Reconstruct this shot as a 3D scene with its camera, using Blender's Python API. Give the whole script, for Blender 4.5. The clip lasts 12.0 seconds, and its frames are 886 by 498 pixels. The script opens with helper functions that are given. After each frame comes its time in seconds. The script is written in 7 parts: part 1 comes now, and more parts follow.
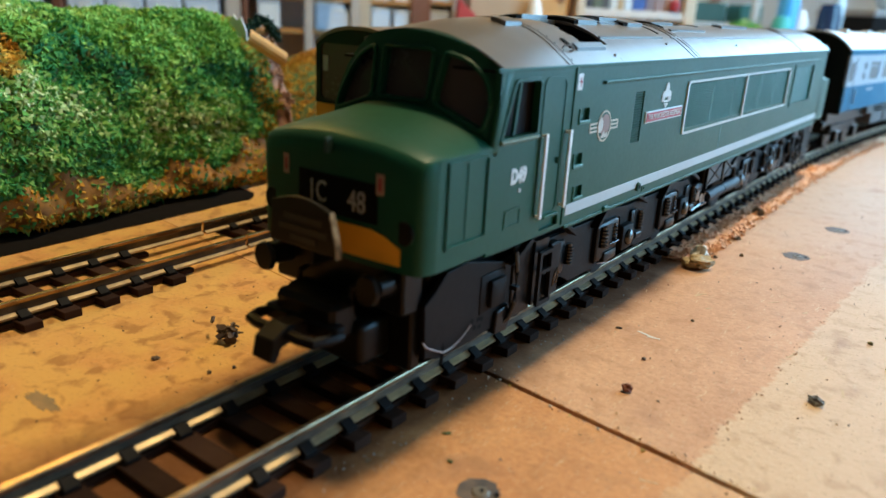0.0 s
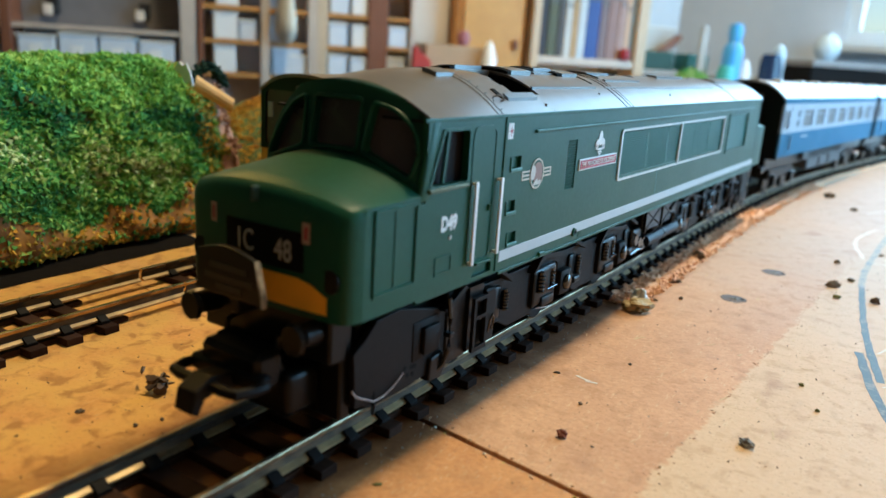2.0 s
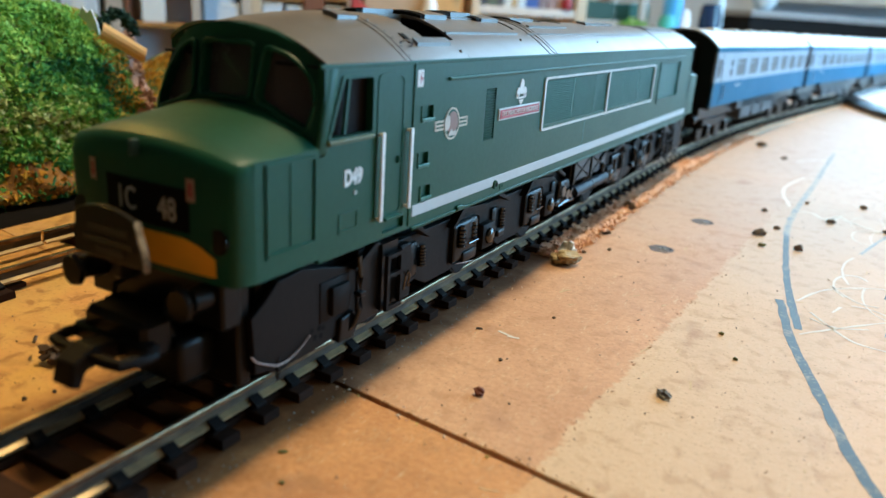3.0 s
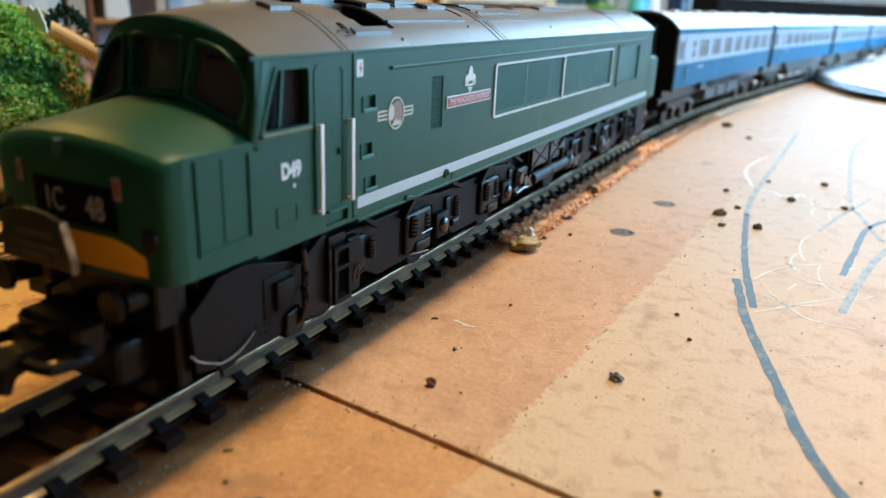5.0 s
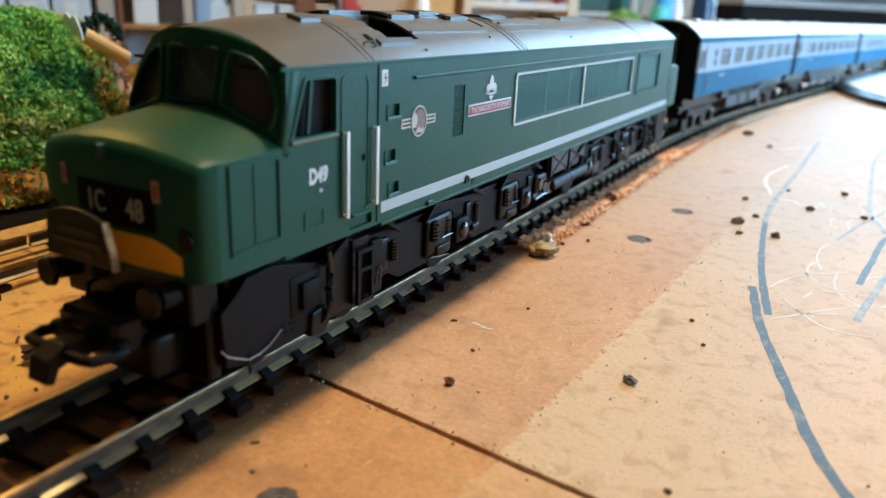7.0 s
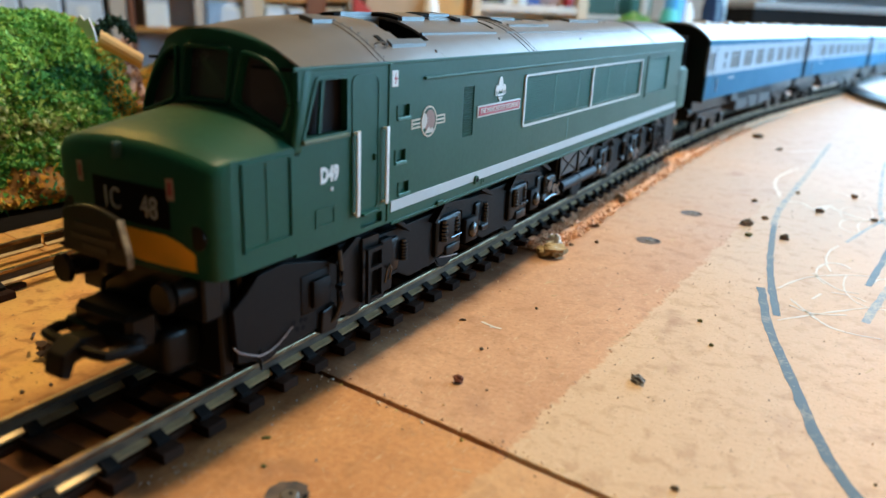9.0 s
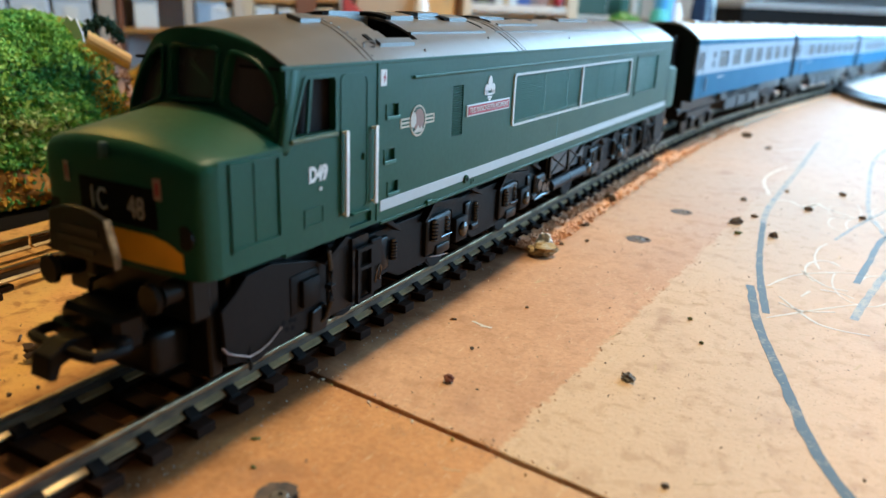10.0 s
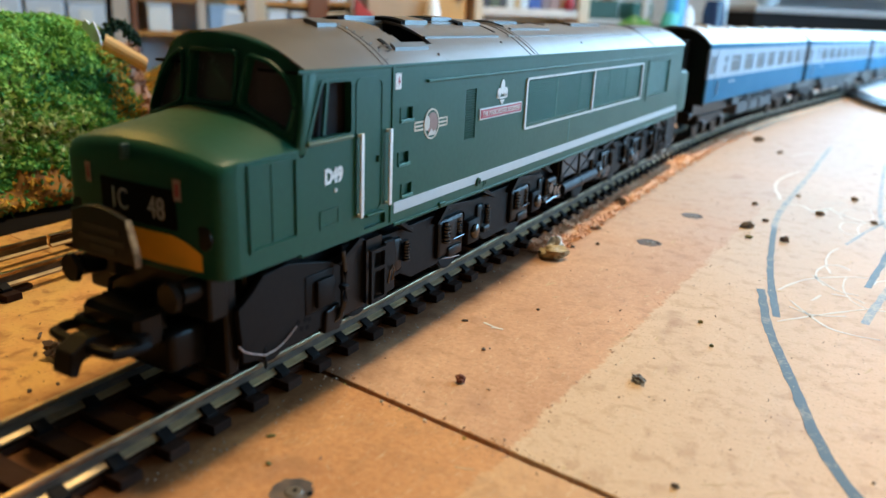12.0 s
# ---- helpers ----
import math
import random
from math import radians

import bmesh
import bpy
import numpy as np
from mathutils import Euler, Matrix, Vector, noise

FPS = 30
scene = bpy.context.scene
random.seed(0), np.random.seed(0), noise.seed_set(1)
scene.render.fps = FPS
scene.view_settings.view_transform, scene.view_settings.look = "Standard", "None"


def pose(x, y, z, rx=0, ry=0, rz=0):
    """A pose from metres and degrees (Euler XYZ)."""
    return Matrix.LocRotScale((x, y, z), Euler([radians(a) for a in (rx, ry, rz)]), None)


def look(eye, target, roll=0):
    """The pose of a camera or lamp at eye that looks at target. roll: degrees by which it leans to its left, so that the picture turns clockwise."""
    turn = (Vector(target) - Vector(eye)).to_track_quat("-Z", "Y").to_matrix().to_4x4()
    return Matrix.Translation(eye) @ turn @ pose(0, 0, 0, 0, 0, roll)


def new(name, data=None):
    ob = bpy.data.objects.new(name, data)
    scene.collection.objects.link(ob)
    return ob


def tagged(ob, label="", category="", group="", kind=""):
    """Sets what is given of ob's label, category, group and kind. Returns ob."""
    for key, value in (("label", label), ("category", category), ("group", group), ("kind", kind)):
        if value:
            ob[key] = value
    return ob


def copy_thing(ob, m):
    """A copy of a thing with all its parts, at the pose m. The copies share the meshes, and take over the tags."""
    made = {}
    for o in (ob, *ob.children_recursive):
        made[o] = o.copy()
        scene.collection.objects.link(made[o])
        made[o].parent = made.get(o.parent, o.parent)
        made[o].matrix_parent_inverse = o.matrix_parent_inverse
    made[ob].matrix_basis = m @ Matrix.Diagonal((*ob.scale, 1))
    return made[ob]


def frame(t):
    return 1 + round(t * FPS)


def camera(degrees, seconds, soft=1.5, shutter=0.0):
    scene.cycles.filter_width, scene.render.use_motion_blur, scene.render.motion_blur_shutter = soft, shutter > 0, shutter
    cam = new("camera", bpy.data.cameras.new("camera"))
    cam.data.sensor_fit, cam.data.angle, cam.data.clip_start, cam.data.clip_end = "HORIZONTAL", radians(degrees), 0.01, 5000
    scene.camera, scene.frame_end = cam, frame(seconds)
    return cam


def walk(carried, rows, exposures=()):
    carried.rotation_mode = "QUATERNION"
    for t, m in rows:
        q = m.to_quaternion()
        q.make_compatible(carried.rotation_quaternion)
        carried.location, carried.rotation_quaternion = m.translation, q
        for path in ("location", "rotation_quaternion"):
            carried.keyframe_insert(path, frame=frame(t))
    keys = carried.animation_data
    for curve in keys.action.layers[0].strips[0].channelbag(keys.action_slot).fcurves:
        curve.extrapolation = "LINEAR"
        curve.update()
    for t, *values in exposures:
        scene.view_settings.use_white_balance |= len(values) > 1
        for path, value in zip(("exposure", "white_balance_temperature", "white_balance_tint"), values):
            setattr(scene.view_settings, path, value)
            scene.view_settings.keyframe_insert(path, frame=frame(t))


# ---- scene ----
# All lengths below are written in centimetres of the layout; K turns them into metres.
K = 0.0098
cam = camera(62.1, 12.0)
# seconds, eye, a point ahead of it, roll
PATH = [
    (0, (7.433, -7.97, 6.11), (6.32, -6.43, 5.486), 3.2),
    (0.5, (7.455, -7.898, 6.085), (6.33, -6.358, 5.485), 3.0),
    (1, (7.49, -7.946, 6.122), (6.365, -6.404, 5.525), 3.0),
    (1.5, (7.521, -7.99, 6.153), (6.393, -6.443, 5.574), 2.9),
    (2, (7.803, -7.71, 6.217), (6.753, -6.085, 5.709), 3.7),
    (2.5, (7.989, -7.24, 6.138), (7.025, -5.582, 5.569), 3.8),
    (3, (8.071, -6.925, 6.124), (7.162, -5.254, 5.506), 3.8),
    (3.5, (8.184, -6.792, 6.089), (7.294, -5.117, 5.457), 3.6),
    (5.5, (8.654, -6.558, 6.181), (7.796, -4.872, 5.532), 2.0),
    (6, (8.736, -6.572, 6.386), (7.857, -4.899, 5.731), 1.2),
    (6.5, (8.713, -6.806, 6.272), (7.815, -5.137, 5.632), 2.2),
    (8.5, (8.79, -7.046, 6.221), (7.862, -5.386, 5.599), 2.5),
    (9, (8.782, -7.06, 6.209), (7.851, -5.404, 5.586), 2.5),
    (9.5, (8.78, -7.026, 6.187), (7.849, -5.373, 5.554), 2.4),
    (10, (8.806, -7.033, 6.184), (7.894, -5.365, 5.563), 2.4),
    (10.5, (8.823, -7.0, 6.215), (7.91, -5.337, 5.581), 2.1),
    (11, (8.796, -7.103, 6.172), (7.864, -5.455, 5.528), 2.5),
    (11.5, (8.785, -7.129, 6.189), (7.854, -5.477, 5.553), 2.6),
    (12, (8.836, -7.197, 6.206), (7.9, -5.54, 5.592), 2.5),
]
walk(cam, [(t, look([K * c for c in eye], [K * c for c in at], roll)) for t, eye, at, roll in PATH],
     [(0, 0.0, 5980, 4), (1.0, 0.0, 6060, 4), (2.5, 0.0, 5960, 3), (3.5, 0.0, 6120, 6), (5.5, 0.0, 6200, 8), (12, 0.0, 6140, 8)])
cam.data.dof.use_dof, cam.data.dof.focus_distance, cam.data.dof.aperture_fstop = True, 15.5 * K, 20

# ---------------------------------------------------------------- light
world = bpy.data.worlds.new("world")
scene.world = world
world.use_nodes = True
sky = world.node_tree.nodes.new("ShaderNodeTexSky")
sky.sky_type, sky.sun_disc = "NISHITA", False
sky.sun_elevation, sky.sun_rotation = radians(32), radians(200)
world.node_tree.links.new(sky.outputs[0], world.node_tree.nodes["Background"].inputs[0])
world.node_tree.nodes["Background"].inputs[1].default_value = 0.12


def area(name, eye, target, width, height, power, colour):
    data = bpy.data.lights.new(name, "AREA")
    data.shape, data.size, data.size_y, data.energy, data.color = "RECTANGLE", width * K, height * K, power, colour
    lamp = new(name, data)
    lamp.matrix_world = look([K * c for c in eye], [K * c for c in target])
    return lamp


area("window_daylight", (26.5, 199.5, 77), (26.5, 0, 30), 75, 118, 30.0, (0.42, 0.71, 1.0))
area("side_window_daylight", (69.5, 86, 26), (0, 62, 10), 72, 46, 14.6, (0.32, 0.66, 1.0))
LAMP = (5.0, 47.0, 140.0, 12.0)  # place and size of the ceiling lamp
area("ceiling_lamp_light", LAMP[:3], (LAMP[0], LAMP[1], 0), LAMP[3], LAMP[3], 21.0, (1.0, 0.765, 0.42))
READING = (-105.0, 33.0, 88.0)  # floor lamp in the corner
area("floor_lamp_light", READING, (-4, 0, 0), 20, 20, 6.8, (1.0, 0.56, 0.13))


# ---------------------------------------------------------------- materials
def mat(name, colour, rough=0.5, metal=0.0, other=None, grain=6.0, amount=0.5, bump=0.0, blotch=0.7, spec=0.5, coat=0.0, contrast=(0.35, 0.68), per_object=0.0):
    """A surface with two scales of variation; grain and blotch count cells per layout centimetre."""
    m = bpy.data.materials.new(name)
    m.use_nodes = True
    nt = m.node_tree
    bsdf = nt.nodes["Principled BSDF"]
    coord = nt.nodes.new("ShaderNodeTexCoord")
    fine, big = nt.nodes.new("ShaderNodeTexNoise"), nt.nodes.new("ShaderNodeTexNoise")
    for tex, scale, detail in ((fine, grain, 6), (big, blotch, 4)):
        tex.inputs["Scale"].default_value = scale / K
        tex.inputs["Detail"].default_value = detail
        nt.links.new(coord.outputs["Object"], tex.inputs["Vector"])
    blend = nt.nodes.new("ShaderNodeMath")
    blend.operation = "MULTIPLY_ADD"
    blend.inputs[1].default_value, blend.inputs[2].default_value = 0.5, 0.0
    add = nt.nodes.new("ShaderNodeMath")
    add.operation = "ADD"
    nt.links.new(fine.outputs["Fac"], add.inputs[0])
    nt.links.new(big.outputs["Fac"], add.inputs[1])
    nt.links.new(add.outputs[0], blend.inputs[0])
    span = nt.nodes.new("ShaderNodeMapRange")
    span.inputs["From Min"].default_value, span.inputs["From Max"].default_value = contrast
    nt.links.new(blend.outputs[0], span.inputs["Value"])
    ramp = nt.nodes.new("ShaderNodeMix")
    ramp.data_type = "RGBA"
    b = other or tuple(c * (1 - amount * 0.5) for c in colour)
    ramp.inputs["A"].default_value, ramp.inputs["B"].default_value = (*colour, 1), (*b, 1)
    nt.links.new(span.outputs["Result"], ramp.inputs["Factor"])
    out = ramp.outputs["Result"]
    if per_object:
        info = nt.nodes.new("ShaderNodeObjectInfo")
        hsv = nt.nodes.new("ShaderNodeHueSaturation")
        vary = nt.nodes.new("ShaderNodeMapRange")
        vary.inputs["To Min"].default_value, vary.inputs["To Max"].default_value = 1 - per_object, 1 + per_object
        nt.links.new(info.outputs["Random"], vary.inputs["Value"])
        nt.links.new(vary.outputs["Result"], hsv.inputs["Value"])
        nt.links.new(out, hsv.inputs["Color"])
        out = hsv.outputs["Color"]
    nt.links.new(out, bsdf.inputs["Base Color"])
    rr = nt.nodes.new("ShaderNodeMapRange")
    rr.inputs["To Min"].default_value, rr.inputs["To Max"].default_value = max(0.02, rough - 0.08), min(1, rough + 0.1)
    nt.links.new(blend.outputs[0], rr.inputs["Value"])
    nt.links.new(rr.outputs["Result"], bsdf.inputs["Roughness"])
    bsdf.inputs["Metallic"].default_value = metal
    bsdf.inputs["Specular IOR Level"].default_value = spec
    bsdf.inputs["Coat Weight"].default_value = coat
    if bump:
        bp = nt.nodes.new("ShaderNodeBump")
        bp.inputs["Strength"].default_value = min(1.0, bump)
        bp.inputs["Distance"].default_value = 0.03 * K
        nt.links.new(fine.outputs["Fac"], bp.inputs["Height"])
        nt.links.new(bp.outputs["Normal"], bsdf.inputs["Normal"])
    return m


GREEN = mat("loco_green", (0.0092, 0.070, 0.040), 0.42, amount=0.3, grain=9, blotch=0.5, bump=0.06, spec=0.22)
# Lighter copy of the body green: window reflection put into the colour.
GREEN_LIT = mat("lit_green", (0.013, 0.135, 0.105), 0.36, amount=0.35)
ROOF = mat("roof_grey", (0.155, 0.126, 0.100), 0.30, spec=0.60, amount=0.35, grain=1.6, blotch=0.3, bump=0.04)
ROOF_PANEL = mat("roof_panel_grey", (0.115, 0.112, 0.11), 0.30, spec=0.8, amount=0.4, grain=12)
BLACK = mat("underframe_black", (0.0062, 0.0060, 0.0060), 0.30, spec=0.16, amount=0.4, bump=0.08, grain=10)
BLACK_BROWN = mat("bogie_brown_black", (0.0095, 0.0075, 0.0066), 0.5, spec=0.10, amount=0.5, bump=0.08, grain=10)
# Black for unlit hollows and gaps, their shade put in; also the headcode panel.
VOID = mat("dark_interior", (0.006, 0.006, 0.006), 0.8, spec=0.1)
# Opaque panes: the dim inside behind them is put into the colour.
PANE = mat("opaque_dark_glazing", (0.080, 0.060, 0.059), 0.25, spec=0.25, amount=0.2)
WHITE = mat("white_print", (0.72, 0.72, 0.70), 0.5, amount=0.15)
STRIPE = mat("pale_grey_stripe", (0.46, 0.50, 0.51), 0.45, amount=0.15)
TRIM = mat("silver_trim", (0.55, 0.58, 0.56), 0.4, amount=0.15)
YELLOW = mat("warning_yellow", (0.95, 0.43, 0.010), 0.5, amount=0.2)
RED = mat("nameplate_red", (0.36, 0.028, 0.042), 0.45, amount=0.2)
BRASS = mat("emblem_gold", (0.58, 0.50, 0.38), 0.45, amount=0.2)
STEEL = mat("wheel_steel", (0.45, 0.44, 0.42), 0.35, metal=1.0)
RAIL = mat("nickel_silver_rail", (0.50, 0.38, 0.23), 0.34, metal=1.0, other=(0.13, 0.092, 0.06), grain=3, blotch=0.9)
RAIL_WEB = mat("dark_rail_web", (0.060, 0.044, 0.030), 0.5, metal=0.3, other=(0.15, 0.105, 0.06), grain=2.2, blotch=0.8, contrast=(0.46, 0.62))
# Siding rails: darker copies, reflections and unlit webs put into the colour.
RAIL_SIDING = mat("siding_rail_sheen", (0.42, 0.29, 0.14), 0.26, metal=1.0, other=(0.10, 0.06, 0.03), grain=1.4, blotch=0.8, contrast=(0.42, 0.60))
RAIL_SIDING_WEB = mat("unlit_siding_web", (0.030, 0.018, 0.010), 0.5, other=(0.12, 0.075, 0.032), grain=1.6, blotch=0.8, contrast=(0.5, 0.66))
# Foot of the same rail: warm reflected light put into its gold.
RAIL_FOOT = mat("glinting_rail_foot", (0.40, 0.275, 0.135), 0.42, metal=0.45, other=(0.17, 0.12, 0.07), grain=2.5, blotch=0.8, contrast=(0.42, 0.62))
CHAIR = mat("rail_chair_black", (0.008, 0.006, 0.0055), 0.6, spec=0.08, amount=0.4, grain=9)
SLEEPER = mat("sleeper_plastic", (0.034, 0.0165, 0.0105), 0.75, spec=0.05, amount=0.5, bump=0.25, grain=7, per_object=0.35)


def board_material(name, colour, other, scuff, scuff_colour):
    m = mat(name, colour, 0.60, other=other, grain=9, blotch=0.45, bump=0.24, spec=0.36, contrast=(0.36, 0.64))
    nt = m.node_tree
    bsdf = nt.nodes["Principled BSDF"]
    coord = nt.nodes.new("ShaderNodeTexCoord")
    base = bsdf.inputs["Base Color"].links[0].from_socket
    # paler, scuffed surface beyond a wavering edge along the track
    xyz = nt.nodes.new("ShaderNodeSeparateXYZ")
    nt.links.new(coord.outputs["Object"], xyz.inputs[0])
    wav = nt.nodes.new("ShaderNodeTexNoise")
    wav.inputs["Scale"].default_value, wav.inputs["Detail"].default_value = 0.9 / K, 6
    nt.links.new(coord.outputs["Object"], wav.inputs["Vector"])

    def math_node(op, a, b):
        n = nt.nodes.new("ShaderNodeMath")
        n.operation = op
        for i, v in enumerate((a, b)):
            if isinstance(v, (int, float)):
                n.inputs[i].default_value = v
            else:
                nt.links.new(v, n.inputs[i])
        return n.outputs[0]

    edge = math_node("SUBTRACT", xyz.outputs[0], math_node("MULTIPLY", xyz.outputs[1], 0.055))
    edge = math_node("ADD", edge, math_node("MULTIPLY", math_node("SUBTRACT", wav.outputs["Fac"], 0.5), 0.45 * K))
    rag = nt.nodes.new("ShaderNodeTexNoise")
    rag.inputs["Scale"].default_value, rag.inputs["Detail"].default_value = 7.0 / K, 5
    nt.links.new(coord.outputs["Object"], rag.inputs["Vector"])
    edge = math_node("ADD", edge, math_node("MULTIPLY", math_node("SUBTRACT", rag.outputs["Fac"], 0.5), 0.42 * K))
    span = nt.nodes.new("ShaderNodeMapRange")
    span.inputs["From Min"].default_value, span.inputs["From Max"].default_value = 4.94 * K, 5.03 * K
    nt.links.new(edge, span.inputs["Value"])
    pale = nt.nodes.new("ShaderNodeMix")
    pale.data_type, pale.blend_type = "RGBA", "MIX"
    pale.inputs["B"].default_value = (*scuff_colour, 1)
    nt.links.new(base, pale.inputs["A"])
    nt.links.new(math_node("MULTIPLY", span.outputs["Result"], scuff), pale.inputs["Factor"])
    # window glare painted in: the board fades to pale grey further along the line
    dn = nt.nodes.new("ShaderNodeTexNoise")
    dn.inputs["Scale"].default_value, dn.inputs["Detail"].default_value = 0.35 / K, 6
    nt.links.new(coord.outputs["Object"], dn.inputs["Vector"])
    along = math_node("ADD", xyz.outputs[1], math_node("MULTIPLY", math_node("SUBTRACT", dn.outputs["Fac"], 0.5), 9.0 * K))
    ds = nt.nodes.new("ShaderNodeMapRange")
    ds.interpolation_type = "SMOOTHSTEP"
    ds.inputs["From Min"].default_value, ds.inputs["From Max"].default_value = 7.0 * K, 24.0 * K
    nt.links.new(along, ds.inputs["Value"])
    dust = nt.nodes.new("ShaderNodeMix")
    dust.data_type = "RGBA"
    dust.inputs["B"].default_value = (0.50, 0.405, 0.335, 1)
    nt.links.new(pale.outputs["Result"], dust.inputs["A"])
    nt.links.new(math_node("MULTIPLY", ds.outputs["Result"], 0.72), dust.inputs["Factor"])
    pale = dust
    # pale fibres pressed into the board
    warp = nt.nodes.new("ShaderNodeMapping")
    warp.inputs["Scale"].default_value = (17 / K, 3.6 / K, 1 / K)
    warp.inputs["Rotation"].default_value = (0, 0, 0.9)
    nt.links.new(coord.outputs["Object"], warp.inputs["Vector"])
    fib = nt.nodes.new("ShaderNodeTexNoise")
    fib.inputs["Scale"].default_value, fib.inputs["Detail"].default_value = 1.0, 5
    fib.inputs["Distortion"].default_value = 1.6
    nt.links.new(warp.outputs[0], fib.inputs["Vector"])
    cut = nt.nodes.new("ShaderNodeMapRange")
    cut.inputs["From Min"].default_value, cut.inputs["From Max"].default_value = 0.60, 0.72
    nt.links.new(fib.outputs["Fac"], cut.inputs["Value"])
    fibres = nt.nodes.new("ShaderNodeMix")
    fibres.data_type = "RGBA"
    fibres.inputs["B"].default_value = (0.68, 0.52, 0.32, 1)
    nt.links.new(pale.outputs["Result"], fibres.inputs["A"])
    nt.links.new(math_node("MULTIPLY", cut.outputs["Result"], 0.55), fibres.inputs["Factor"])
    # dirt stains
    st = nt.nodes.new("ShaderNodeTexNoise")
    st.inputs["Scale"].default_value, st.inputs["Detail"].default_value = 0.55 / K, 8
    nt.links.new(coord.outputs["Object"], st.inputs["Vector"])
    sc = nt.nodes.new("ShaderNodeMapRange")
    sc.inputs["From Min"].default_value, sc.inputs["From Max"].default_value = 0.60, 0.75
    nt.links.new(st.outputs["Fac"], sc.inputs["Value"])
    dirt = nt.nodes.new("ShaderNodeMix")
    dirt.data_type = "RGBA"
    dirt.inputs["B"].default_value = (0.26, 0.11, 0.05, 1)
    nt.links.new(fibres.outputs["Result"], dirt.inputs["A"])
    nt.links.new(math_node("MULTIPLY", sc.outputs["Result"], 0.6), dirt.inputs["Factor"])
    # warm lamplight on the siding's side painted in, as ragged golden patches
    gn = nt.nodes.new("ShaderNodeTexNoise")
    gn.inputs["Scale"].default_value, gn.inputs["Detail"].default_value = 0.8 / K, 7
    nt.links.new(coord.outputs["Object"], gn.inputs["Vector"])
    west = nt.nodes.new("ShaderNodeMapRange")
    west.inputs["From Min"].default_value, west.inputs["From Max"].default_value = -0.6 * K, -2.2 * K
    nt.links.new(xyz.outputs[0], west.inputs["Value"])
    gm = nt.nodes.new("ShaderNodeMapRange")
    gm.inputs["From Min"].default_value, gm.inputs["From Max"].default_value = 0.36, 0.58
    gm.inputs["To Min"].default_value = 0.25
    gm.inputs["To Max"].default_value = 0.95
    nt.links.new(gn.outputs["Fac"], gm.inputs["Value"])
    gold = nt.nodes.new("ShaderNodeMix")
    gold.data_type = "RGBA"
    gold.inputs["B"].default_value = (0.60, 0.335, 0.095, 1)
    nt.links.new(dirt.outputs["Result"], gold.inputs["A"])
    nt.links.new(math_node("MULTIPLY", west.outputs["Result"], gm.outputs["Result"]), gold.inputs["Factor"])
    # darker brown blotches, stronger on the siding's side
    wn = nt.nodes.new("ShaderNodeTexNoise")
    wn.inputs["Scale"].default_value, wn.inputs["Detail"].default_value = 2.4 / K, 7
    wn.inputs["Distortion"].default_value = 0.6
    nt.links.new(coord.outputs["Object"], wn.inputs["Vector"])
    wm = nt.nodes.new("ShaderNodeMapRange")
    wm.inputs["From Min"].default_value, wm.inputs["From Max"].default_value = 0.52, 0.66
    nt.links.new(wn.outputs["Fac"], wm.inputs["Value"])
    blotch_mix = nt.nodes.new("ShaderNodeMix")
    blotch_mix.data_type = "RGBA"
    blotch_mix.inputs["B"].default_value = (0.31, 0.14, 0.045, 1)
    nt.links.new(gold.outputs["Result"], blotch_mix.inputs["A"])
    share = math_node("ADD", math_node("MULTIPLY", west.outputs["Result"], 0.47), 0.30)
    nt.links.new(math_node("MULTIPLY", wm.outputs["Result"], share), blotch_mix.inputs["Factor"])
    dirt = blotch_mix
    # engine's shade painted in between and beside the rails of the running line
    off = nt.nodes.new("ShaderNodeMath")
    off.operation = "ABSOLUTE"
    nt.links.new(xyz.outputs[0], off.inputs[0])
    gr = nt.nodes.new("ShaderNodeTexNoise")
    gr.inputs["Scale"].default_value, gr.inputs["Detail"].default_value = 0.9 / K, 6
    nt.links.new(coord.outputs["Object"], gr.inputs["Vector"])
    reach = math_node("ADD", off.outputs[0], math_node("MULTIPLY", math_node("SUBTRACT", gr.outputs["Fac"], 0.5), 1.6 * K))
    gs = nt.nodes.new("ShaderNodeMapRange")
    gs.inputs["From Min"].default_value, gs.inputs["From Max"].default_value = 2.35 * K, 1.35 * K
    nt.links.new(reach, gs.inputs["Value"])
    track_shade = nt.nodes.new("ShaderNodeMix")
    track_shade.data_type = "RGBA"
    track_shade.inputs["B"].default_value = (0.085, 0.030, 0.012, 1)
    nt.links.new(dirt.outputs["Result"], track_shade.inputs["A"])
    nt.links.new(math_node("MULTIPLY", gs.outputs["Result"], 0.86), track_shade.inputs["Factor"])
    dirt = track_shade
    # dark specks of the pressed fibre
    sp = nt.nodes.new("ShaderNodeTexNoise")
    sp.inputs["Scale"].default_value, sp.inputs["Detail"].default_value = 15.0 / K, 3
    nt.links.new(coord.outputs["Object"], sp.inputs["Vector"])
    sm = nt.nodes.new("ShaderNodeMapRange")
    sm.inputs["From Min"].default_value, sm.inputs["From Max"].default_value = 0.60, 0.72
    nt.links.new(sp.outputs["Fac"], sm.inputs["Value"])
    speck = nt.nodes.new("ShaderNodeMix")
    speck.data_type = "RGBA"
    speck.inputs["B"].default_value = (0.24, 0.11, 0.05, 1)
    nt.links.new(dirt.outputs["Result"], speck.inputs["A"])
    nt.links.new(math_node("MULTIPLY", sm.outputs["Result"], 0.55), speck.inputs["Factor"])
    nt.links.new(speck.outputs["Result"], bsdf.inputs["Base Color"])
    # the golden side and the shaded band by the rails get less polish
    dull = math_node("MAXIMUM", west.outputs["Result"], gs.outputs["Result"])
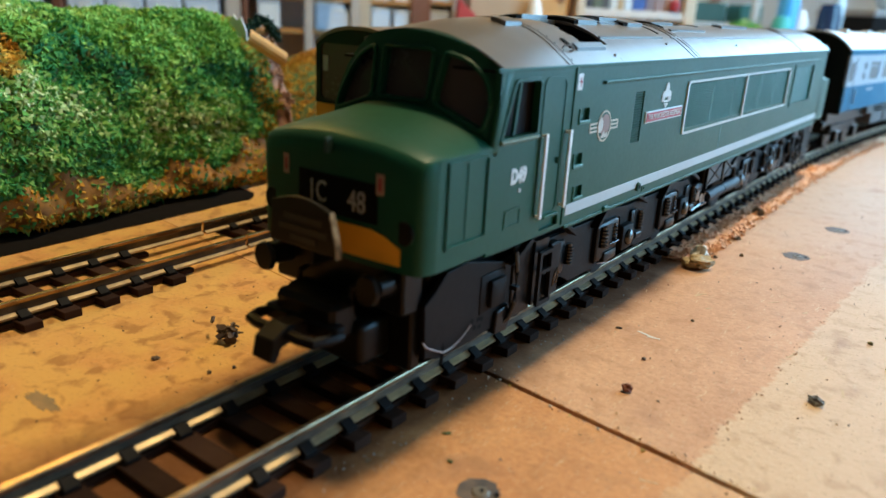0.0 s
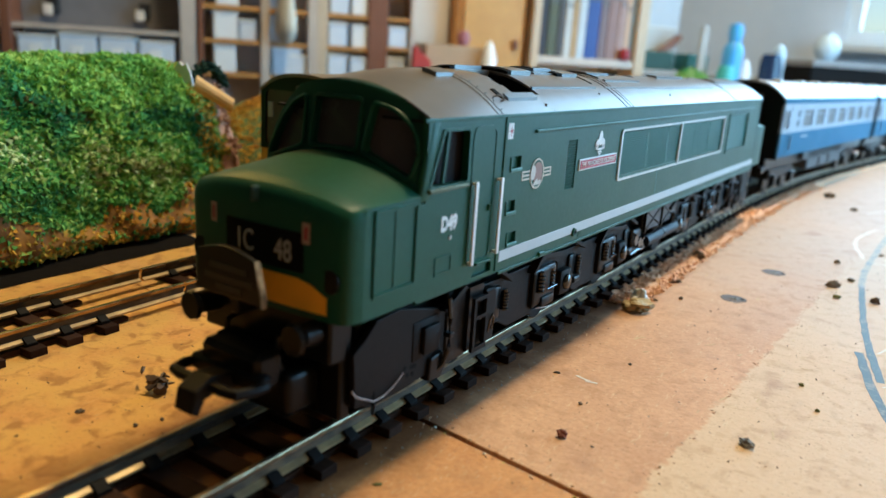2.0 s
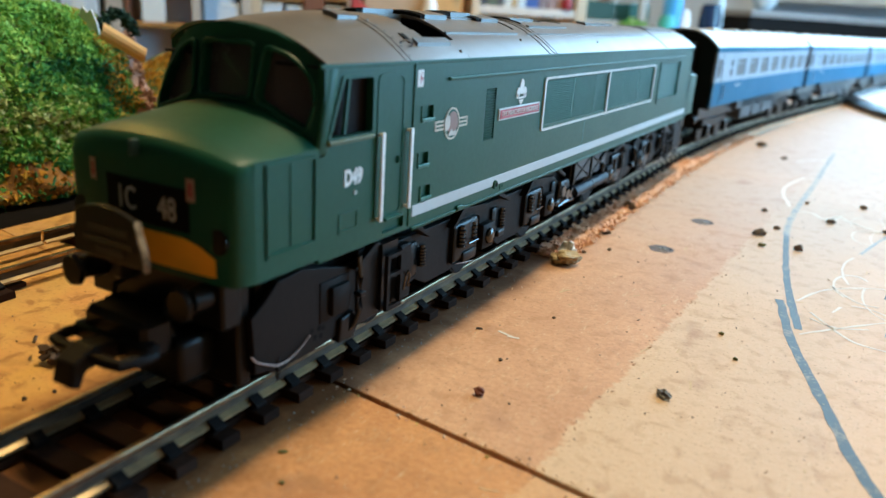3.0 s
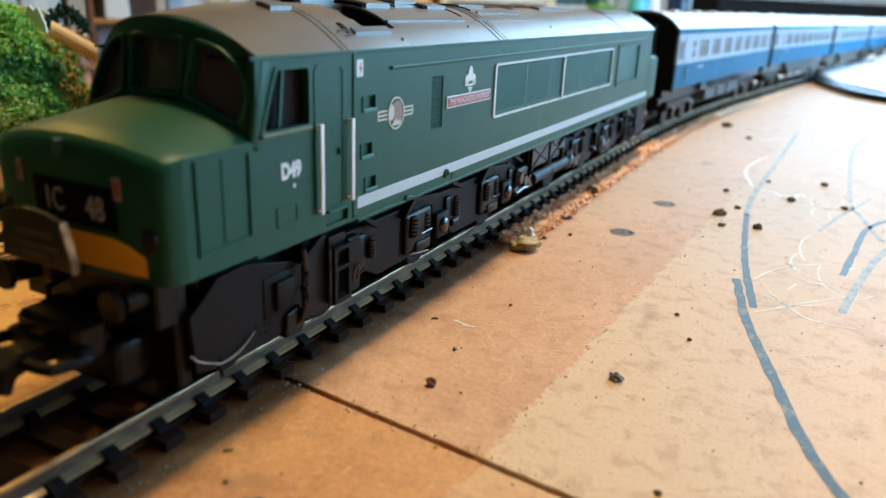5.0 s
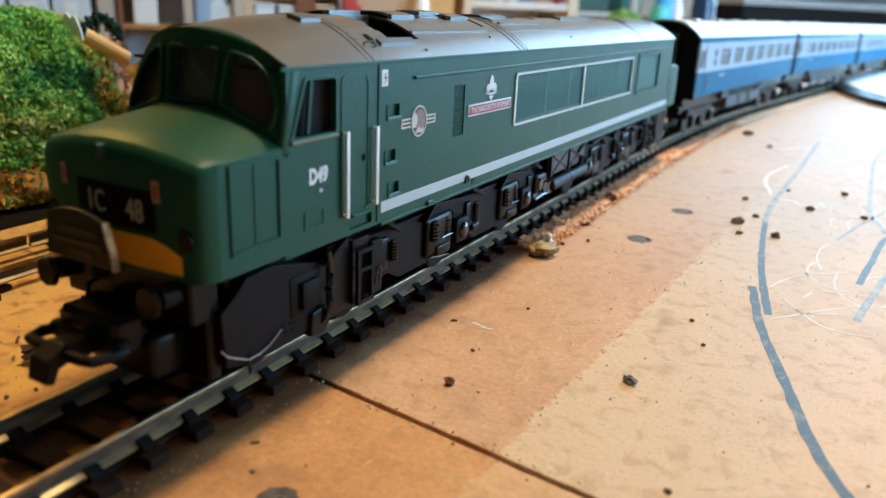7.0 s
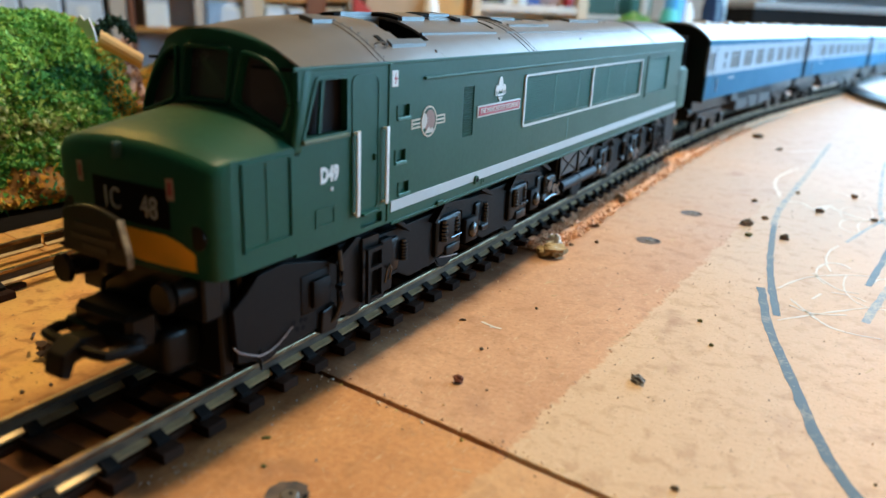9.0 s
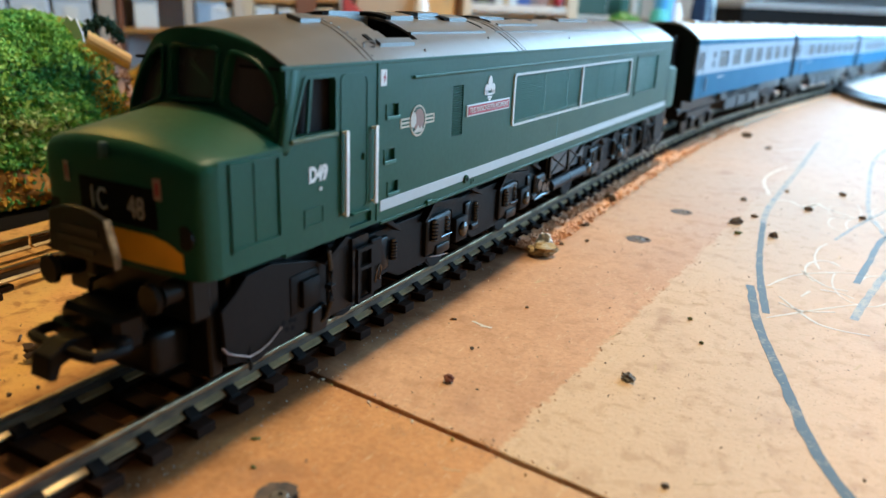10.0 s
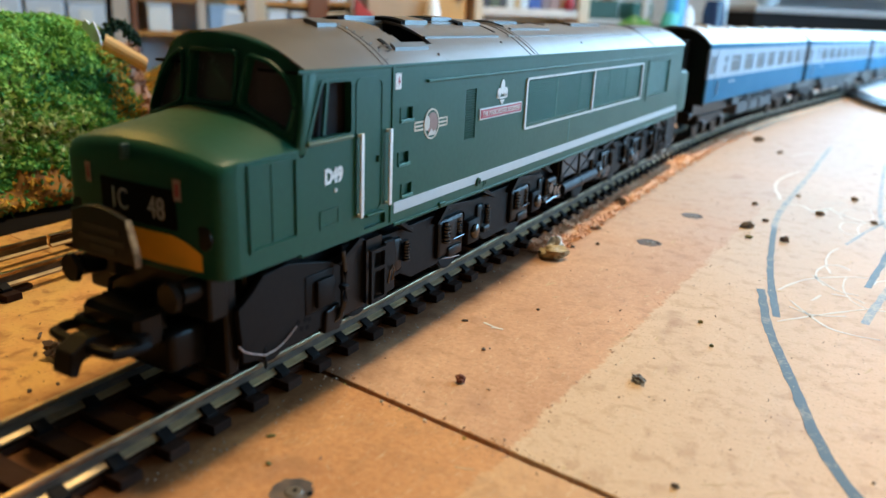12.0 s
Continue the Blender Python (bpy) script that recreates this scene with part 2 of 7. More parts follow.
    nt.links.new(math_node("SUBTRACT", 0.36, math_node("MULTIPLY", dull, 0.28)), bsdf.inputs["Specular IOR Level"])
    return m


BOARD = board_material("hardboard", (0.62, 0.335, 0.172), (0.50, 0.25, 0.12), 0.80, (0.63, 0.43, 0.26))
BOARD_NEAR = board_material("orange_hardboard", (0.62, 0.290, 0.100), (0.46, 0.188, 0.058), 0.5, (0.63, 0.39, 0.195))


# ---------------------------------------------------------------- building helpers
BASE = {}


def thing(name, at=(0, 0, 0), label="", category="", group="", kind=""):
    """The Empty at the base of a thing; its parts are given in layout centimetres."""
    ob = new(name)
    ob.location = [K * c for c in at]
    ob.empty_display_size = 0.01
    BASE[ob.name] = Vector(at)
    return tagged(ob, label, category, group, kind)


def mesh_of(bm, name, material, at=(0, 0, 0), smooth=False):
    bmesh.ops.translate(bm, verts=bm.verts, vec=-Vector(at))
    bmesh.ops.scale(bm, verts=bm.verts, vec=(K, K, K))
    bmesh.ops.recalc_face_normals(bm, faces=bm.faces)
    me = bpy.data.meshes.new(name)
    bm.to_mesh(me)
    bm.free()
    for mm in (material if isinstance(material, (list, tuple)) else [material]):
        me.materials.append(mm)
    if smooth:
        me.polygons.foreach_set("use_smooth", [True] * len(me.polygons))
        me.set_sharp_from_angle(angle=radians(38))
    return me


def part(name, bm, material, parent, label="", smooth=False):
    at = BASE[parent.name]
    ob = new(name, mesh_of(bm, name, material, at, smooth))
    ob.parent = parent
    BASE[ob.name] = at
    return tagged(ob, label)


def solo(name, bm, material, at=(0, 0, 0), label="", category="", group="", kind="", smooth=False):
    """A thing that is one mesh."""
    ob = new(name, mesh_of(bm, name, material, at, smooth))
    ob.location = [K * c for c in at]
    BASE[ob.name] = Vector(at)
    return tagged(ob, label, category, group, kind)


def box(x0, x1, y0, y1, z0, z1, r=0.0, seg=2, bm=None):
    out = bm or bmesh.new()
    one = bmesh.new()
    bmesh.ops.create_cube(one, size=1)
    for v in one.verts:
        v.co = Vector(((x0, x1)[v.co.x > 0], (y0, y1)[v.co.y > 0], (z0, z1)[v.co.z > 0]))
    if r:
        bmesh.ops.bevel(one, geom=one.edges[:] , offset=r, segments=seg, affect="EDGES", profile=0.5)
    return merge(out, one)


def merge(out, one, m=None):
    if m is not None:
        bmesh.ops.transform(one, matrix=m, verts=one.verts)
    me = bpy.data.meshes.new("tmp")
    one.to_mesh(me)
    one.free()
    out.from_mesh(me)
    bpy.data.meshes.remove(me)
    return out


def cyl(a, b, r0, r1=None, seg=14, bm=None, ends=True):
    """A round bar or cone from a to b."""
    out = bm or bmesh.new()
    a, b = Vector(a), Vector(b)
    one = bmesh.new()
    bmesh.ops.create_cone(one, cap_ends=ends, segments=seg, radius1=r0, radius2=r0 if r1 is None else r1, depth=(b - a).length)
    m = Matrix.Translation((a + b) / 2) @ (b - a).to_track_quat("Z", "Y").to_matrix().to_4x4()
    return merge(out, one, m)


def prism(outline, axis, lo, hi, r=0.0, bm=None):
    """A flat outline of (u, v) pairs carried along an axis: x (u=y, v=z), y (u=x, v=z) or z (u=x, v=y)."""
    out = bm or bmesh.new()
    one = bmesh.new()
    put = {"x": lambda u, v, w: (w, u, v), "y": lambda u, v, w: (u, w, v), "z": lambda u, v, w: (u, v, w)}[axis]
    a = [one.verts.new(put(u, v, lo)) for u, v in outline]
    b = [one.verts.new(put(u, v, hi)) for u, v in outline]
    one.faces.new(a), one.faces.new(b)
    for i in range(len(a)):
        j = (i + 1) % len(a)
        one.faces.new((a[i], a[j], b[j], b[i]))
    bmesh.ops.recalc_face_normals(one, faces=one.faces)
    if r:
        bmesh.ops.bevel(one, geom=one.edges[:], offset=r, segments=2, affect="EDGES", profile=0.5)
    return merge(out, one)


def rounded(points, r, n=4):
    """An outline with its corners rounded."""
    out = []
    count = len(points)
    for i in range(count):
        p, a, b = Vector(points[i]), Vector(points[i - 1]), Vector(points[(i + 1) % count])
        da, db = (a - p), (b - p)
        rr = min(r, da.length * 0.45, db.length * 0.45)
        s, e = p + da.normalized() * rr, p + db.normalized() * rr
        for k in range(n + 1):
            t = k / n
            out.append(tuple((1 - t) ** 2 * s + 2 * t * (1 - t) * p + t * t * e))
    return out


def holed(outer, holes, axis, lo, hi, bm=None):
    """A plate with openings right through it."""
    out = bm or bmesh.new()
    one = bmesh.new()
    put = {"x": lambda u, v, w: (w, u, v), "y": lambda u, v, w: (u, w, v), "z": lambda u, v, w: (u, v, w)}[axis]
    edges = []
    for loop in (outer, *holes):
        vs = [one.verts.new(put(u, v, lo)) for u, v in loop]
        edges += [one.edges.new((vs[i], vs[(i + 1) % len(vs)])) for i in range(len(vs))]
    bmesh.ops.triangle_fill(one, use_beauty=True, use_dissolve=False, edges=edges)
    bmesh.ops.recalc_face_normals(one, faces=one.faces)
    geom = bmesh.ops.extrude_face_region(one, geom=one.faces[:])
    axis_vec = Vector(put(0, 0, 1))
    bmesh.ops.translate(one, verts=[g for g in geom["geom"] if isinstance(g, bmesh.types.BMVert)], vec=axis_vec * (hi - lo))
    return merge(out, one)


def tube(points, r, seg=8, bm=None):
    """A round wire through the points."""
    out = bm or bmesh.new()
    one = bmesh.new()
    pts = [Vector(p) for p in points]
    rings = []
    for i, p in enumerate(pts):
        d = (pts[min(i + 1, len(pts) - 1)] - pts[max(i - 1, 0)]).normalized()
        side = d.cross(Vector((0, 0, 1)))
        if side.length < 1e-3:
            side = d.cross(Vector((1, 0, 0)))
        side.normalize()
        up = side.cross(d)
        rings.append([one.verts.new(p + (side * math.cos(a) + up * math.sin(a)) * r) for a in [2 * math.pi * k / seg for k in range(seg)]])
    for a, b in zip(rings, rings[1:]):
        for k in range(seg):
            one.faces.new((a[k], a[(k + 1) % seg], b[(k + 1) % seg], b[k]))
    one.faces.new(rings[0]), one.faces.new(rings[-1])
    return merge(out, one)


def sheet(rows, bm=None):
    """A surface through a grid of points."""
    out = bm or bmesh.new()
    vs = [[out.verts.new(p) for p in row] for row in rows]
    for a, b in zip(vs, vs[1:]):
        for k in range(len(a) - 1):
            out.faces.new((a[k], a[k + 1], b[k + 1], b[k]))
    return out


def lettering(name, text, size, m, material, parent, label="", depth=0.008, squeeze=1.0, bold=0.0):
    """Raised letters from the built-in font, turned into a mesh; m places them in layout centimetres."""
    curve = bpy.data.curves.new(name, "FONT")
    curve.offset = bold
    curve.body, curve.size, curve.extrude, curve.align_x, curve.align_y = text, size, depth, "CENTER", "CENTER"
    tmp = new("tmp_text", curve)
    me = tmp.to_mesh()
    bm = bmesh.new()
    bm.from_mesh(me)
    tmp.to_mesh_clear()
    bpy.data.objects.remove(tmp)
    bpy.data.curves.remove(curve)
    bmesh.ops.scale(bm, verts=bm.verts, vec=(squeeze, 1, 1))
    bmesh.ops.transform(bm, matrix=m, verts=bm.verts)
    return part(name, bm, material, parent, label)


SIDE = Matrix(((0, 0, 1, 0), (1, 0, 0, 0), (0, 1, 0, 0), (0, 0, 0, 1)))  # text on the flank: reads along y, faces x
FRONT = Matrix(((1, 0, 0, 0), (0, 0, -1, 0), (0, 1, 0, 0), (0, 0, 0, 1)))  # text on the front: reads along x, faces -y


def centre(y):
    """The track's centre line: straight under the engine, then bending away."""
    if y < 24:
        return 0.0
    return (y - 24) ** 2 / 370 if y < 52 else 2.119 + 0.1514 * (y - 52)


# ---------------------------------------------------------------- the board
def joint(x):
    return 2.22 - 0.115 * x


def panel(y_far_side):
    x0, x1 = -46.0, 62.0
    sg = 1 if y_far_side else -1
    rim = [(x0, joint(x0) + sg * 0.008), (-3.0, joint(-3.0) + sg * 0.010)]
    for k in range(230):
        # sawn edge, chipped here and there
        x = -0.8 + 0.07 * k
        g = 0.056 + 0.018 * noise.noise(Vector((x * 2.1, sg * 5, 0))) + 0.034 * max(0.0, noise.noise(Vector((x * 6.5, sg * 9, 2))) - 0.12)
        rim.append((x, joint(x) + sg * g))
    rim.append((x1, joint(x1) + sg * 0.075))
    o = rim + ([(x1, 165), (x0, 165)] if y_far_side else [(x1, -6.5), (x0, -6.5)])
    bm = prism(o, "z", -1.2, 0.0)
    sharp = [e for e in bm.edges if all(abs(v.co.z) < 1e-6 for v in e.verts)]
    bmesh.ops.bevel(bm, geom=sharp, offset=0.014, segments=1, affect="EDGES")
    return bm


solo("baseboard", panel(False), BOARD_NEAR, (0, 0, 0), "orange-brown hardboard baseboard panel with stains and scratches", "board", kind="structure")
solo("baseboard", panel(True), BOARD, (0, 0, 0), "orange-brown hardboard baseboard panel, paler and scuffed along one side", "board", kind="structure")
solo("table_frame", box(-45, 61, -6, 164, -6.0, -1.2), mat("softwood", (0.12, 0.07, 0.035), 0.7), (0, 0, 0), "softwood frame under the layout boards", "table", kind="structure")
# ---------------------------------------------------------------- track
def rail_mesh(offset, y0, y1, z=0.0, course=centre):
    """One flat-bottomed rail swept along the track."""
    prof = [(-0.115, 0.215), (0.115, 0.215), (0.115, 0.255), (0.024, 0.30), (0.024, 0.42), (0.050, 0.45), (0.050, 0.515), (0.038, 0.53), (-0.038, 0.53), (-0.050, 0.515), (-0.050, 0.45), (-0.024, 0.42), (-0.024, 0.30), (-0.115, 0.255)]
    ys = [y0 + (y1 - y0) * k / max(1, int((y1 - y0) / 1.2)) for k in range(max(1, int((y1 - y0) / 1.2)) + 1)]
    rows = []
    for y in ys:
        s = (course(y + 0.01) - course(y - 0.01)) / 0.02
        c = 1 / math.sqrt(1 + s * s)
        rows.append([(course(y) + (offset + u) * c, y - (offset + u) * s * c, z + v) for u, v in prof + prof[:1]])
    bm = sheet(rows)
    bmesh.ops.remove_doubles(bm, verts=bm.verts, dist=1e-5)
    for e0 in (rows[0], rows[-1]):
        vs = []
        for p in e0[:-1]:
            vs.append(min(bm.verts, key=lambda v: (v.co - Vector(p)).length))
        bm.faces.new(vs)
    for f in bm.faces:
        if len(f.verts) == 4 and 0.29 < f.calc_center_median().z - z < 0.44:
            f.material_index = 1
        elif len(f.verts) == 4 and f.calc_center_median().z - z < 0.29:
            f.material_index = 2
    return bm


def sleeper_bm(half=1.25):
    """A moulded sleeper with a pair of rail chairs at each seat and the web strip that ties it to the next."""
    bm = box(-half, half, -0.18, 0.18, 0.0, 0.165, 0.012, 1)
    for s in (-1, 1):
        box(s * 0.82 - 0.20, s * 0.82 + 0.20, -0.13, 0.13, 0.15, 0.212, bm=bm)
        for t in (-1, 1):
            e0, e1 = s * 0.82 + t * 0.045, s * 0.82 + t * 0.22
            prism([(e0, 0.17), (e1, 0.17), (e1, 0.235), (s * 0.82 + t * 0.15, 0.28), (e0 + t * 0.02, 0.33), (e0, 0.33)], "y", -0.105, 0.105, 0.01, bm=bm)
        box(s * 0.82 - 0.09, s * 0.82 + 0.09, 0.17, 0.65, 0.03, 0.13, bm=bm)
    for f in bm.faces:
        if f.calc_center_median().z > 0.169:
            f.material_index = 1
    return bm


def track(name, label, y0, y1, first, pitch, z=0.0, course=centre, skip=(), jitter=0.0):
    t = thing(name, (course(y0), y0, z), label, "railway track")
    for s in (-0.82, 0.82):
        part("rail", rail_mesh(s, y0, y1, z, course), [RAIL, RAIL_WEB, RAIL_FOOT] if course is centre else [RAIL_SIDING, RAIL_SIDING_WEB, RAIL_FOOT], t, "nickel silver rail, bright along its head")
    me = mesh_of(sleeper_bm(), "sleeper", [SLEEPER, CHAIR])
    n = 0
    y = first
    while y < y1 - 0.2 and n < 290:
        if n not in skip:
            s = new("sleeper", me)
            s.parent = t
            a = -math.degrees(math.atan((course(y + 0.05) - course(y - 0.05)) / 0.1))
            s.matrix_basis = pose(K * (course(y) - course(y0)), K * (y - y0), 0, 0, 0, a + random.uniform(-jitter, jitter))
        y += pitch
        n += 1
    return t


track("model_railway_track", "model railway track with nickel silver rails on black plastic sleepers", -10.3, 118, -10.07, 0.815, jitter=0.6)


def second_course(y):
    return -7.28 - 0.048 * (y - 0.5)


track("model_railway_track", "empty model siding of bright rails on dark brown sleepers", -10.3, 3.05, -9.6, 0.80, course=second_course, skip=(14, 15), jitter=1.5)
track("model_railway_track", "model siding joined on beyond a small rail gap", 3.12, 70, 4.0, 0.80, course=second_course, jitter=1.5)


# ---------------------------------------------------------------- the green engine
def roof_z(x, top=5.99, eave=5.33):
    return eave + (top - eave) * (1 - (min(1.8, abs(x)) / 1.8) ** 2.1)


def roof_sheet(y0, y1, lift=0.0, x0=-1.81, x1=1.81, n=24, ny=1, thick=0.05, shape=roof_z):
    """A curved slab that follows the roof."""
    bm = bmesh.new()
    xs = [x0 + (x1 - x0) * k / n for k in range(n + 1)]
    ys = [y0 + (y1 - y0) * k / ny for k in range(ny + 1)]
    top = [[bm.verts.new((x, y, shape(x) + lift)) for x in xs] for y in ys]
    bot = [[bm.verts.new((x, y, shape(x) + lift - thick)) for x in xs] for y in ys]
    for g in (top, bot):
        for a, b in zip(g, g[1:]):
            for k in range(n):
                bm.faces.new((a[k], a[k + 1], b[k + 1], b[k]))
    for r in (0, -1):
        for k in range(n):
            bm.faces.new((top[r][k], top[r][k + 1], bot[r][k + 1], bot[r][k]))
    for i in range(ny):
        for k in (0, -1):
            bm.faces.new((top[i][k], top[i + 1][k], bot[i + 1][k], bot[i][k]))
    return bm


def nose_bm(y_cab, y_tip, flip=False):
    """The rounded bonnet in front of a cab: bowed front, crowned top."""
    n, nz = 36, 16
    bm = bmesh.new()
    half, z0 = 1.8, 2.62

    def top(x, f):
        u = abs(x) / half
        return (4.42 + 0.31 * f) - (0.23 + 0.28 * f) * u ** 2.4

    def front(x, k):
        u = abs(x) / half
        return 0.06 + 0.10 * u ** 2 + 0.04 * u ** 6 + 0.27 * u ** 40 + 0.09 * max(0.0, k - 0.86) ** 2 / 0.14 ** 2

    xs = [half * math.sin(math.pi / 2 * (-1 + 2 * i / n)) for i in range(n + 1)]
    rows = []
    for j in range(nz + 1):
        k = j / nz
        rows.append([(x, front(x, k), z0 + (top(x, 0) - 0.05 - z0) * k) for x in xs])
    depth = abs(y_cab - y_tip)
    for f in (0.02, 0.08, 0.2, 0.4, 0.6, 0.8, 1.0):
        row = []
        for x in xs:
            y = front(x, 1.0) + (depth - front(x, 1.0)) * f
            row.append((x, y, top(x, f) - 0.05 * max(0, 1 - f * 9)))
        rows.append(row)
    sg = -1 if flip else 1
    sheet([[(x, y_tip + sg * y, z) for x, y, z in r] for r in rows], bm)
    # flanks
    for s in (-1, 1):
        f0 = front(half, 0)
        pts = [(y_tip + sg * (f0 + (depth - f0) * f), top(half, f)) for f in (0, 0.2, 0.5, 1.0)]
        for a, b in zip(pts, pts[1:]):
            bm.faces.new([bm.verts.new(p) for p in ((s * half, a[0], z0), (s * half, b[0], z0), (s * half, b[0], b[1]), (s * half, a[0], a[1]))])
    # underside
    bm.faces.new([bm.verts.new((x, y_tip + sg * front(x, 0), z0)) for x in xs] + [bm.verts.new((half, y_cab, z0)), bm.verts.new((-half, y_cab, z0))])
    return bm


def cab_face(y, flip=False):
    """The cab front above the bonnet with three windscreen openings."""
    xs = [1.8 - 3.6 * k / 28 for k in range(29)]
    outer = [(-1.79, 4.1), (1.74, 4.1)] + [(x * 0.967, roof_z(x, 5.76) + 0.02) for x in xs if x > -1.05]
    outer += [(-1.30, 5.44), (-1.54, 5.20), (-1.70, 4.90), (-1.79, 4.50)]
    mid = rounded([(-0.57, 4.76), (0.48, 4.78), (0.52, 5.51), (-0.50, 5.50)], 0.10)
    right = rounded([(0.61, 4.77), (1.0, 4.63), (1.56, 4.44), (1.635, 4.84), (1.50, 5.15), (1.18, 5.38), (0.76, 5.48)], 0.13)
    left = rounded([(-0.78, 5.49), (-1.14, 5.36), (-1.44, 5.08), (-1.64, 4.70), (-1.68, 4.46), (-0.76, 4.74)], 0.12)
    bm = holed(outer, [mid, right, left], "y", y - 0.08, y + 0.10)
    return bm, (mid, right, left)


CODE = mat("headcode_print", (0.42, 0.41, 0.38), 0.5, amount=0.3)


def engine():
    e = thing("model_locomotive", (0, 12.5, 0.53), "green model diesel locomotive with grey roof and small yellow warning panel", "model locomotive")
    # ---- flanks
    body = bmesh.new()
    yc, yr = 0.92, 24.45
    win = [(1.14, 4.33), (2.13, 4.33), (2.13, 5.13), (1.44, 5.13)]
    for s in (-1, 1):
        lo, hi = (1.68, 1.8) if s > 0 else (-1.8, -1.68)
        if s > 0:
            holed([(yc + 0.1, 4.1), (2.22, 4.1), (2.22, 5.33), (yc + 0.1, 5.33)], [rounded(win, 0.05, 2)], "x", lo, hi, body)
        # recessed steps, door hollow and intake openings cut through the flank
        cuts = [[(a, c), (b, c), (b, d), (a, d)] for a, b, c, d in ((3.58, 3.95, 4.37, 4.59), (3.53, 3.85, 3.60, 3.81), (3.65, 3.98, 3.01, 3.22), (2.52, 3.14, 2.64, 2.83))]
        cuts.append([(5.92, 3.74), (6.38, 3.74), (6.38, 4.74), (5.92, 4.74)])
        cuts.append([(8.98, 3.74), (18.42, 3.74), (18.42, 4.74), (8.98, 4.74)])
        cuts.append([(19.4, 3.62), (22.2, 3.62), (22.2, 4.82), (19.4, 4.82)])
        holed([(yc, 2.56), (yr, 2.50), (yr, 5.33), (2.22, 5.33), (2.22, 4.1), (yc, 4.1)], cuts, "x", lo, hi, body)
    part("body_side", body, GREEN, e, "satin green body sides with recessed steps and grilles")
    # solid dark blocks for the shade inside, with floor and bulkhead
    bm = box(-1.66, 1.66, 3.4, 24.4, 2.6, 5.30)
    box(-1.67, 1.67, 0.98, 3.3, 2.58, 2.70, bm=bm)
    box(-1.66, 1.66, 3.0, 3.3, 2.7, 5.3, bm=bm)
    part("interior", bm, VOID, e, "black blocks for the shade inside the body")
    bm = box(-1.64, 1.64, 1.40, 3.2, 2.72, 5.32)
    box(-1.66, 1.66, 1.05, 3.2, 5.26, 5.30, bm=bm)
    part("cab_lining", bm, mat("cab_shade_brown", (0.014, 0.0105, 0.010), 0.7, spec=0.1), e, "dark block for the shade inside the cab")
    # recess backs
    bm = bmesh.new()
    for a, b, c, d in ((3.5, 4.05, 4.3, 4.66), (3.45, 3.93, 3.53, 3.88), (3.57, 4.07, 2.94, 3.29), (2.5, 3.2, 2.6, 2.9)):
        box(1.66, 1.725, a, b, c, d, bm=bm)
    for a, b, c in ((3.55, 3.98, 4.37), (3.50, 3.88, 3.60), (3.62, 4.01, 3.01)):
        part("step_lip", box(1.78, 1.835, a, b, c - 0.045, c + 0.012, 0.01, 1), GREEN_LIT, e)
        part("step_lip", box(1.78, 1.82, a - 0.01, a + 0.04, c, c + 0.22, 0.01, 1), GREEN, e)
    part("step_recess", bm, GREEN, e, "green back of the recessed steps")
    for a, b, c, d, nm in ((8.98, 18.42, 3.74, 4.74, "radiator_grille"), (5.92, 6.38, 3.74, 4.74, "small_grille"), (19.4, 22.2, 3.62, 4.82, "end_grille")):
        bm = box(1.60, 1.745, a, b, c, d)
        n = 22 if nm == "radiator_grille" else 20
        for k in range(n):
            z = c + (d - c) * (k + 0.5) / n
            prism([(1.74, z - 0.016), (1.785, z - 0.020), (1.785, z - 0.004), (1.74, z + 0.014)], "y", a + 0.01, b - 0.01, bm=bm)
        if nm == "radiator_grille":
            for yy in (10.9, 12.6, 15.2, 16.9):
                box(1.74, 1.775, yy - 0.02, yy + 0.02, c, d, bm=bm)
        part(nm, bm, GREEN if nm == "small_grille" else GREEN_LIT, e, "green louvred grille")
    # silver surround of the long grille
    bm = holed(rounded([(8.82, 3.62), (18.6, 3.62), (18.6, 4.83), (8.82, 4.83)], 0.12), [rounded([(8.82 + 0.09, 3.62 + 0.05), (18.6 - 0.09, 3.62 + 0.05), (18.6 - 0.09, 4.83 - 0.05), (8.82 + 0.09, 4.83 - 0.05)], 0.08)], "x", 1.79, 1.84)
    box(1.79, 1.835, 13.55, 13.66, 3.66, 4.80, bm=bm)
    part("grille_frame", bm, TRIM, e, "silver rectangular surround")
    bm = box(1.79, 1.83, 19.25, 22.35, 3.50, 3.62)
    for a, b in ((19.25, 19.4), (22.2, 22.35)):
        box(1.79, 1.83, a, b, 3.5, 4.9, bm=bm)
    box(1.79, 1.83, 19.25, 22.35, 4.82, 4.9, bm=bm)
    part("grille_frame", bm, GREEN, e)
    # light stripe, gutters, beading
    part("stripe", box(1.795, 1.812, 3.40, 24.3, 2.735, 2.935, 0.005, 1), STRIPE, e, "pale grey lining stripe")
    part("gutter", box(1.79, 1.86, 4.40, 22.9, 4.97, 5.03, 0.02, 2), GREEN, e)
    part("gutter", box(1.79, 1.815, yc, 24.45, 5.275, 5.335, 0.01, 1), GREEN, e)
    part("sill", box(1.79, 1.83, 3.40, 24.3, 2.50, 2.56, 0.01, 1), GREEN, e)
    part("pillar", box(1.79, 1.825, 3.27, 3.36, 2.6, 5.3, 0.01, 1), GREEN, e)
    # cab door
    bm = holed(rounded([(2.27, 2.88), (3.04, 2.88), (3.04, 5.17), (2.27, 5.17)], 0.16), [rounded([(2.33, 2.94), (2.98, 2.94), (2.98, 5.11), (2.33, 5.11)], 0.13)], "x", 1.79, 1.815)
    part("door_frame", bm, GREEN, e, "raised beading round the cab door")
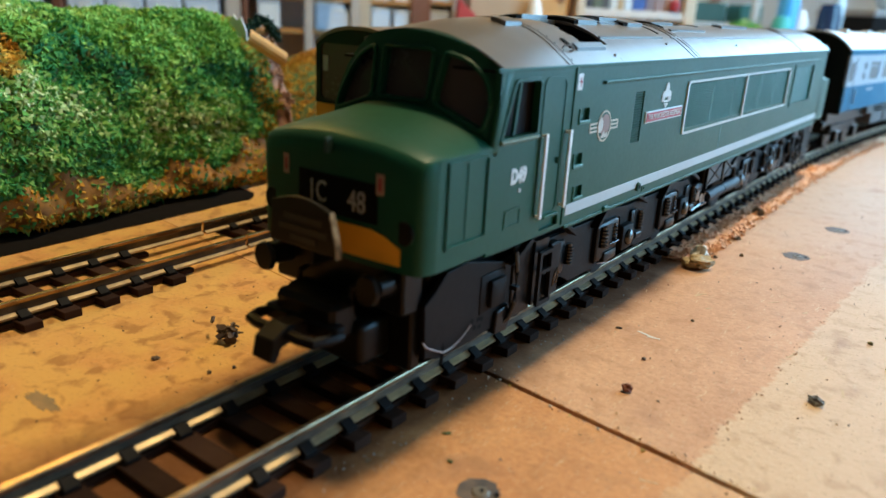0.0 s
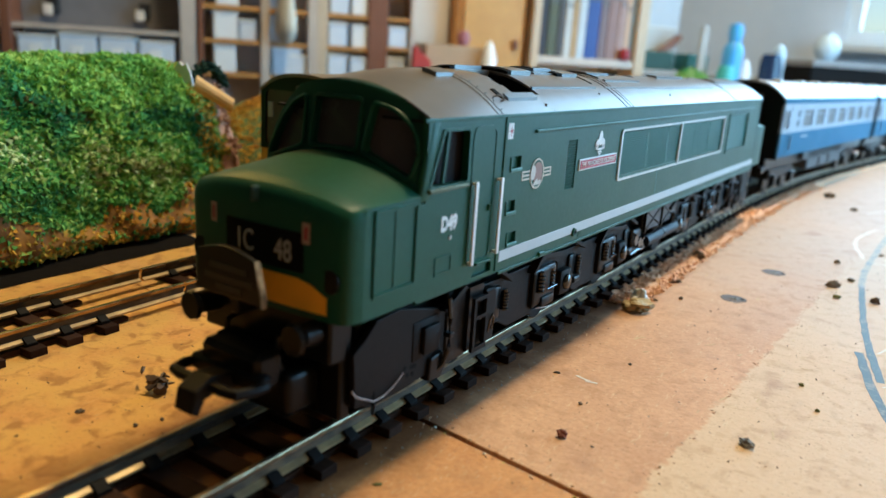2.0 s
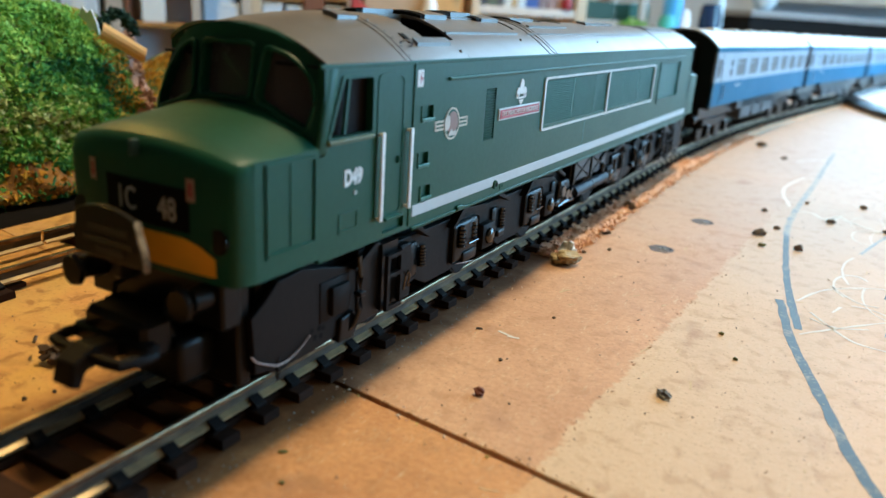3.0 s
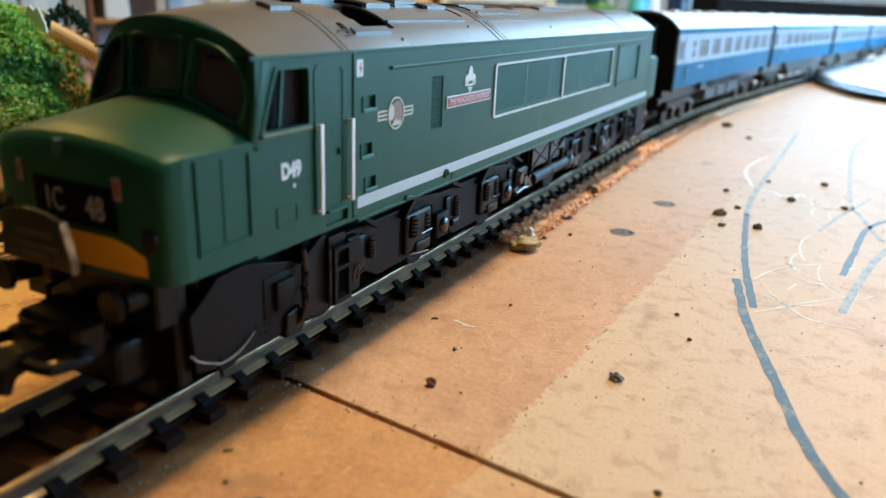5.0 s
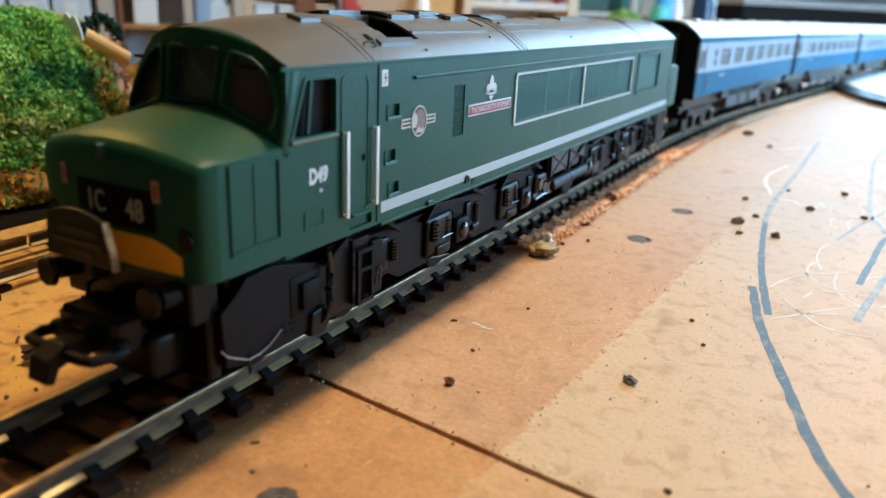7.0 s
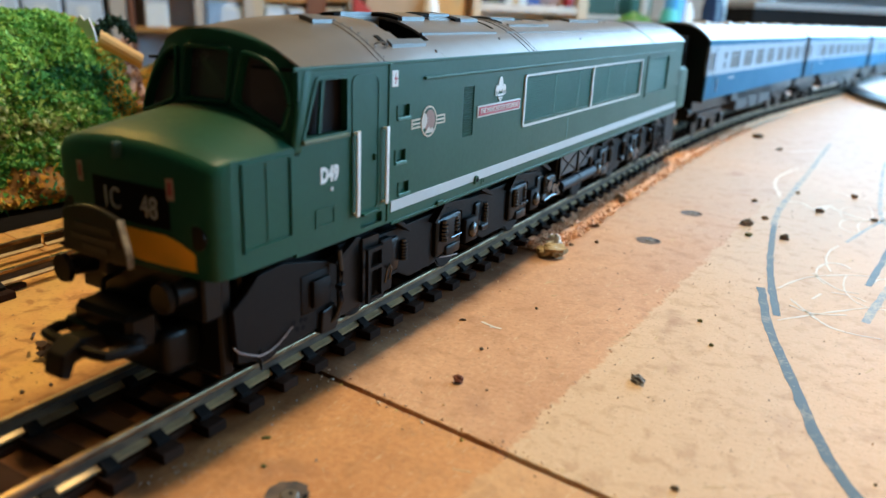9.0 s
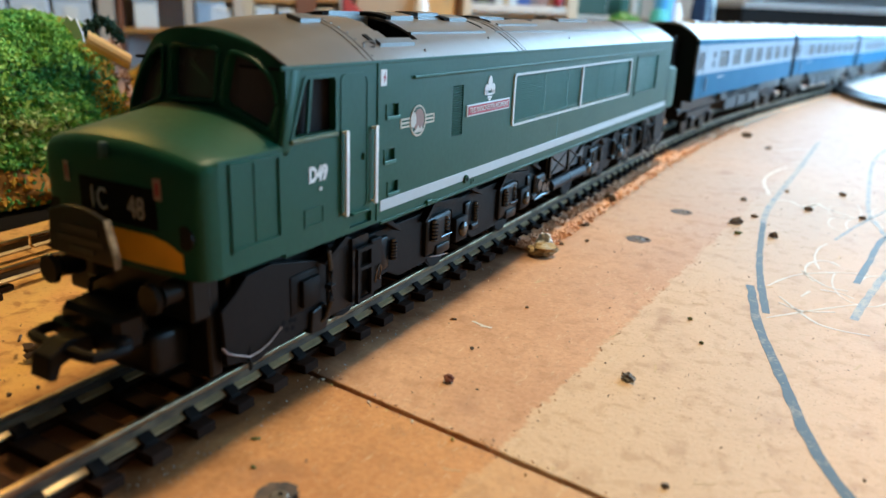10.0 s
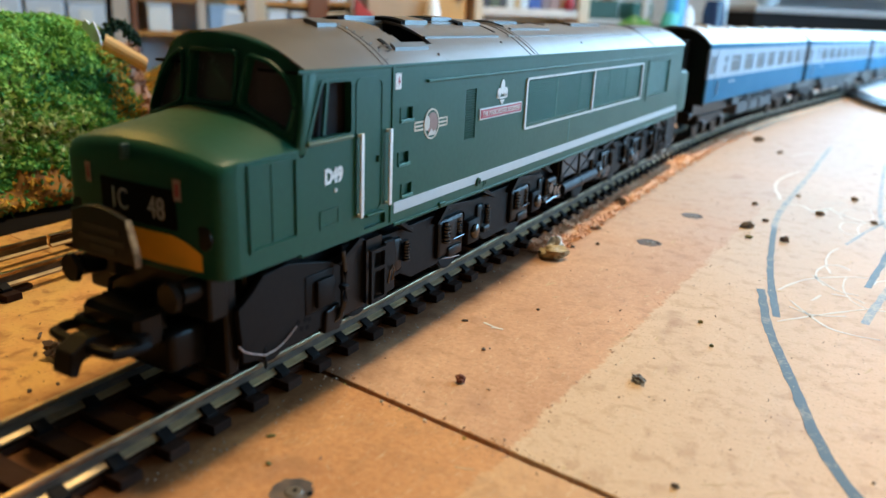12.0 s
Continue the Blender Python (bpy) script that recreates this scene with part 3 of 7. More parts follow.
    part("door_handle", box(1.79, 1.85, 2.86, 2.90, 3.75, 3.86, 0.01, 1), GREEN, e)
    part("footplate", box(1.78, 1.90, 2.5, 3.0, 2.86, 2.91, 0.01, 1), GREEN, e)
    # side window frame, pane and bar
    bm = holed(rounded([(1.06, 4.27), (2.18, 4.27), (2.18, 5.18), (1.40, 5.18)], 0.06, 2), [rounded([(1.14, 4.33), (2.13, 4.33), (2.13, 5.13), (1.44, 5.13)], 0.05, 2)], "x", 1.79, 1.825)
    wf = part("window_frame", bm, GREEN, e)
    bm = prism([(1.50, 4.34), (1.56, 4.34), (1.66, 5.12), (1.60, 5.12)], "x", 1.70, 1.76)
    part("window_bar", bm, GREEN, wf)
    part("window_sill", box(1.79, 1.87, 1.06, 2.16, 4.24, 4.30, 0.015, 1), mat("olive_sill", (0.08, 0.10, 0.035), 0.5), e)
    # cab front
    bm, panes = cab_face(yc)
    bmesh.ops.bevel(bm, geom=[x for x in bm.edges if len(x.link_faces) == 2 and x.calc_face_angle(0) > 1.0 and all(v.co.x > -1.0 for v in x.verts)], offset=0.02, segments=2, affect="EDGES")
    for s in (1.735,):
        part("cab_corner", box(s - 0.075, s + 0.075, yc - 0.10, yc + 0.16, 4.1, 5.34, 0.07, 3), GREEN, e, smooth=True)
    part("cab_front", bm, GREEN, e, "green cab front with three dark windscreens")
    for k, o in enumerate(panes):
        cu, cv = sum(u for u, v in o) / len(o), sum(v for u, v in o) / len(o)
        grown = [(max(-1.78, min(1.73, cu + (u - cu) * (1.07 if k == 2 else 1.09))), cv + (v - cv) * (1.07 if k == 2 else 1.09)) for u, v in o]
        bm = holed(grown, [o], "y", yc - 0.105, yc - 0.07)
        bead = [(cu + (u - cu) * 1.05, yc - 0.105, cv + (v - cv) * 1.05) for u, v in o]
        tube(bead + bead[:2], 0.034, 8, bm)
        fr = part("windscreen_frame", bm, GREEN, e)
        part("windscreen", prism(o, "y", yc + 0.05, yc + 0.065), PANE, fr, "opaque dark windscreen pane")
    # rear end of the shell and rear bonnet
    bm = prism([(-1.8, 2.5), (1.8, 2.5), (1.8, 5.33)] + [(1.8 - 3.6 * k / 20, roof_z(1.8 - 3.6 * k / 20)) for k in range(21)], "y", 24.30, 24.46)
    part("rear_cab_wall", bm, GREEN, e)
    bm = nose_bm(24.4, 26.25, True)
    part("rear_nose", bm, GREEN, e, "green rear bonnet", smooth=True)
    part("nose", nose_bm(yc, -0.80), GREEN, e, "rounded green bonnet with crowned top", smooth=True)
    # ---- roof
    bm = roof_sheet(1.08, 3.12, 0.0, shape=roof_z, ny=6)
    for v in bm.verts:
        lim = -1.22 - 0.58 * (v.co.y - 1.08) / 2.04
        if v.co.x < lim:
            v.co.z -= 0.6 * (lim - v.co.x) ** 2
            v.co.x = lim
        v.co.z = 5.3 + (v.co.z - 5.3) * (1 - 0.34 * max(0, (3.0 - v.co.y) / 2.1) ** 2.0)
    part("roof", bm, ROOF, e, "satin grey cab roof", smooth=True)
    bm = roof_sheet(3.12, 4.0, 0.0)
    # the roof goes round the open hatch, whose near rim is broken
    for x0, x1 in ((-1.8, 0.12), (1.38, 1.8)):
        merge(bm, roof_sheet(4.0, 5.15, 0.0, x0, x1, 10))
    merge(bm, roof_sheet(5.15, 24.55, 0.0, ny=4))
    part("roof", bm, ROOF, e, "long grey roof with an open black hatch", smooth=True)
    part("hatch_interior", box(-0.10, 1.42, 3.8, 5.3, 5.31, 5.34), VOID, e, "black inside of the open hatch")
    part("hatch_end", prism([(-0.10, 5.34), (1.42, 5.34), (1.42, roof_z(1.42) - 0.052), (1.0, roof_z(1.0) - 0.052), (0.5, roof_z(0.5) - 0.052), (-0.10, roof_z(0.1) - 0.052)], "y", 5.16, 5.19), VOID, e, "black end of the hatch")
    part("hatch_wall", box(0.05, 0.12, 3.9, 5.14, 5.34, roof_z(0.12) - 0.055), ROOF_PANEL, e, "grey inner wall of the hatch")
    hr = random.Random(14)
    for k in range(8):
        x = 0.30 + 0.14 * k
        d = hr.uniform(0.02, 0.16) + 0.012 * k
        part("broken_rim", roof_sheet(3.99, 4.0 + d, 0.0, x - 0.06, x + 0.09, 3), ROOF, e, "broken plastic along the rim of the hatch")
    for y, w, lift, m in ((3.06, 0.12, 0.012, ROOF), (3.135, 0.028, 0.014, VOID), (8.98, 0.03, 0.010, VOID), (9.30, 0.14, 0.016, ROOF), (9.39, 0.03, 0.018, VOID), (19.8, 0.05, 0.012, VOID)):
        part("roof_rib", roof_sheet(y - w / 2, y + w / 2, lift, thick=0.05), m, e, smooth=True)
    for k in range(19):
        x = -1.7 + 3.4 * k / 18
        part("rivet", cyl((x, 3.24, roof_z(x) - 0.02), (x, 3.24, roof_z(x) + 0.012), 0.022, 0.015, seg=6), ROOF_PANEL, e)

    def roof_plate(y0, y1, x0, x1, h=0.07, m=ROOF_PANEL, nm="roof_panel"):
        bm = roof_sheet(y0, y1, h, x0, x1, 6, thick=h + 0.03)
        bmesh.ops.bevel(bm, geom=[x for x in bm.edges if x.is_boundary or x.calc_face_angle(0) > 0.9], offset=0.012, segments=1, affect="EDGES")
        return part(nm, bm, m, e)

    roof_plate(2.50, 3.0, 0.42, 0.74, 0.06)
    roof_plate(3.72, 4.83, 1.40, 1.53, 0.06)
    roof_plate(4.05, 5.0, -0.45, 0.02, 0.075)
    roof_plate(5.31, 6.13, -0.30, 0.58, 0.085)
    roof_plate(5.15, 8.30, 1.16, 1.21, 0.035)
    roof_plate(6.66, 7.50, -0.30, 0.34, 0.11)
    roof_plate(6.50, 7.75, -0.30, 0.46, 0.03)
    roof_plate(7.60, 8.40, -0.30, 0.60, 0.07)
    roof_plate(8.86, 18.6, 1.16, 1.20, 0.022)
    roof_plate(9.60, 12.03, 0.78, 0.86, 0.035)
    roof_plate(9.50, 10.9, -0.30, 0.34, 0.06)
    roof_plate(14.5, 17.1, 0.15, 0.46, 0.06)
    roof_plate(20.2, 23.6, 0.3, 0.8, 0.04)
    # black strips: shade of the raised panels' near faces, plus slots and louvre mouths
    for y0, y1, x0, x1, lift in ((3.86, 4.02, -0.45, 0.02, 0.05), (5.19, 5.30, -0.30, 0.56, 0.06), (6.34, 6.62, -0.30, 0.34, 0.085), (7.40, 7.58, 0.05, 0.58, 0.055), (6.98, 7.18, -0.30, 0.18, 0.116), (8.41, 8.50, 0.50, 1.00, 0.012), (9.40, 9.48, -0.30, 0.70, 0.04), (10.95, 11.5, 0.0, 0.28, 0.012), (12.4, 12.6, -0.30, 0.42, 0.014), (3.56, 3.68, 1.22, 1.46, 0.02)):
        part("roof_slot", roof_sheet(y0, y1, lift, x0, x1, 6, thick=lift + 0.03), VOID, e, "black strip for roof slots and shaded panel edges")
    for y, x in ((14.4, 0.5), (17.6, 0.5), (8.1, 1.4), (5.0, 1.66), (20.4, 0.8), (23.2, 0.9), (13.0, 1.5)):
        part("roof_stud", cyl((x, y, roof_z(x) - 0.03), (x, y, roof_z(x) + 0.035), 0.035, 0.025, 8), ROOF, e)
    bm = tube([(1.50 + 0.05 * math.cos(a), 3.42 + 0.12 * math.cos(a), 5.53 + 0.04 + 0.05 * math.sin(a)) for a in [k * math.pi / 8 for k in range(17)]], 0.018, 6)
    part("lifting_ring", bm, ROOF_PANEL, e)
    # ---- handrails
    for y, z0, z1 in ((2.33, 2.90, 4.30), (3.15, 2.96, 4.29)):
        bm = box(1.875, 1.92, y - 0.042, y + 0.042, z0, z1, 0.012, 2)
        for z in (z0 + 0.04, z1 - 0.04):
            cyl((1.78, y, z), (1.90, y, z), 0.025, seg=8, bm=bm)
        part("handrail", bm, WHITE, e, "white handrail beside the cab door", smooth=True)
    # ---- lettering and emblems on the flank
    T = Matrix.Translation
    lettering("number", "D49", 0.32, T((1.803, 1.70, 3.70)) @ SIDE, WHITE, e, "white painted running number", squeeze=0.80, bold=0.016)
    part("plug", cyl((1.79, 1.75, 3.47), (1.82, 1.75, 3.47), 0.035, seg=8), TRIM, e)
    em = bmesh.new()
    for z in (4.14, 4.21, 4.28):
        box(1.795, 1.808, 4.02, 5.20, z - 0.016, z + 0.016, bm=em)
    for y in (4.03, 5.19):
        box(1.795, 1.808, y - 0.02, y + 0.02, 4.13, 4.29, bm=em)
    em_ob = part("emblem", em, BRASS, e, "gold roundel emblem with side bars")
    ring = [[(4.61 + r * math.cos(a), 4.21 + 1.04 * r * math.sin(a)) for a in [k * math.pi / 14 for k in range(28)]] for r in (0.275, 0.245)]
    part("emblem_ring", holed(ring[0], [ring[1]], "x", 1.80, 1.816), BRASS, em_ob)
    part("emblem_field", prism(ring[1], "x", 1.80, 1.809), GREEN, em_ob)
    part("emblem_disc", prism([(4.63 + 0.19 * math.cos(a), 4.22 + 0.205 * math.sin(a)) for a in [k * math.pi / 12 for k in range(24)]], "x", 1.80, 1.818), mat("emblem_russet", (0.26, 0.13, 0.09), 0.5), em_ob)
    bm = prism([(4.43 + 0.10 * math.cos(a), 4.24 + 0.14 * math.sin(a)) for a in [k * math.pi / 8 for k in range(16)]], "x", 1.81, 1.822)
    prism([(4.45, 4.00), (4.78, 4.00), (4.74, 4.10), (4.66, 4.06), (4.60, 4.12), (4.52, 4.06)], "x", 1.81, 1.822, bm=bm)
    part("emblem_figure", bm, mat("emblem_pale", (0.55, 0.50, 0.42), 0.5), em_ob)
    np_ = part("nameplate", box(1.795, 1.83, 6.52, 8.62, 4.075, 4.315, 0.01, 1), TRIM, e, "red nameplate with white letters")
    part("plate_field", box(1.80, 1.838, 6.57, 8.57, 4.105, 4.285), RED, np_)
    lettering("plate_letters", "THE MANCHESTER REGIMENT", 0.15, T((1.842, 7.57, 4.195)) @ SIDE, WHITE, np_, squeeze=0.93, depth=0.004)
    # badge above the nameplate
    bm = bmesh.new()
    for u, v, ru, rv in ((0, 0.13, 0.085, 0.16), (-0.13, 0.02, 0.075, 0.10), (0.13, 0.02, 0.075, 0.10), (-0.16, -0.06, 0.05, 0.05), (0.16, -0.06, 0.05, 0.05)):
        prism([(7.57 + u * 1.25 + 1.2 * ru * math.cos(a), 4.57 + v + rv * math.sin(a)) for a in [k * math.pi / 8 for k in range(16)]], "x", 1.80, 1.82, bm=bm)
    box(1.80, 1.824, 7.42, 7.72, 4.45, 4.49, bm=bm)
    box(1.80, 1.824, 7.47, 7.67, 4.385, 4.425, bm=bm)
    prism([(7.50, 4.37), (7.64, 4.37), (7.57, 4.325)], "x", 1.80, 1.824, bm=bm)
    part("badge", bm, WHITE, e, "white leaf-shaped badge above the nameplate")
    tg = part("warning_label", box(1.795, 1.81, 3.38, 3.56, 4.91, 5.18, 0.005, 1), WHITE, e, "small white label with a red flash")
    part("flash", prism([(3.50, 5.14), (3.44, 5.03), (3.49, 5.03), (3.46, 4.95), (3.54, 5.06), (3.49, 5.06)], "x", 1.80, 1.815), RED, tg)
    # small flank panels, bolts, tap
    for a, b, c, d in ((1.36, 1.84, 2.90, 3.20), (6.9, 7.05, 2.60, 2.74)):
        bm = holed([(a, c), (b, c), (b, d), (a, d)], [[(a + 0.04, c + 0.04), (b - 0.04, c + 0.04), (b - 0.04, d - 0.04), (a + 0.04, d - 0.04)]], "x", 1.79, 1.815)
        part("access_panel", bm, GREEN, e)
    part("drain_boss", cyl((1.79, 6.62, 2.76), (1.86, 6.62, 2.76), 0.10, 0.085, 12), GREEN, e)
    part("drain_hole", cyl((1.85, 6.62, 2.76), (1.866, 6.62, 2.76), 0.05, seg=10), VOID, e)
    part("bracket", box(1.79, 1.86, 4.98, 5.22, 2.52, 2.62, 0.02, 1), GREEN, e)
    part("seam", box(1.797, 1.806, 11.88, 11.92, 2.95, 3.6), GREEN_LIT, e)
    # ---- bonnet details
    bm = holed([(-0.16, 2.90), (0.84, 2.90), (0.84, 4.15), (-0.16, 4.15)], [[(-0.11, 2.96), (0.79, 2.96), (0.79, 4.10), (-0.11, 4.10)]], "x", 1.79, 1.835)
    bmesh.ops.bevel(bm, geom=[x for x in bm.edges if len(x.link_faces) == 2 and x.calc_face_angle(0) > 1.0], offset=0.012, segments=2, affect="EDGES")
    part("bonnet_door", bm, GREEN, e, "raised frame of the bonnet side door")
    part("bonnet_hinge", box(1.79, 1.815, 0.31, 0.34, 2.97, 4.09, 0.006, 1), GREEN, e)

    def front_y(x):
        u = abs(x) / 1.8
        return -0.80 + 0.06 + 0.10 * u ** 2 + 0.04 * u ** 6 + 0.27 * u ** 40

    def front_patch(x0, x1, z0, z1, out=0.012, n=10, thick=0.03, slope=0.0):
        bm = bmesh.new()
        xs = [x0 + (x1 - x0) * k / n for k in range(n + 1)]
        tops = [z1 - slope * max(0.0, abs(x) - 1.0) / 0.42 for x in xs]
        a = [[(x, front_y(x) - out, z0) for x in xs], [(x, front_y(x) - out, z) for x, z in zip(xs, tops)]]
        b = [[(x, front_y(x) - out + thick, z0) for x in xs], [(x, front_y(x) - out + thick, z) for x, z in zip(xs, tops)]]
        sheet(a, bm), sheet(b, bm)
        sheet([a[0], b[0]], bm), sheet([a[1], b[1]], bm)
        return bm

    part("headcode_panel", front_patch(-0.72, 0.98, 3.24, 3.80), VOID, e, "black headcode panel")
    lettering("headcode_letters", "1C", 0.44, T((-0.27, front_y(0.3) - 0.022, 3.52)) @ FRONT, CODE, e, "white headcode characters", squeeze=0.8)
    lettering("headcode_letters", "48", 0.44, T((0.57, front_y(0.62) - 0.022, 3.49)) @ FRONT, CODE, e, "white headcode characters", squeeze=0.86)
    part("yellow_panel", front_patch(-1.42, 1.42, 2.72, 3.16, slope=0.20), YELLOW, e, "small yellow warning panel", smooth=True)
    for x in (-1.46, 1.46):
        bm = cyl((x, front_y(x) - 0.012, 3.20), (x, front_y(x) + 0.1, 3.20), 0.17, seg=16)
        part("tail_lamp_housing", bm, BLACK, e, "round dark lamp recess", smooth=True)
    for x in (-1.04, 1.02):
        lb = part("warning_label", front_patch(x - 0.075, x + 0.075, 3.66, 3.95, 0.014, 2), mat("faded_label", (0.45, 0.30, 0.24), 0.5), e, "small faded label with a red flash")
        part("flash", front_patch(x - 0.03, x + 0.03, 3.72, 3.90, 0.018, 2), RED, lb)
    part("lamp_iron", box(-0.03, 0.05, -0.86, -0.72, 4.12, 4.34, 0.02, 1), mat("lamp_iron_blue", (0.02, 0.055, 0.05), 0.4), e)
    # headboard: arched black plate on a bracket in front of the bonnet
    pts = [(-0.86, 2.80), (0.66, 2.80), (0.52, 3.40)] + [(0.52 - 1.30 * k / 12, 3.40 + 0.12 * math.sin(math.pi * k / 12)) for k in range(1, 12)] + [(-0.78, 3.40)]
    hb = part("headboard", prism(pts, "y", -1.20, -1.12, 0.012), mat("headboard_black", (0.010, 0.0075, 0.007), 0.35, amount=0.6, grain=8, spec=0.3), e, "black arched train headboard with a white edge")
    part("headboard_edge", prism([(0.51, 3.42), (0.54, 3.36), (0.68, 2.90), (0.66, 2.77), (0.63, 2.80), (0.635, 2.90), (0.50, 3.36)], "y", -1.21, -1.11, 0.008), mat("edge_white", (0.62, 0.60, 0.58), 0.5, other=(0.16, 0.14, 0.13), grain=6, contrast=(0.45, 0.62)), hb, "white right-hand edge")
    worn = mat("worn_print", (0.030, 0.024, 0.021), 0.5)
    for z, a, b in ((3.22, -0.50, 0.36), (3.06, -0.62, 0.46), (2.93, -0.36, 0.22)):
        part("print_bar", box(a, b, -1.212, -1.198, z - 0.045, z + 0.045), worn, hb, "worn unreadable print")
    part("headboard_bracket", box(-0.12, 0.06, -1.14, -0.70, 2.55, 2.80, 0.02, 1), BLACK, e)
    # ---- buffer beam and couplings, front and rear
    for yb, sg in ((-0.62, -1), (26.1, 1)):
        bm = box(-1.45, 1.45, min(yb, yb - sg * 0.35), max(yb, yb - sg * 0.35), 1.95, 2.64, 0.04, 1)
        beam = part("buffer_beam", bm, BLACK, e, "black buffer beam")
        for x in (-1.16, 1.16):
            bm = cyl((x, yb, 2.42), (x, yb + sg * 0.30, 2.42), 0.19, 0.16, 16)
            cyl((x, yb + sg * 0.30, 2.42), (x, yb + sg * 0.42, 2.42), 0.10, seg=12, bm=bm)
            cyl((x, yb + sg * 0.42, 2.42), (x, yb + sg * 0.49, 2.42), 0.235, 0.21, 20, bm=bm)
            part("buffer", bm, BLACK, beam, "round black buffer", smooth=True)
        for x in (-0.62, 0.55):
            part("brake_pipe", tube([(x, yb, 2.3), (x, yb + sg * 0.18, 2.25), (x, yb + sg * 0.22, 2.0), (x + 0.05, yb + sg * 0.16, 1.75)], 0.045, 6), BLACK, beam)
        part("plough_mount", box(-0.95, 0.40, min(yb - sg * 0.05, yb + sg * 0.22), max(yb - sg * 0.05, yb + sg * 0.22), 1.15, 2.0, 0.06, 1), BLACK, e, "black guard below the buffer beam")
        part("coupling_bracket", box(-0.62, 0.70, min(yb + sg * 0.2, yb + sg * 0.7), max(yb + sg * 0.2, yb + sg * 0.7), 1.55, 2.12, 0.08, 1), BLACK, e)
        part("bogie_end", box(-0.62, 0.86, min(yb - sg * 0.4, yb + sg * 0.28), max(yb - sg * 0.4, yb + sg * 0.18), 1.08, 1.75, 0.12, 3), BLACK, e, "black bogie end below the beam", smooth=True)
        part("cross_frame", box(-1.25, 1.28, min(yb - sg * 0.65, yb - sg * 0.40), max(yb - sg * 0.65, yb - sg * 0.40), 0.90, 2.45, 0.04, 1), BLACK, e)
        bm = box(-0.30, 0.30, min(yb - sg * 0.2, yb + sg * 0.75), max(yb - sg * 0.2, yb + sg * 0.75), 1.62, 1.86, 0.05, 1)
        cp = part("coupling", bm, BLACK_BROWN, e, "black plastic hook coupling")
        y1 = yb + sg * 1.10
        bm = tube([(-0.78, yb + sg * 0.6, 1.70), (-0.80, y1 - sg * 0.25, 1.72), (-0.72, y1 - sg * 0.04, 1.72), (-0.5, y1, 1.72), (0.5, y1, 1.72), (0.72, y1 - sg * 0.04, 1.72), (0.80, y1 - sg * 0.25, 1.72), (0.78, yb + sg * 0.6, 1.70)], 0.085, 8)
        box(-0.82, 0.82, min(yb + sg * 0.5, yb + sg * 0.75), max(yb + sg * 0.5, yb + sg * 0.75), 1.6, 1.85, 0.05, 1, bm)
        part("coupling_loop", bm, BLACK_BROWN, cp, smooth=True)
        bm = prism([(yb + sg * 0.4, 1.78), (yb + sg * 1.1, 1.86), (yb + sg * 1.38, 1.72), (yb + sg * 1.45, 1.42), (yb + sg * 1.32, 1.36), (yb + sg * 1.22, 1.56), (yb + sg * 1.0, 1.60), (yb + sg * 0.4, 1.55)], "x", -0.20, 0.22, 0.03)
        part("coupling_hook", bm, BLACK_BROWN, cp)
    # ---- chassis between the bogies
    part("chassis", box(-1.15, 1.15, 0.3, 25.2, 1.65, 2.58, 0.05, 1), BLACK, e, "black chassis")
    tank = part("battery_box", box(-1.45, 1.45, 12.25, 15.25, 1.74, 2.46, 0.03, 1), BLACK, e, "brown-black equipment box with crossed bracing")
    board = mat("brace_board_brown", (0.040, 0.029, 0.025), 0.5, amount=0.4)
    for y in (12.40, 13.86):
        bm = box(1.44, 1.50, y, y + 1.30, 1.80, 2.36, 0.01, 1)
        field = part("brace_board", bm, board, tank, "brown panel with a dark cross")
        for a, b in (((1.50, y + 0.10, 1.85), (1.50, y + 1.20, 2.31)), ((1.50, y + 0.10, 2.31), (1.50, y + 1.20, 1.85))):
            part("cross_brace", cyl(a, b, 0.035, seg=6), BLACK, field)
        part("frame_post", box(1.46, 1.55, y - 0.13, y - 0.03, 1.74, 2.44, 0.01, 1), BLACK, tank)
    part("air_tank", cyl((1.58, 12.25, 1.53), (1.58, 15.05, 1.55), 0.16, seg=20), mat("tank_blue_black", (0.010, 0.012, 0.017), 0.5, spec=0.22), tank, "glossy grey-blue cylinder", smooth=True)
    part("tank_strap", cyl((1.58, 13.6, 1.54), (1.58, 13.7, 1.54), 0.175, seg=20), BLACK, tank)
    for y, z, r in ((11.40, 1.72, 0.20), (11.72, 1.60, 0.19), (12.02, 1.56, 0.20)):
        part("valve", cyl((1.30, y, z), (1.64, y, z), r, r * 0.75, 16), GLOSS, e, "glossy black valve body", smooth=True)
    part("valve_bracket", box(1.28, 1.50, 11.25, 12.15, 1.30, 1.95, 0.10, 3), BLACK, e, smooth=True)
    part("valve_pipe", tube([(1.55, 11.2, 1.34), (1.60, 11.6, 1.42), (1.62, 11.95, 1.40), (1.60, 12.30, 1.42)], 0.05, 8), GLOSS, e, smooth=True)
    # ---- bogies
    for yb, sg in ((5.4, 1), (20.6, -1)):
        bogie(e, yb, sg)
    for ob in e.children_recursive:
        if ob.name.split(".")[0] in ("cab_front", "windscreen", "windscreen_frame"):
            for v in ob.data.vertices:
                w = (v.co.x / (1.74 * K)) ** 2
                v.co.y += K * (0.13 * w - 0.05 + 0.24 * (0.3 + 0.7 * w) * max(0.0, v.co.z / K + 0.53 - 4.4) / 0.93)
        if ob.name.split(".")[0] == "cab_corner":
            for v in ob.data.vertices:
                v.co.y += K * (0.05 + 0.24 * max(0.0, v.co.z / K + 0.53 - 4.4) / 0.93)
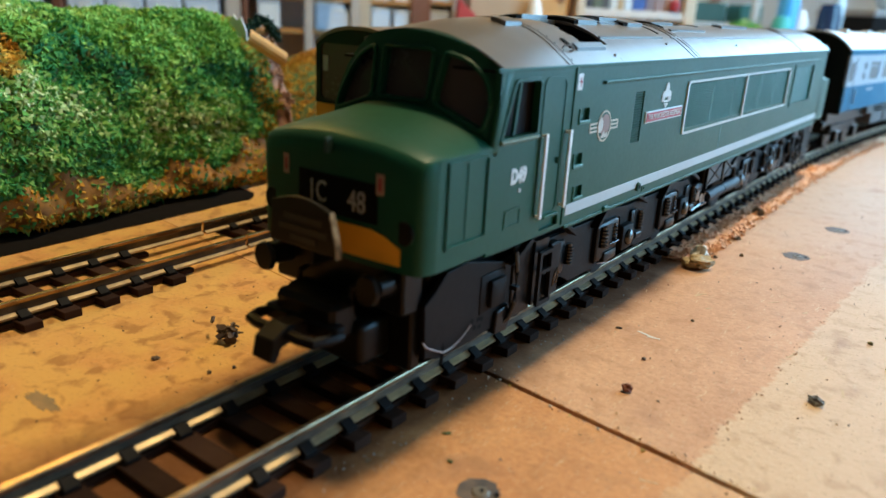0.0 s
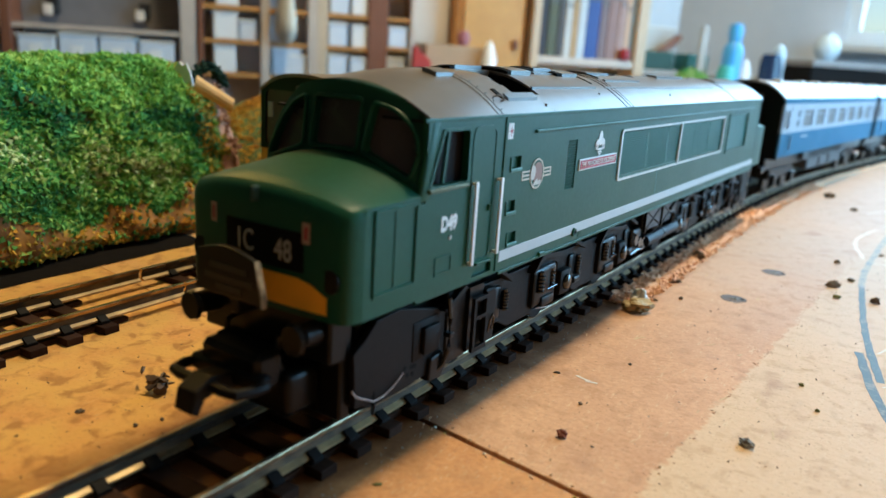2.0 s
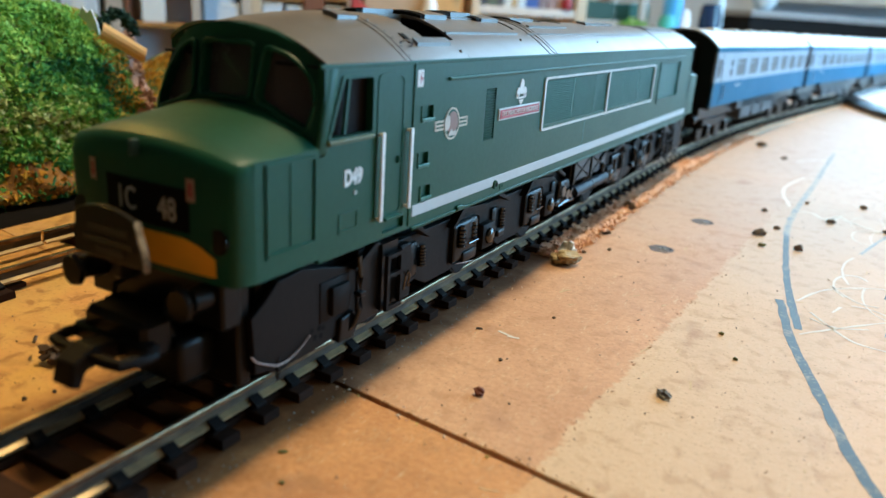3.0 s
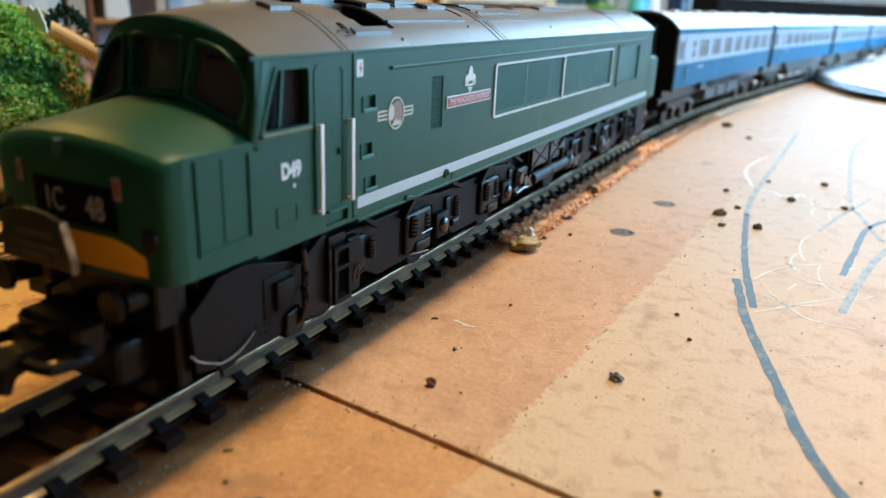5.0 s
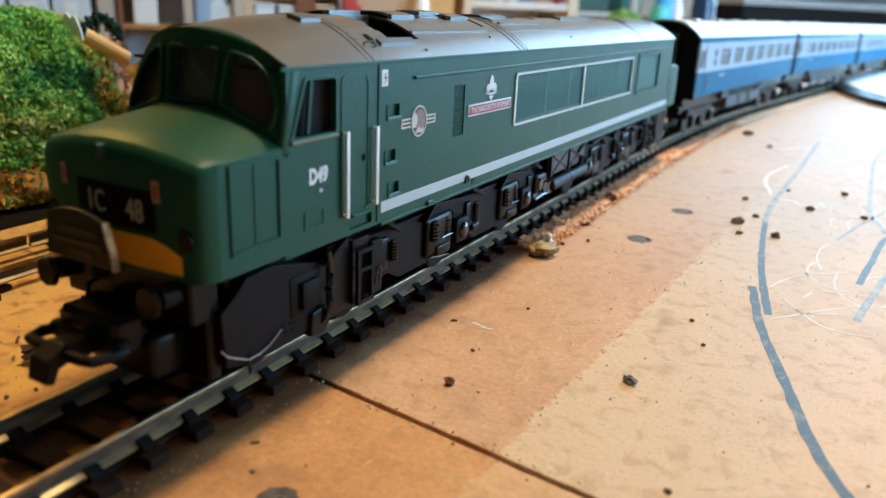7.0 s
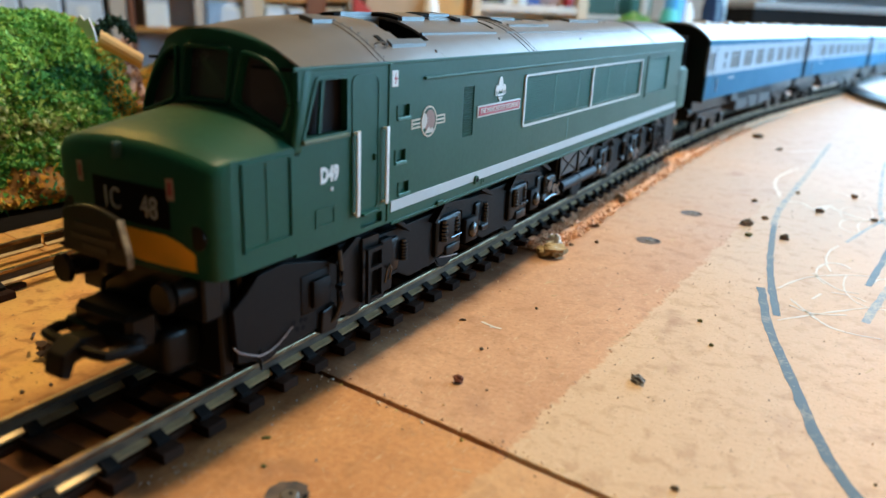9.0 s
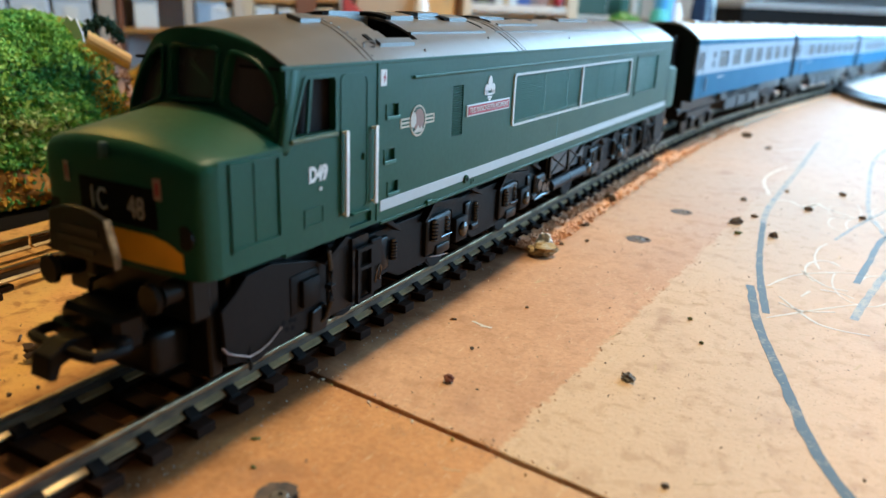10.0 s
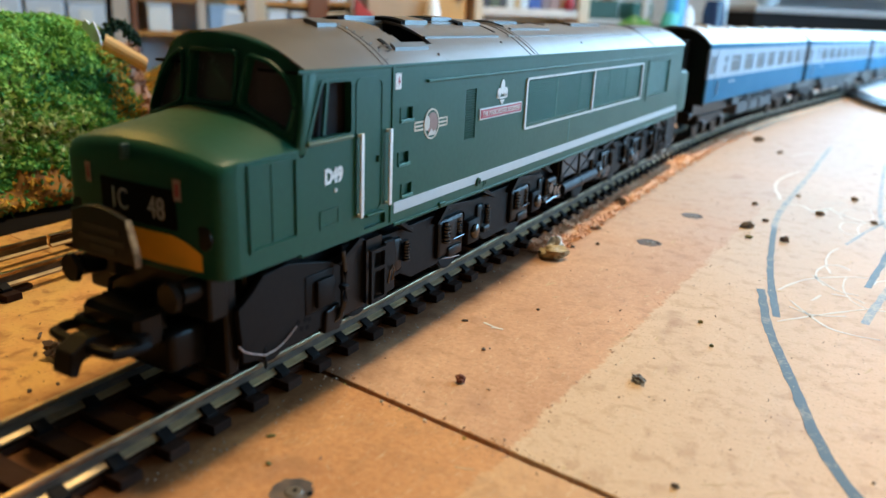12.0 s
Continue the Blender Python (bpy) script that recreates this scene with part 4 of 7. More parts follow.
    # squeezed across to fit the camera's view: middle beside the track's, near flank stays
    for ob in e.children_recursive:
        for v in ob.data.vertices:
            v.co.x = 0.19 * K + 0.8944 * v.co.x
    return e


def wheel(y, x, r=0.62):
    bm = cyl((x - 0.12, y, 0.53 + r), (x + 0.12, y, 0.53 + r), r, seg=28)
    cyl((x - 0.16, y, 0.53 + r), (x - 0.10, y, 0.53 + r), r + 0.07, seg=28, bm=bm)
    return bm


GLOSS = mat("gloss_black", (0.0032, 0.0038, 0.0048), 0.13, spec=0.8)


COIL = mat("coil_black", (0.004, 0.0044, 0.0052), 0.20, spec=0.45)


def coil(x, cy, z0, z1, r, turns):
    """A coil spring as a stack of rounded turns on a core."""
    step = (z1 - z0) / turns
    prof = [(0.0, z0 - 0.03)] + [(r * q, z0 + k * step + dz * step) for k in range(turns) for q, dz in ((0.62, 0.0), (1.0, 0.25), (1.0, 0.6), (0.62, 0.85))] + [(r * 0.62, z1 + 0.05), (0.0, z1 + 0.05)]
    sp = sheet([[(x + q * math.cos(a), cy + q * math.sin(a), z) for a in [k * math.pi / 6 for k in range(13)]] for q, z in prof])
    bmesh.ops.remove_doubles(sp, verts=sp.verts, dist=1e-5)
    return sp


WIRE = mat("bare_wire", (0.36, 0.25, 0.20), 0.5)
DULL_RIM = mat("dull_rim", (0.010, 0.009, 0.0085), 0.5, spec=0.15)


def bogie(e, yc, sg):
    """A four-axle bogie with outside frame, springs and axle boxes."""
    def Y(v):
        return yc + sg * v

    def B(x0, x1, u0, u1, z0, z1, r=0.0, seg=2, bm=None):
        return box(x0, x1, min(Y(u0), Y(u1)), max(Y(u0), Y(u1)), z0, z1, r, seg, bm)

    outline = ((-5.42, 1.08), (-5.48, 1.95), (-5.2, 2.12), (-4.95, 2.34), (-4.4, 2.38), (-3.8, 2.24), (-3.3, 2.12), (-2.4, 2.20), (5.6, 2.20), (6.0, 1.95), (6.05, 1.6), (5.6, 1.38), (4.3, 1.34), (3.6, 1.10), (2.4, 1.10), (2.0, 1.34), (0.6, 1.34), (0.2, 1.10), (-0.8, 1.10), (-1.2, 1.30), (-2.4, 1.22), (-3.2, 1.04), (-4.2, 0.96), (-4.8, 0.96))
    g = part("bogie", prism([(Y(u), v) for u, v in outline], "x", 1.30, 1.42, 0.015), BLACK_BROWN, e, "brown-black bogie side frame")
    part("bogie_frame", prism([(Y(u), v) for u, v in ((-5.1, 1.28), (-5.1, 2.42), (5.6, 2.30), (5.8, 1.4), (0, 1.1))], "x", -1.42, -1.30), BLACK, g)
    for k, u in enumerate((-4.3, -1.9, 1.57, 5.1)):
        r = 0.45 if k == 0 else 0.56
        for x in (-0.72, 0.72):
            w = part("wheel", wheel(Y(u), x, r), BLACK, g, smooth=True)
            part("tyre", cyl((x + 0.125, Y(u), 0.53 + r), (x + 0.15, Y(u), 0.53 + r), 0.93 * r, seg=24), DULL_RIM, w, "dull dark wheel rim", smooth=True)
        part("axle", cyl((-0.9, Y(u), 1.06), (0.9, Y(u), 1.06), 0.1, seg=8), STEEL, g)
    for u in (1.57, 5.1):
        y = Y(u)
        part("axle_box", B(1.40, 1.60, u - 0.28, u + 0.28, 1.26, 1.82, 0.05, 2), BLACK_BROWN, g, "brown-black axle box", smooth=True)
        cover = sheet([[(x, y + ry * math.cos(a), 1.54 + 1.05 * ry * math.sin(a)) for a in [k * math.pi / 10 for k in range(21)]] for x, ry in ((1.59, 0.17), (1.65, 0.165), (1.69, 0.13), (1.705, 0.06), (1.708, 0.001))])
        bmesh.ops.remove_doubles(cover, verts=cover.verts, dist=1e-5)
        part("axle_cover", cover, GLOSS, g, "glossy black oval axle cover", smooth=True)
        # large rounded housing with a spring and a rod in front of the axle box
        part("spring_case", B(1.40, 1.52, u - 1.48, u - 0.36, 1.22, 2.08, 0.11, 3), BLACK, g, "black rounded spring housing", smooth=True)
        part("spring_case_foot", B(1.42, 1.58, u - 1.10, u - 0.50, 1.18, 1.42, 0.06, 2), BLACK, g, smooth=True)
        part("spring", coil(1.55, Y(u - 1.23), 1.56, 1.96, 0.115, 5), COIL, g, "black coil spring", smooth=True)
        part("spring", coil(1.50, Y(u - 0.62), 1.50, 1.92, 0.10, 5), COIL, g, "black coil spring", smooth=True)
        part("brake_rod", cyl((1.62, Y(u - 1.0), 1.60), (1.62, Y(u - 0.56), 1.60), 0.022, seg=8), GLOSS, g, "thin glossy brake rod", smooth=True)
        # smaller, higher spring behind it
        part("spring_case", B(1.40, 1.50, u + 0.30, u + 0.62, 1.44, 2.06, 0.07, 2), BLACK, g, "black spring housing", smooth=True)
        part("spring", coil(1.54, Y(u + 0.69), 1.56, 1.97, 0.10, 6), COIL, g, "black coil spring", smooth=True)
        part("spring_foot", B(1.40, 1.58, u + 0.52, u + 0.86, 1.36, 1.50, 0.03, 1), BLACK, g)
        # slanting strut plates that carry the body
        part("strut", prism([(Y(u - 1.66), 2.06), (Y(u - 1.58), 2.04), (Y(u - 1.22), 2.30), (Y(u - 0.25), 2.20), (Y(u - 0.25), 2.30), (Y(u - 1.26), 2.40)], "x", 1.40, 1.60, 0.01), BLACK_BROWN, g)
        part("strut", prism([(Y(u + 0.42), 2.34), (Y(u + 0.98), 2.12), (Y(u + 1.0), 2.19), (Y(u + 0.50), 2.42)], "x", 1.40, 1.58, 0.01), BLACK_BROWN, g)
    # leading part: plain plate with a sand box, brake gear and a step ladder
    part("sand_box_rim", B(1.40, 1.44, -4.02, -3.30, 1.36, 2.04, 0.03, 2), BLACK_BROWN, g, smooth=True)
    part("sand_box", B(1.43, 1.53, -3.80, -3.36, 1.44, 1.92, 0.03, 2), BLACK_BROWN, g, "brown-black sand box", smooth=True)
    part("sand_pipe", tube([(1.56, Y(-3.18), 2.30), (1.60, Y(-3.17), 1.95), (1.60, Y(-3.17), 1.40), (1.52, Y(-3.24), 1.12), (1.40, Y(-3.40), 0.96)], 0.05, 8), COIL, g, "black sand pipe", smooth=True)
    part("pipe_clip", B(1.50, 1.67, -3.24, -3.10, 1.62, 1.70, 0.01, 1), BLACK, g)
    part("brake_shoe", prism([(Y(u), z) for u, z in ((-3.55, 1.30), (-3.20, 1.36), (-3.05, 1.10), (-3.20, 0.86), (-3.60, 0.90))], "x", 1.30, 1.50, 0.03), BLACK, g)
    # Black cover and ladder backing added for the shade in the gaps.
    part("frame_gap", B(1.40, 1.46, -3.08, -2.42, 1.02, 2.34, 0.02, 1), BLACK, g, "black cover for the shade in the gap behind the steps")
    bm = holed([(Y(-2.46), 1.10), (Y(-1.98), 1.10), (Y(-1.98), 2.12), (Y(-2.46), 2.12)], [[(Y(-2.39), z0), (Y(-2.05), z0), (Y(-2.05), z1), (Y(-2.39), z1)] for z0, z1 in ((1.18, 1.70), (1.77, 2.05))], "x", 1.58, 1.66)
    part("step_ladder", bm, BLACK_BROWN, g, "two-rung step")
    part("ladder_backing", B(1.40, 1.52, -2.46, -1.98, 1.10, 2.30), BLACK, g)
    part("hanger", B(1.40, 1.60, -1.98, -1.62, 1.14, 2.16, 0.03, 1), BLACK_BROWN, g)
    part("grab_iron", tube([(1.62, Y(-1.88), 1.34), (1.66, Y(-1.87), 1.60), (1.66, Y(-1.80), 1.68), (1.66, Y(-1.74), 1.60), (1.62, Y(-1.74), 1.36)], 0.022, 6), GLOSS, g)
    part("spring_case", B(1.40, 1.50, -1.60, -1.24, 1.40, 2.08, 0.07, 2), BLACK, g, "black spring housing", smooth=True)
    part("spring", coil(1.54, Y(-1.19), 1.58, 1.95, 0.10, 6), COIL, g, "black coil spring", smooth=True)
    part("strut", prism([(Y(-3.3), 2.10), (Y(-2.7), 2.42), (Y(-2.6), 2.36), (Y(-3.2), 2.04)], "x", 1.40, 1.58, 0.01), BLACK_BROWN, g)
    part("strut", prism([(Y(-1.5), 2.38), (Y(-1.05), 2.12), (Y(-1.02), 2.19), (Y(-1.42), 2.44)], "x", 1.40, 1.62, 0.01), BLACK_BROWN, g)
    for u, z in ((-4.02, 1.30), (-4.12, 1.18), (-3.98, 1.16), (-3.92, 1.28), (-4.20, 1.32)):
        part("hole", cyl((1.41, Y(u), z), (1.424, Y(u), z), 0.045, seg=10), VOID, g)
    part("guard_iron", tube([(1.35, Y(-4.9), 1.5), (1.45, Y(-5.0), 1.0), (1.25, Y(-4.8), 0.72)], 0.03, 6), BLACK, g)
    for o in ([(-5.54, 1.42), (-5.44, 1.30), (-5.31, 1.22), (-5.01, 1.07), (-4.78, 1.07), (-4.59, 1.12), (-4.42, 1.20), (-4.28, 1.29)], [(0.15, 1.33), (0.28, 1.22), (0.43, 1.17), (0.81, 1.10), (1.14, 1.06)]):
        part("pickup_wire", tube([(1.46, Y(u), z) for u, z in o], 0.014, 6), WIRE, g, "thin bare pickup wire")


engine()
# ---------------------------------------------------------------- coaches
C_BLUE = mat("coach_blue", (0.002, 0.125, 0.245), 0.45, spec=0.09, amount=0.25, grain=8)
C_GREY = mat("coach_grey", (0.30, 0.35, 0.42), 0.42, amount=0.2, grain=8)
C_ROOF = mat("coach_roof", (0.52, 0.53, 0.54), 0.30, amount=0.2, grain=8)
C_GLASS = mat("coach_window", (0.075, 0.072, 0.07), 0.35, amount=0.3, spec=0.3)
C_UNDER = mat("coach_underframe", (0.06, 0.053, 0.052), 0.6, amount=0.4)
LENGTH = 23.2


def coach():
    """One coach along y from its near end at the origin, rails at z = 0."""
    c = thing("model_coach", (0, 0, 0), "blue and pale grey model railway coach with white-grey roof", "model coach", "coaches of the train")
    zb = 1.98

    def shape(x):
        return 4.70 + 0.80 * (1 - (min(1.74, abs(x)) / 1.74) ** 2.6)

    for s in (-1, 1):
        a, b = (1.62, 1.72) if s > 0 else (-1.72, -1.62)
        part("lower_side", box(a, b, 0, LENGTH, zb, 3.12, 0.02, 1), C_BLUE, c, "deep blue lower panel")
        wins = [(0.3, 1.05)] + [(3.85 + 2.60 * k, 5.55 + 2.60 * k) for k in range(7)] + [(22.2, 22.9)]
        holes = [rounded([(y0, 3.34), (y1, 3.34), (y1, 4.17), (y0, 4.17)], 0.1, 2) for y0, y1 in wins]
        holes += [rounded([(2.62, z0), (3.05, z0), (3.05, z0 + 0.30), (2.62, z0 + 0.30)], 0.05, 2) for z0 in (3.38, 3.84)]
        part("window_band", holed([(0, 3.12), (LENGTH, 3.12), (LENGTH, 4.50), (0, 4.50)], holes, "x", a, b), C_GREY, c, "pale grey window band")
        part("upper_side", box(a, b, 0, LENGTH, 4.50, 4.76, 0.02, 1), C_BLUE, c)
        for y0, y1 in wins:
            w = part("window", box(min(a, b) + 0.03, max(a, b) - 0.03, y0, y1, 3.34, 4.17), C_GLASS, c)
            if y1 - y0 > 1.2:
                part("transom", box(min(a, b) + 0.015, max(a, b) - 0.015, y0, y1, 3.93, 3.965), C_GREY, w)
        for z0 in (3.38, 3.84):
            part("window", box(min(a, b) + 0.03, max(a, b) - 0.03, 2.62, 3.05, z0, z0 + 0.30), C_GLASS, c)
        for y in (0.16, 1.25, 21.9, 23.05):
            part("door_line", box(s * 1.722 - 0.006, s * 1.722 + 0.006, y - 0.02, y + 0.02, zb + 0.1, 4.4), C_UNDER, c)
        part("door_rail", cyl((s * 1.76, 1.75, 2.3), (s * 1.76, 1.75, 2.95), 0.03, seg=6), C_GREY, c)
        part("number_bar", box(s * 1.723 - 0.004, s * 1.723 + 0.004, 3.9, 5.0, 2.82, 2.92), C_GREY, c)
    part("roof", roof_sheet(0.0, LENGTH, 0, -1.71, 1.71, 18, shape=shape, thick=0.1), C_ROOF, c, "white-grey roof", smooth=True)
    for y in (2.5, 6.5, 10, 14, 18, 22):
        part("roof_vent", box(0.35, 0.75, y - 0.3, y + 0.3, 5.36, 5.58, 0.06, 1), C_ROOF, c)
    for y0, y1 in ((0.0, 0.12), (LENGTH - 0.12, LENGTH)):
        o = [(-1.72, zb - 0.1), (1.72, zb - 0.1)] + [(1.72 - 3.44 * k / 16, shape(1.72 - 3.44 * k / 16) - 0.02) for k in range(17)]
        part("end_wall", prism(o, "y", y0, y1), BLACK, c, "black coach end")
    for y0, y1 in ((-0.55, 0.0), (LENGTH, LENGTH + 0.45)):
        part("gangway", box(-0.75, 0.75, y0, y1, 1.5, 4.9, 0.08, 2), BLACK, c, "black corridor connection")
    part("underframe", box(-1.2, 1.2, 0.2, LENGTH - 0.2, 1.3, zb, 0.03, 1), BLACK, c)
    part("truss", box(-1.45, 1.45, 6.3, 17.2, 1.45, zb - 0.02, 0.03, 1), C_UNDER, c, "grey-brown underframe truss")
    for y0, y1 in ((7.4, 9.8), (10.1, 12.2), (12.5, 15.6)):
        part("equipment_box", box(-1.45, 1.45, y0, y1, 0.85, zb, 0.05, 1), C_UNDER, c)
    for yc in (3.6, LENGTH - 3.6):
        b = part("bogie", box(-1.15, 1.15, yc - 2.2, yc + 2.2, 0.72, 1.25, 0.08, 1), BLACK, c, "black bogie")
        for y in (yc - 1.6, yc + 1.6):
            for x in (-0.80, 0.80):
                part("wheel", cyl((x - 0.1, y, 0.5), (x + 0.1, y, 0.5), 0.5, seg=20), BLACK, b, smooth=True)
            part("axle_box", box(1.1, 1.35, y - 0.25, y + 0.25, 0.4, 0.95, 0.05, 1), BLACK, b)
    for x in (-1.1, 1.1):
        part("buffer", cyl((x, -0.5, 1.35), (x, 0.0, 1.35), 0.2, seg=12), BLACK, c, smooth=True)
    return c


first = coach()
starts = [30.0 + 23.95 * k for k in range(4)]
for k, y in enumerate(starts):
    xa, xb = centre(y), centre(y + LENGTH)
    turn = -math.degrees(math.atan2(xb - xa, LENGTH))
    m = pose(K * xa, K * y, K * 0.53, 0, 0, turn)
    if k == 0:
        first.matrix_basis = m
    else:
        copy_thing(first, m)


# ---------------------------------------------------------------- second train in the siding
def railcar():
    c = thing("model_railcar", (-7.7, 8.2, 0.53), "second model train with black cab end and grey roof", "model train")
    x0, x1, y0, y1 = -9.35, -5.95, 8.15, 33.0
    mid = (x0 + x1) / 2

    def shape(x):
        return 4.95 + 0.5 * (1 - (min(1.7, abs(x - mid)) / 1.7) ** 2.6)

    part("body", box(x0 + 0.04, x1 - 0.04, y0 + 0.12, y1, 2.1, 4.95, 0.05, 1), mat("railcar_blue", (0.03, 0.05, 0.08), 0.4), c, "dark body side")
    yellow = mat("railcar_yellow", (0.55, 0.30, 0.02), 0.45, amount=0.25)
    part("front_panel", box(x0, x1, y0 - 0.02, y0 + 0.12, 1.9, 3.15, 0.04, 1), yellow, c, "yellow lower front")
    o = [(x0, 3.15), (x1, 3.15)] + [(x1 - (x1 - x0) * k / 16, shape(x1 - (x1 - x0) * k / 16) - 0.02) for k in range(17)]
    inner = rounded([(x0 + 0.2, 3.25), (x1 - 0.2, 3.25), (x1 - 0.22, 4.92), (x0 + 0.22, 4.92)], 0.22, 4)
    part("front_frame", holed(o, [inner], "y", y0, y0 + 0.12), BLACK, c, "black rounded cab surround")
    part("front_window", prism(inner, "y", y0 + 0.05, y0 + 0.1), PANE, c)
    part("route_bar", box(x0 + 0.28, x0 + 0.48, y0 + 0.02, y0 + 0.06, 4.1, 4.55), C_GREY, c, "pale route number blind")
    part("roof", roof_sheet(y0 - 0.03, y1, 0, x0, x1, 18, shape=shape, thick=0.1), mat("railcar_roof", (0.20, 0.15, 0.10), 0.42), c, "grey-brown roof", smooth=True)
    part("roof_vent", box(mid + 0.2, mid + 1.0, y0 + 1.8, y0 + 3.2, 5.38, 5.52, 0.03, 1), BLACK, c)
    part("underframe", box(x0 + 0.3, x1 - 0.3, y0 + 0.1, y1, 1.0, 2.1, 0.03, 1), BLACK, c)
    for yc in (12.0, 29.0):
        for y in (yc - 1.5, yc + 1.5):
            for s in (-0.82, 0.82):
                xx = second_course(y) + s
                part("wheel", cyl((xx - 0.1, y, 1.03), (xx + 0.1, y, 1.03), 0.5, seg=18), BLACK, c, smooth=True)
    return c


railcar()


# ---------------------------------------------------------------- hills
def island_mat(name, colours, rough=0.9):
    """Scattered fibre whose tufts each take their own colour."""
    m = bpy.data.materials.new(name)
    m.use_nodes = True
    nt = m.node_tree
    bsdf = nt.nodes["Principled BSDF"]
    geo = nt.nodes.new("ShaderNodeNewGeometry")
    coord = nt.nodes.new("ShaderNodeTexCoord")
    big = nt.nodes.new("ShaderNodeTexNoise")
    big.inputs["Scale"].default_value, big.inputs["Detail"].default_value = 0.30 / K, 4
    nt.links.new(coord.outputs["Object"], big.inputs["Vector"])
    mix = nt.nodes.new("ShaderNodeMath")
    mix.operation = "MULTIPLY_ADD"
    mix.inputs[1].default_value = 0.50
    span = nt.nodes.new("ShaderNodeMapRange")
    span.inputs["From Min"].default_value, span.inputs["From Max"].default_value = 0.38, 0.64
    span.inputs["To Max"].default_value = 0.58
    nt.links.new(big.outputs["Fac"], span.inputs["Value"])
    nt.links.new(geo.outputs["Random Per Island"], mix.inputs[0])
    nt.links.new(span.outputs["Result"], mix.inputs[2])
    ramp = nt.nodes.new("ShaderNodeValToRGB")
    els = ramp.color_ramp.elements
    while len(els) < len(colours):
        els.new(0.5)
    for k, c in enumerate(colours):
        els[k].position, els[k].color = k / (len(colours) - 1), (*c, 1)
    nt.links.new(mix.outputs[0], ramp.inputs["Fac"])
    nt.links.new(ramp.outputs["Color"], bsdf.inputs["Base Color"])
    bsdf.inputs["Roughness"].default_value = rough
    bsdf.inputs["Specular IOR Level"].default_value = 0.3
    return m


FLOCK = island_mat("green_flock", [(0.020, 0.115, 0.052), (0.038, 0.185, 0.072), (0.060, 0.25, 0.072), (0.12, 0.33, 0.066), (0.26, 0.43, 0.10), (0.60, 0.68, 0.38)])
# Paler, yellower flock for the crest: light from above put into its colour.
FLOCK_TOPLIT = island_mat("toplit_green_flock", [(0.075, 0.22, 0.045), (0.14, 0.34, 0.06), (0.27, 0.48, 0.085), (0.45, 0.61, 0.17), (0.78, 0.82, 0.46)])
STRAW = island_mat("straw_flock", [(0.20, 0.09, 0.014), (0.46, 0.20, 0.02), (0.62, 0.33, 0.035), (0.34, 0.27, 0.04), (0.70, 0.47, 0.11)])
EARTH = mat("hill_earth", (0.12, 0.12, 0.03), 0.85, other=(0.03, 0.115, 0.035), grain=2.5, blotch=0.5, bump=0.6, contrast=(0.40, 0.58))
PLASTER = mat("torn_plaster", (0.46, 0.26, 0.17), 0.8, other=(0.26, 0.11, 0.06), grain=3, blotch=0.9, bump=0.5)


def base_x(y):
    return -11.72 - 0.135 * y


HILL = [(-0.12, 0.16), (-0.34, 0.50), (-0.22, 1.15), (0.08, 2.1), (0.50, 3.1), (1.15, 3.95), (2.0, 4.65), (3.1, 5.15), (4.6, 5.45), (6.6, 5.5), (9.0, 5.0), (11.5, 3.6), (13.0, 1.5), (13.3, 0.3)]


def hill_point(s, y):
    """s runs from the front foot over the crest to the back."""
    f = s * (len(HILL) - 1)
    i = min(int(f), len(HILL) - 2)
    t = f - i
    u = HILL[i][0] * (1 - t) + HILL[i + 1][0] * t
    v = HILL[i][1] * (1 - t) + HILL[i + 1][1] * t
    near_end = max(0.0, (y - 8.2) / 2.2)
    v *= 1 - 0.10 * near_end ** 3
    if u > 0:
        u *= 1 - 0.55 * min(1.0, max(0.0, (y - 2.0) / 6.5))
    u += 0.12 * near_end ** 2 - 0.05 * min(7.0, max(0.0, y)) * max(0.0, 1.6 - v)
    p = Vector((base_x(y) - u, y, v))
    d = noise.noise(Vector((y * 0.33, v * 0.5, u * 0.3))) * 0.35 + noise.noise(Vector((y * 1.2, v * 1.4, u))) * 0.30 + noise.noise(Vector((y * 2.9, v * 3.1, u * 2))) * 0.10
    p.x += d * 0.9
    p.z += d * 0.55 * min(1, v)
    return p


def tufts(points, normals, sizes, seed, flat=0.55):
    """Small pointed flakes, one by one."""
    rng = np.random.default_rng(seed)
    n = len(points)
    base = np.array([(1, 0, -0.35), (-0.5, 0.87, -0.35), (-0.5, -0.87, -0.35), (0, 0, 1.0)])
    q = rng.normal(size=(n, 4))
    q /= np.linalg.norm(q, axis=1)[:, None]
    w, x, y, z = q.T
    R = np.stack([1 - 2 * (y * y + z * z), 2 * (x * y - z * w), 2 * (x * z + y * w), 2 * (x * y + z * w), 1 - 2 * (x * x + z * z), 2 * (y * z - x * w), 2 * (x * z - y * w), 2 * (y * z + x * w), 1 - 2 * (x * x + y * y)], axis=1).reshape(n, 3, 3)
    st = base[None] * np.stack([rng.uniform(0.5, 1.0, n), rng.uniform(0.35, 0.8, n), rng.uniform(0.9, 1.7, n)], axis=1)[:, None, :]
    v = np.einsum("nij,nkj->nki", R, st) * np.asarray(sizes)[:, None, None] + np.asarray(points)[:, None, :]
    verts = (v.reshape(-1, 3) * K)
    f = np.array([(0, 2, 1), (0, 1, 3), (1, 2, 3), (2, 0, 3)])
    faces = (f[None] + 4 * np.arange(n)[:, None, None]).reshape(-1, 3)
    me = bpy.data.meshes.new("tufts")
    me.from_pydata(verts.tolist(), [], faces.tolist())
    return me


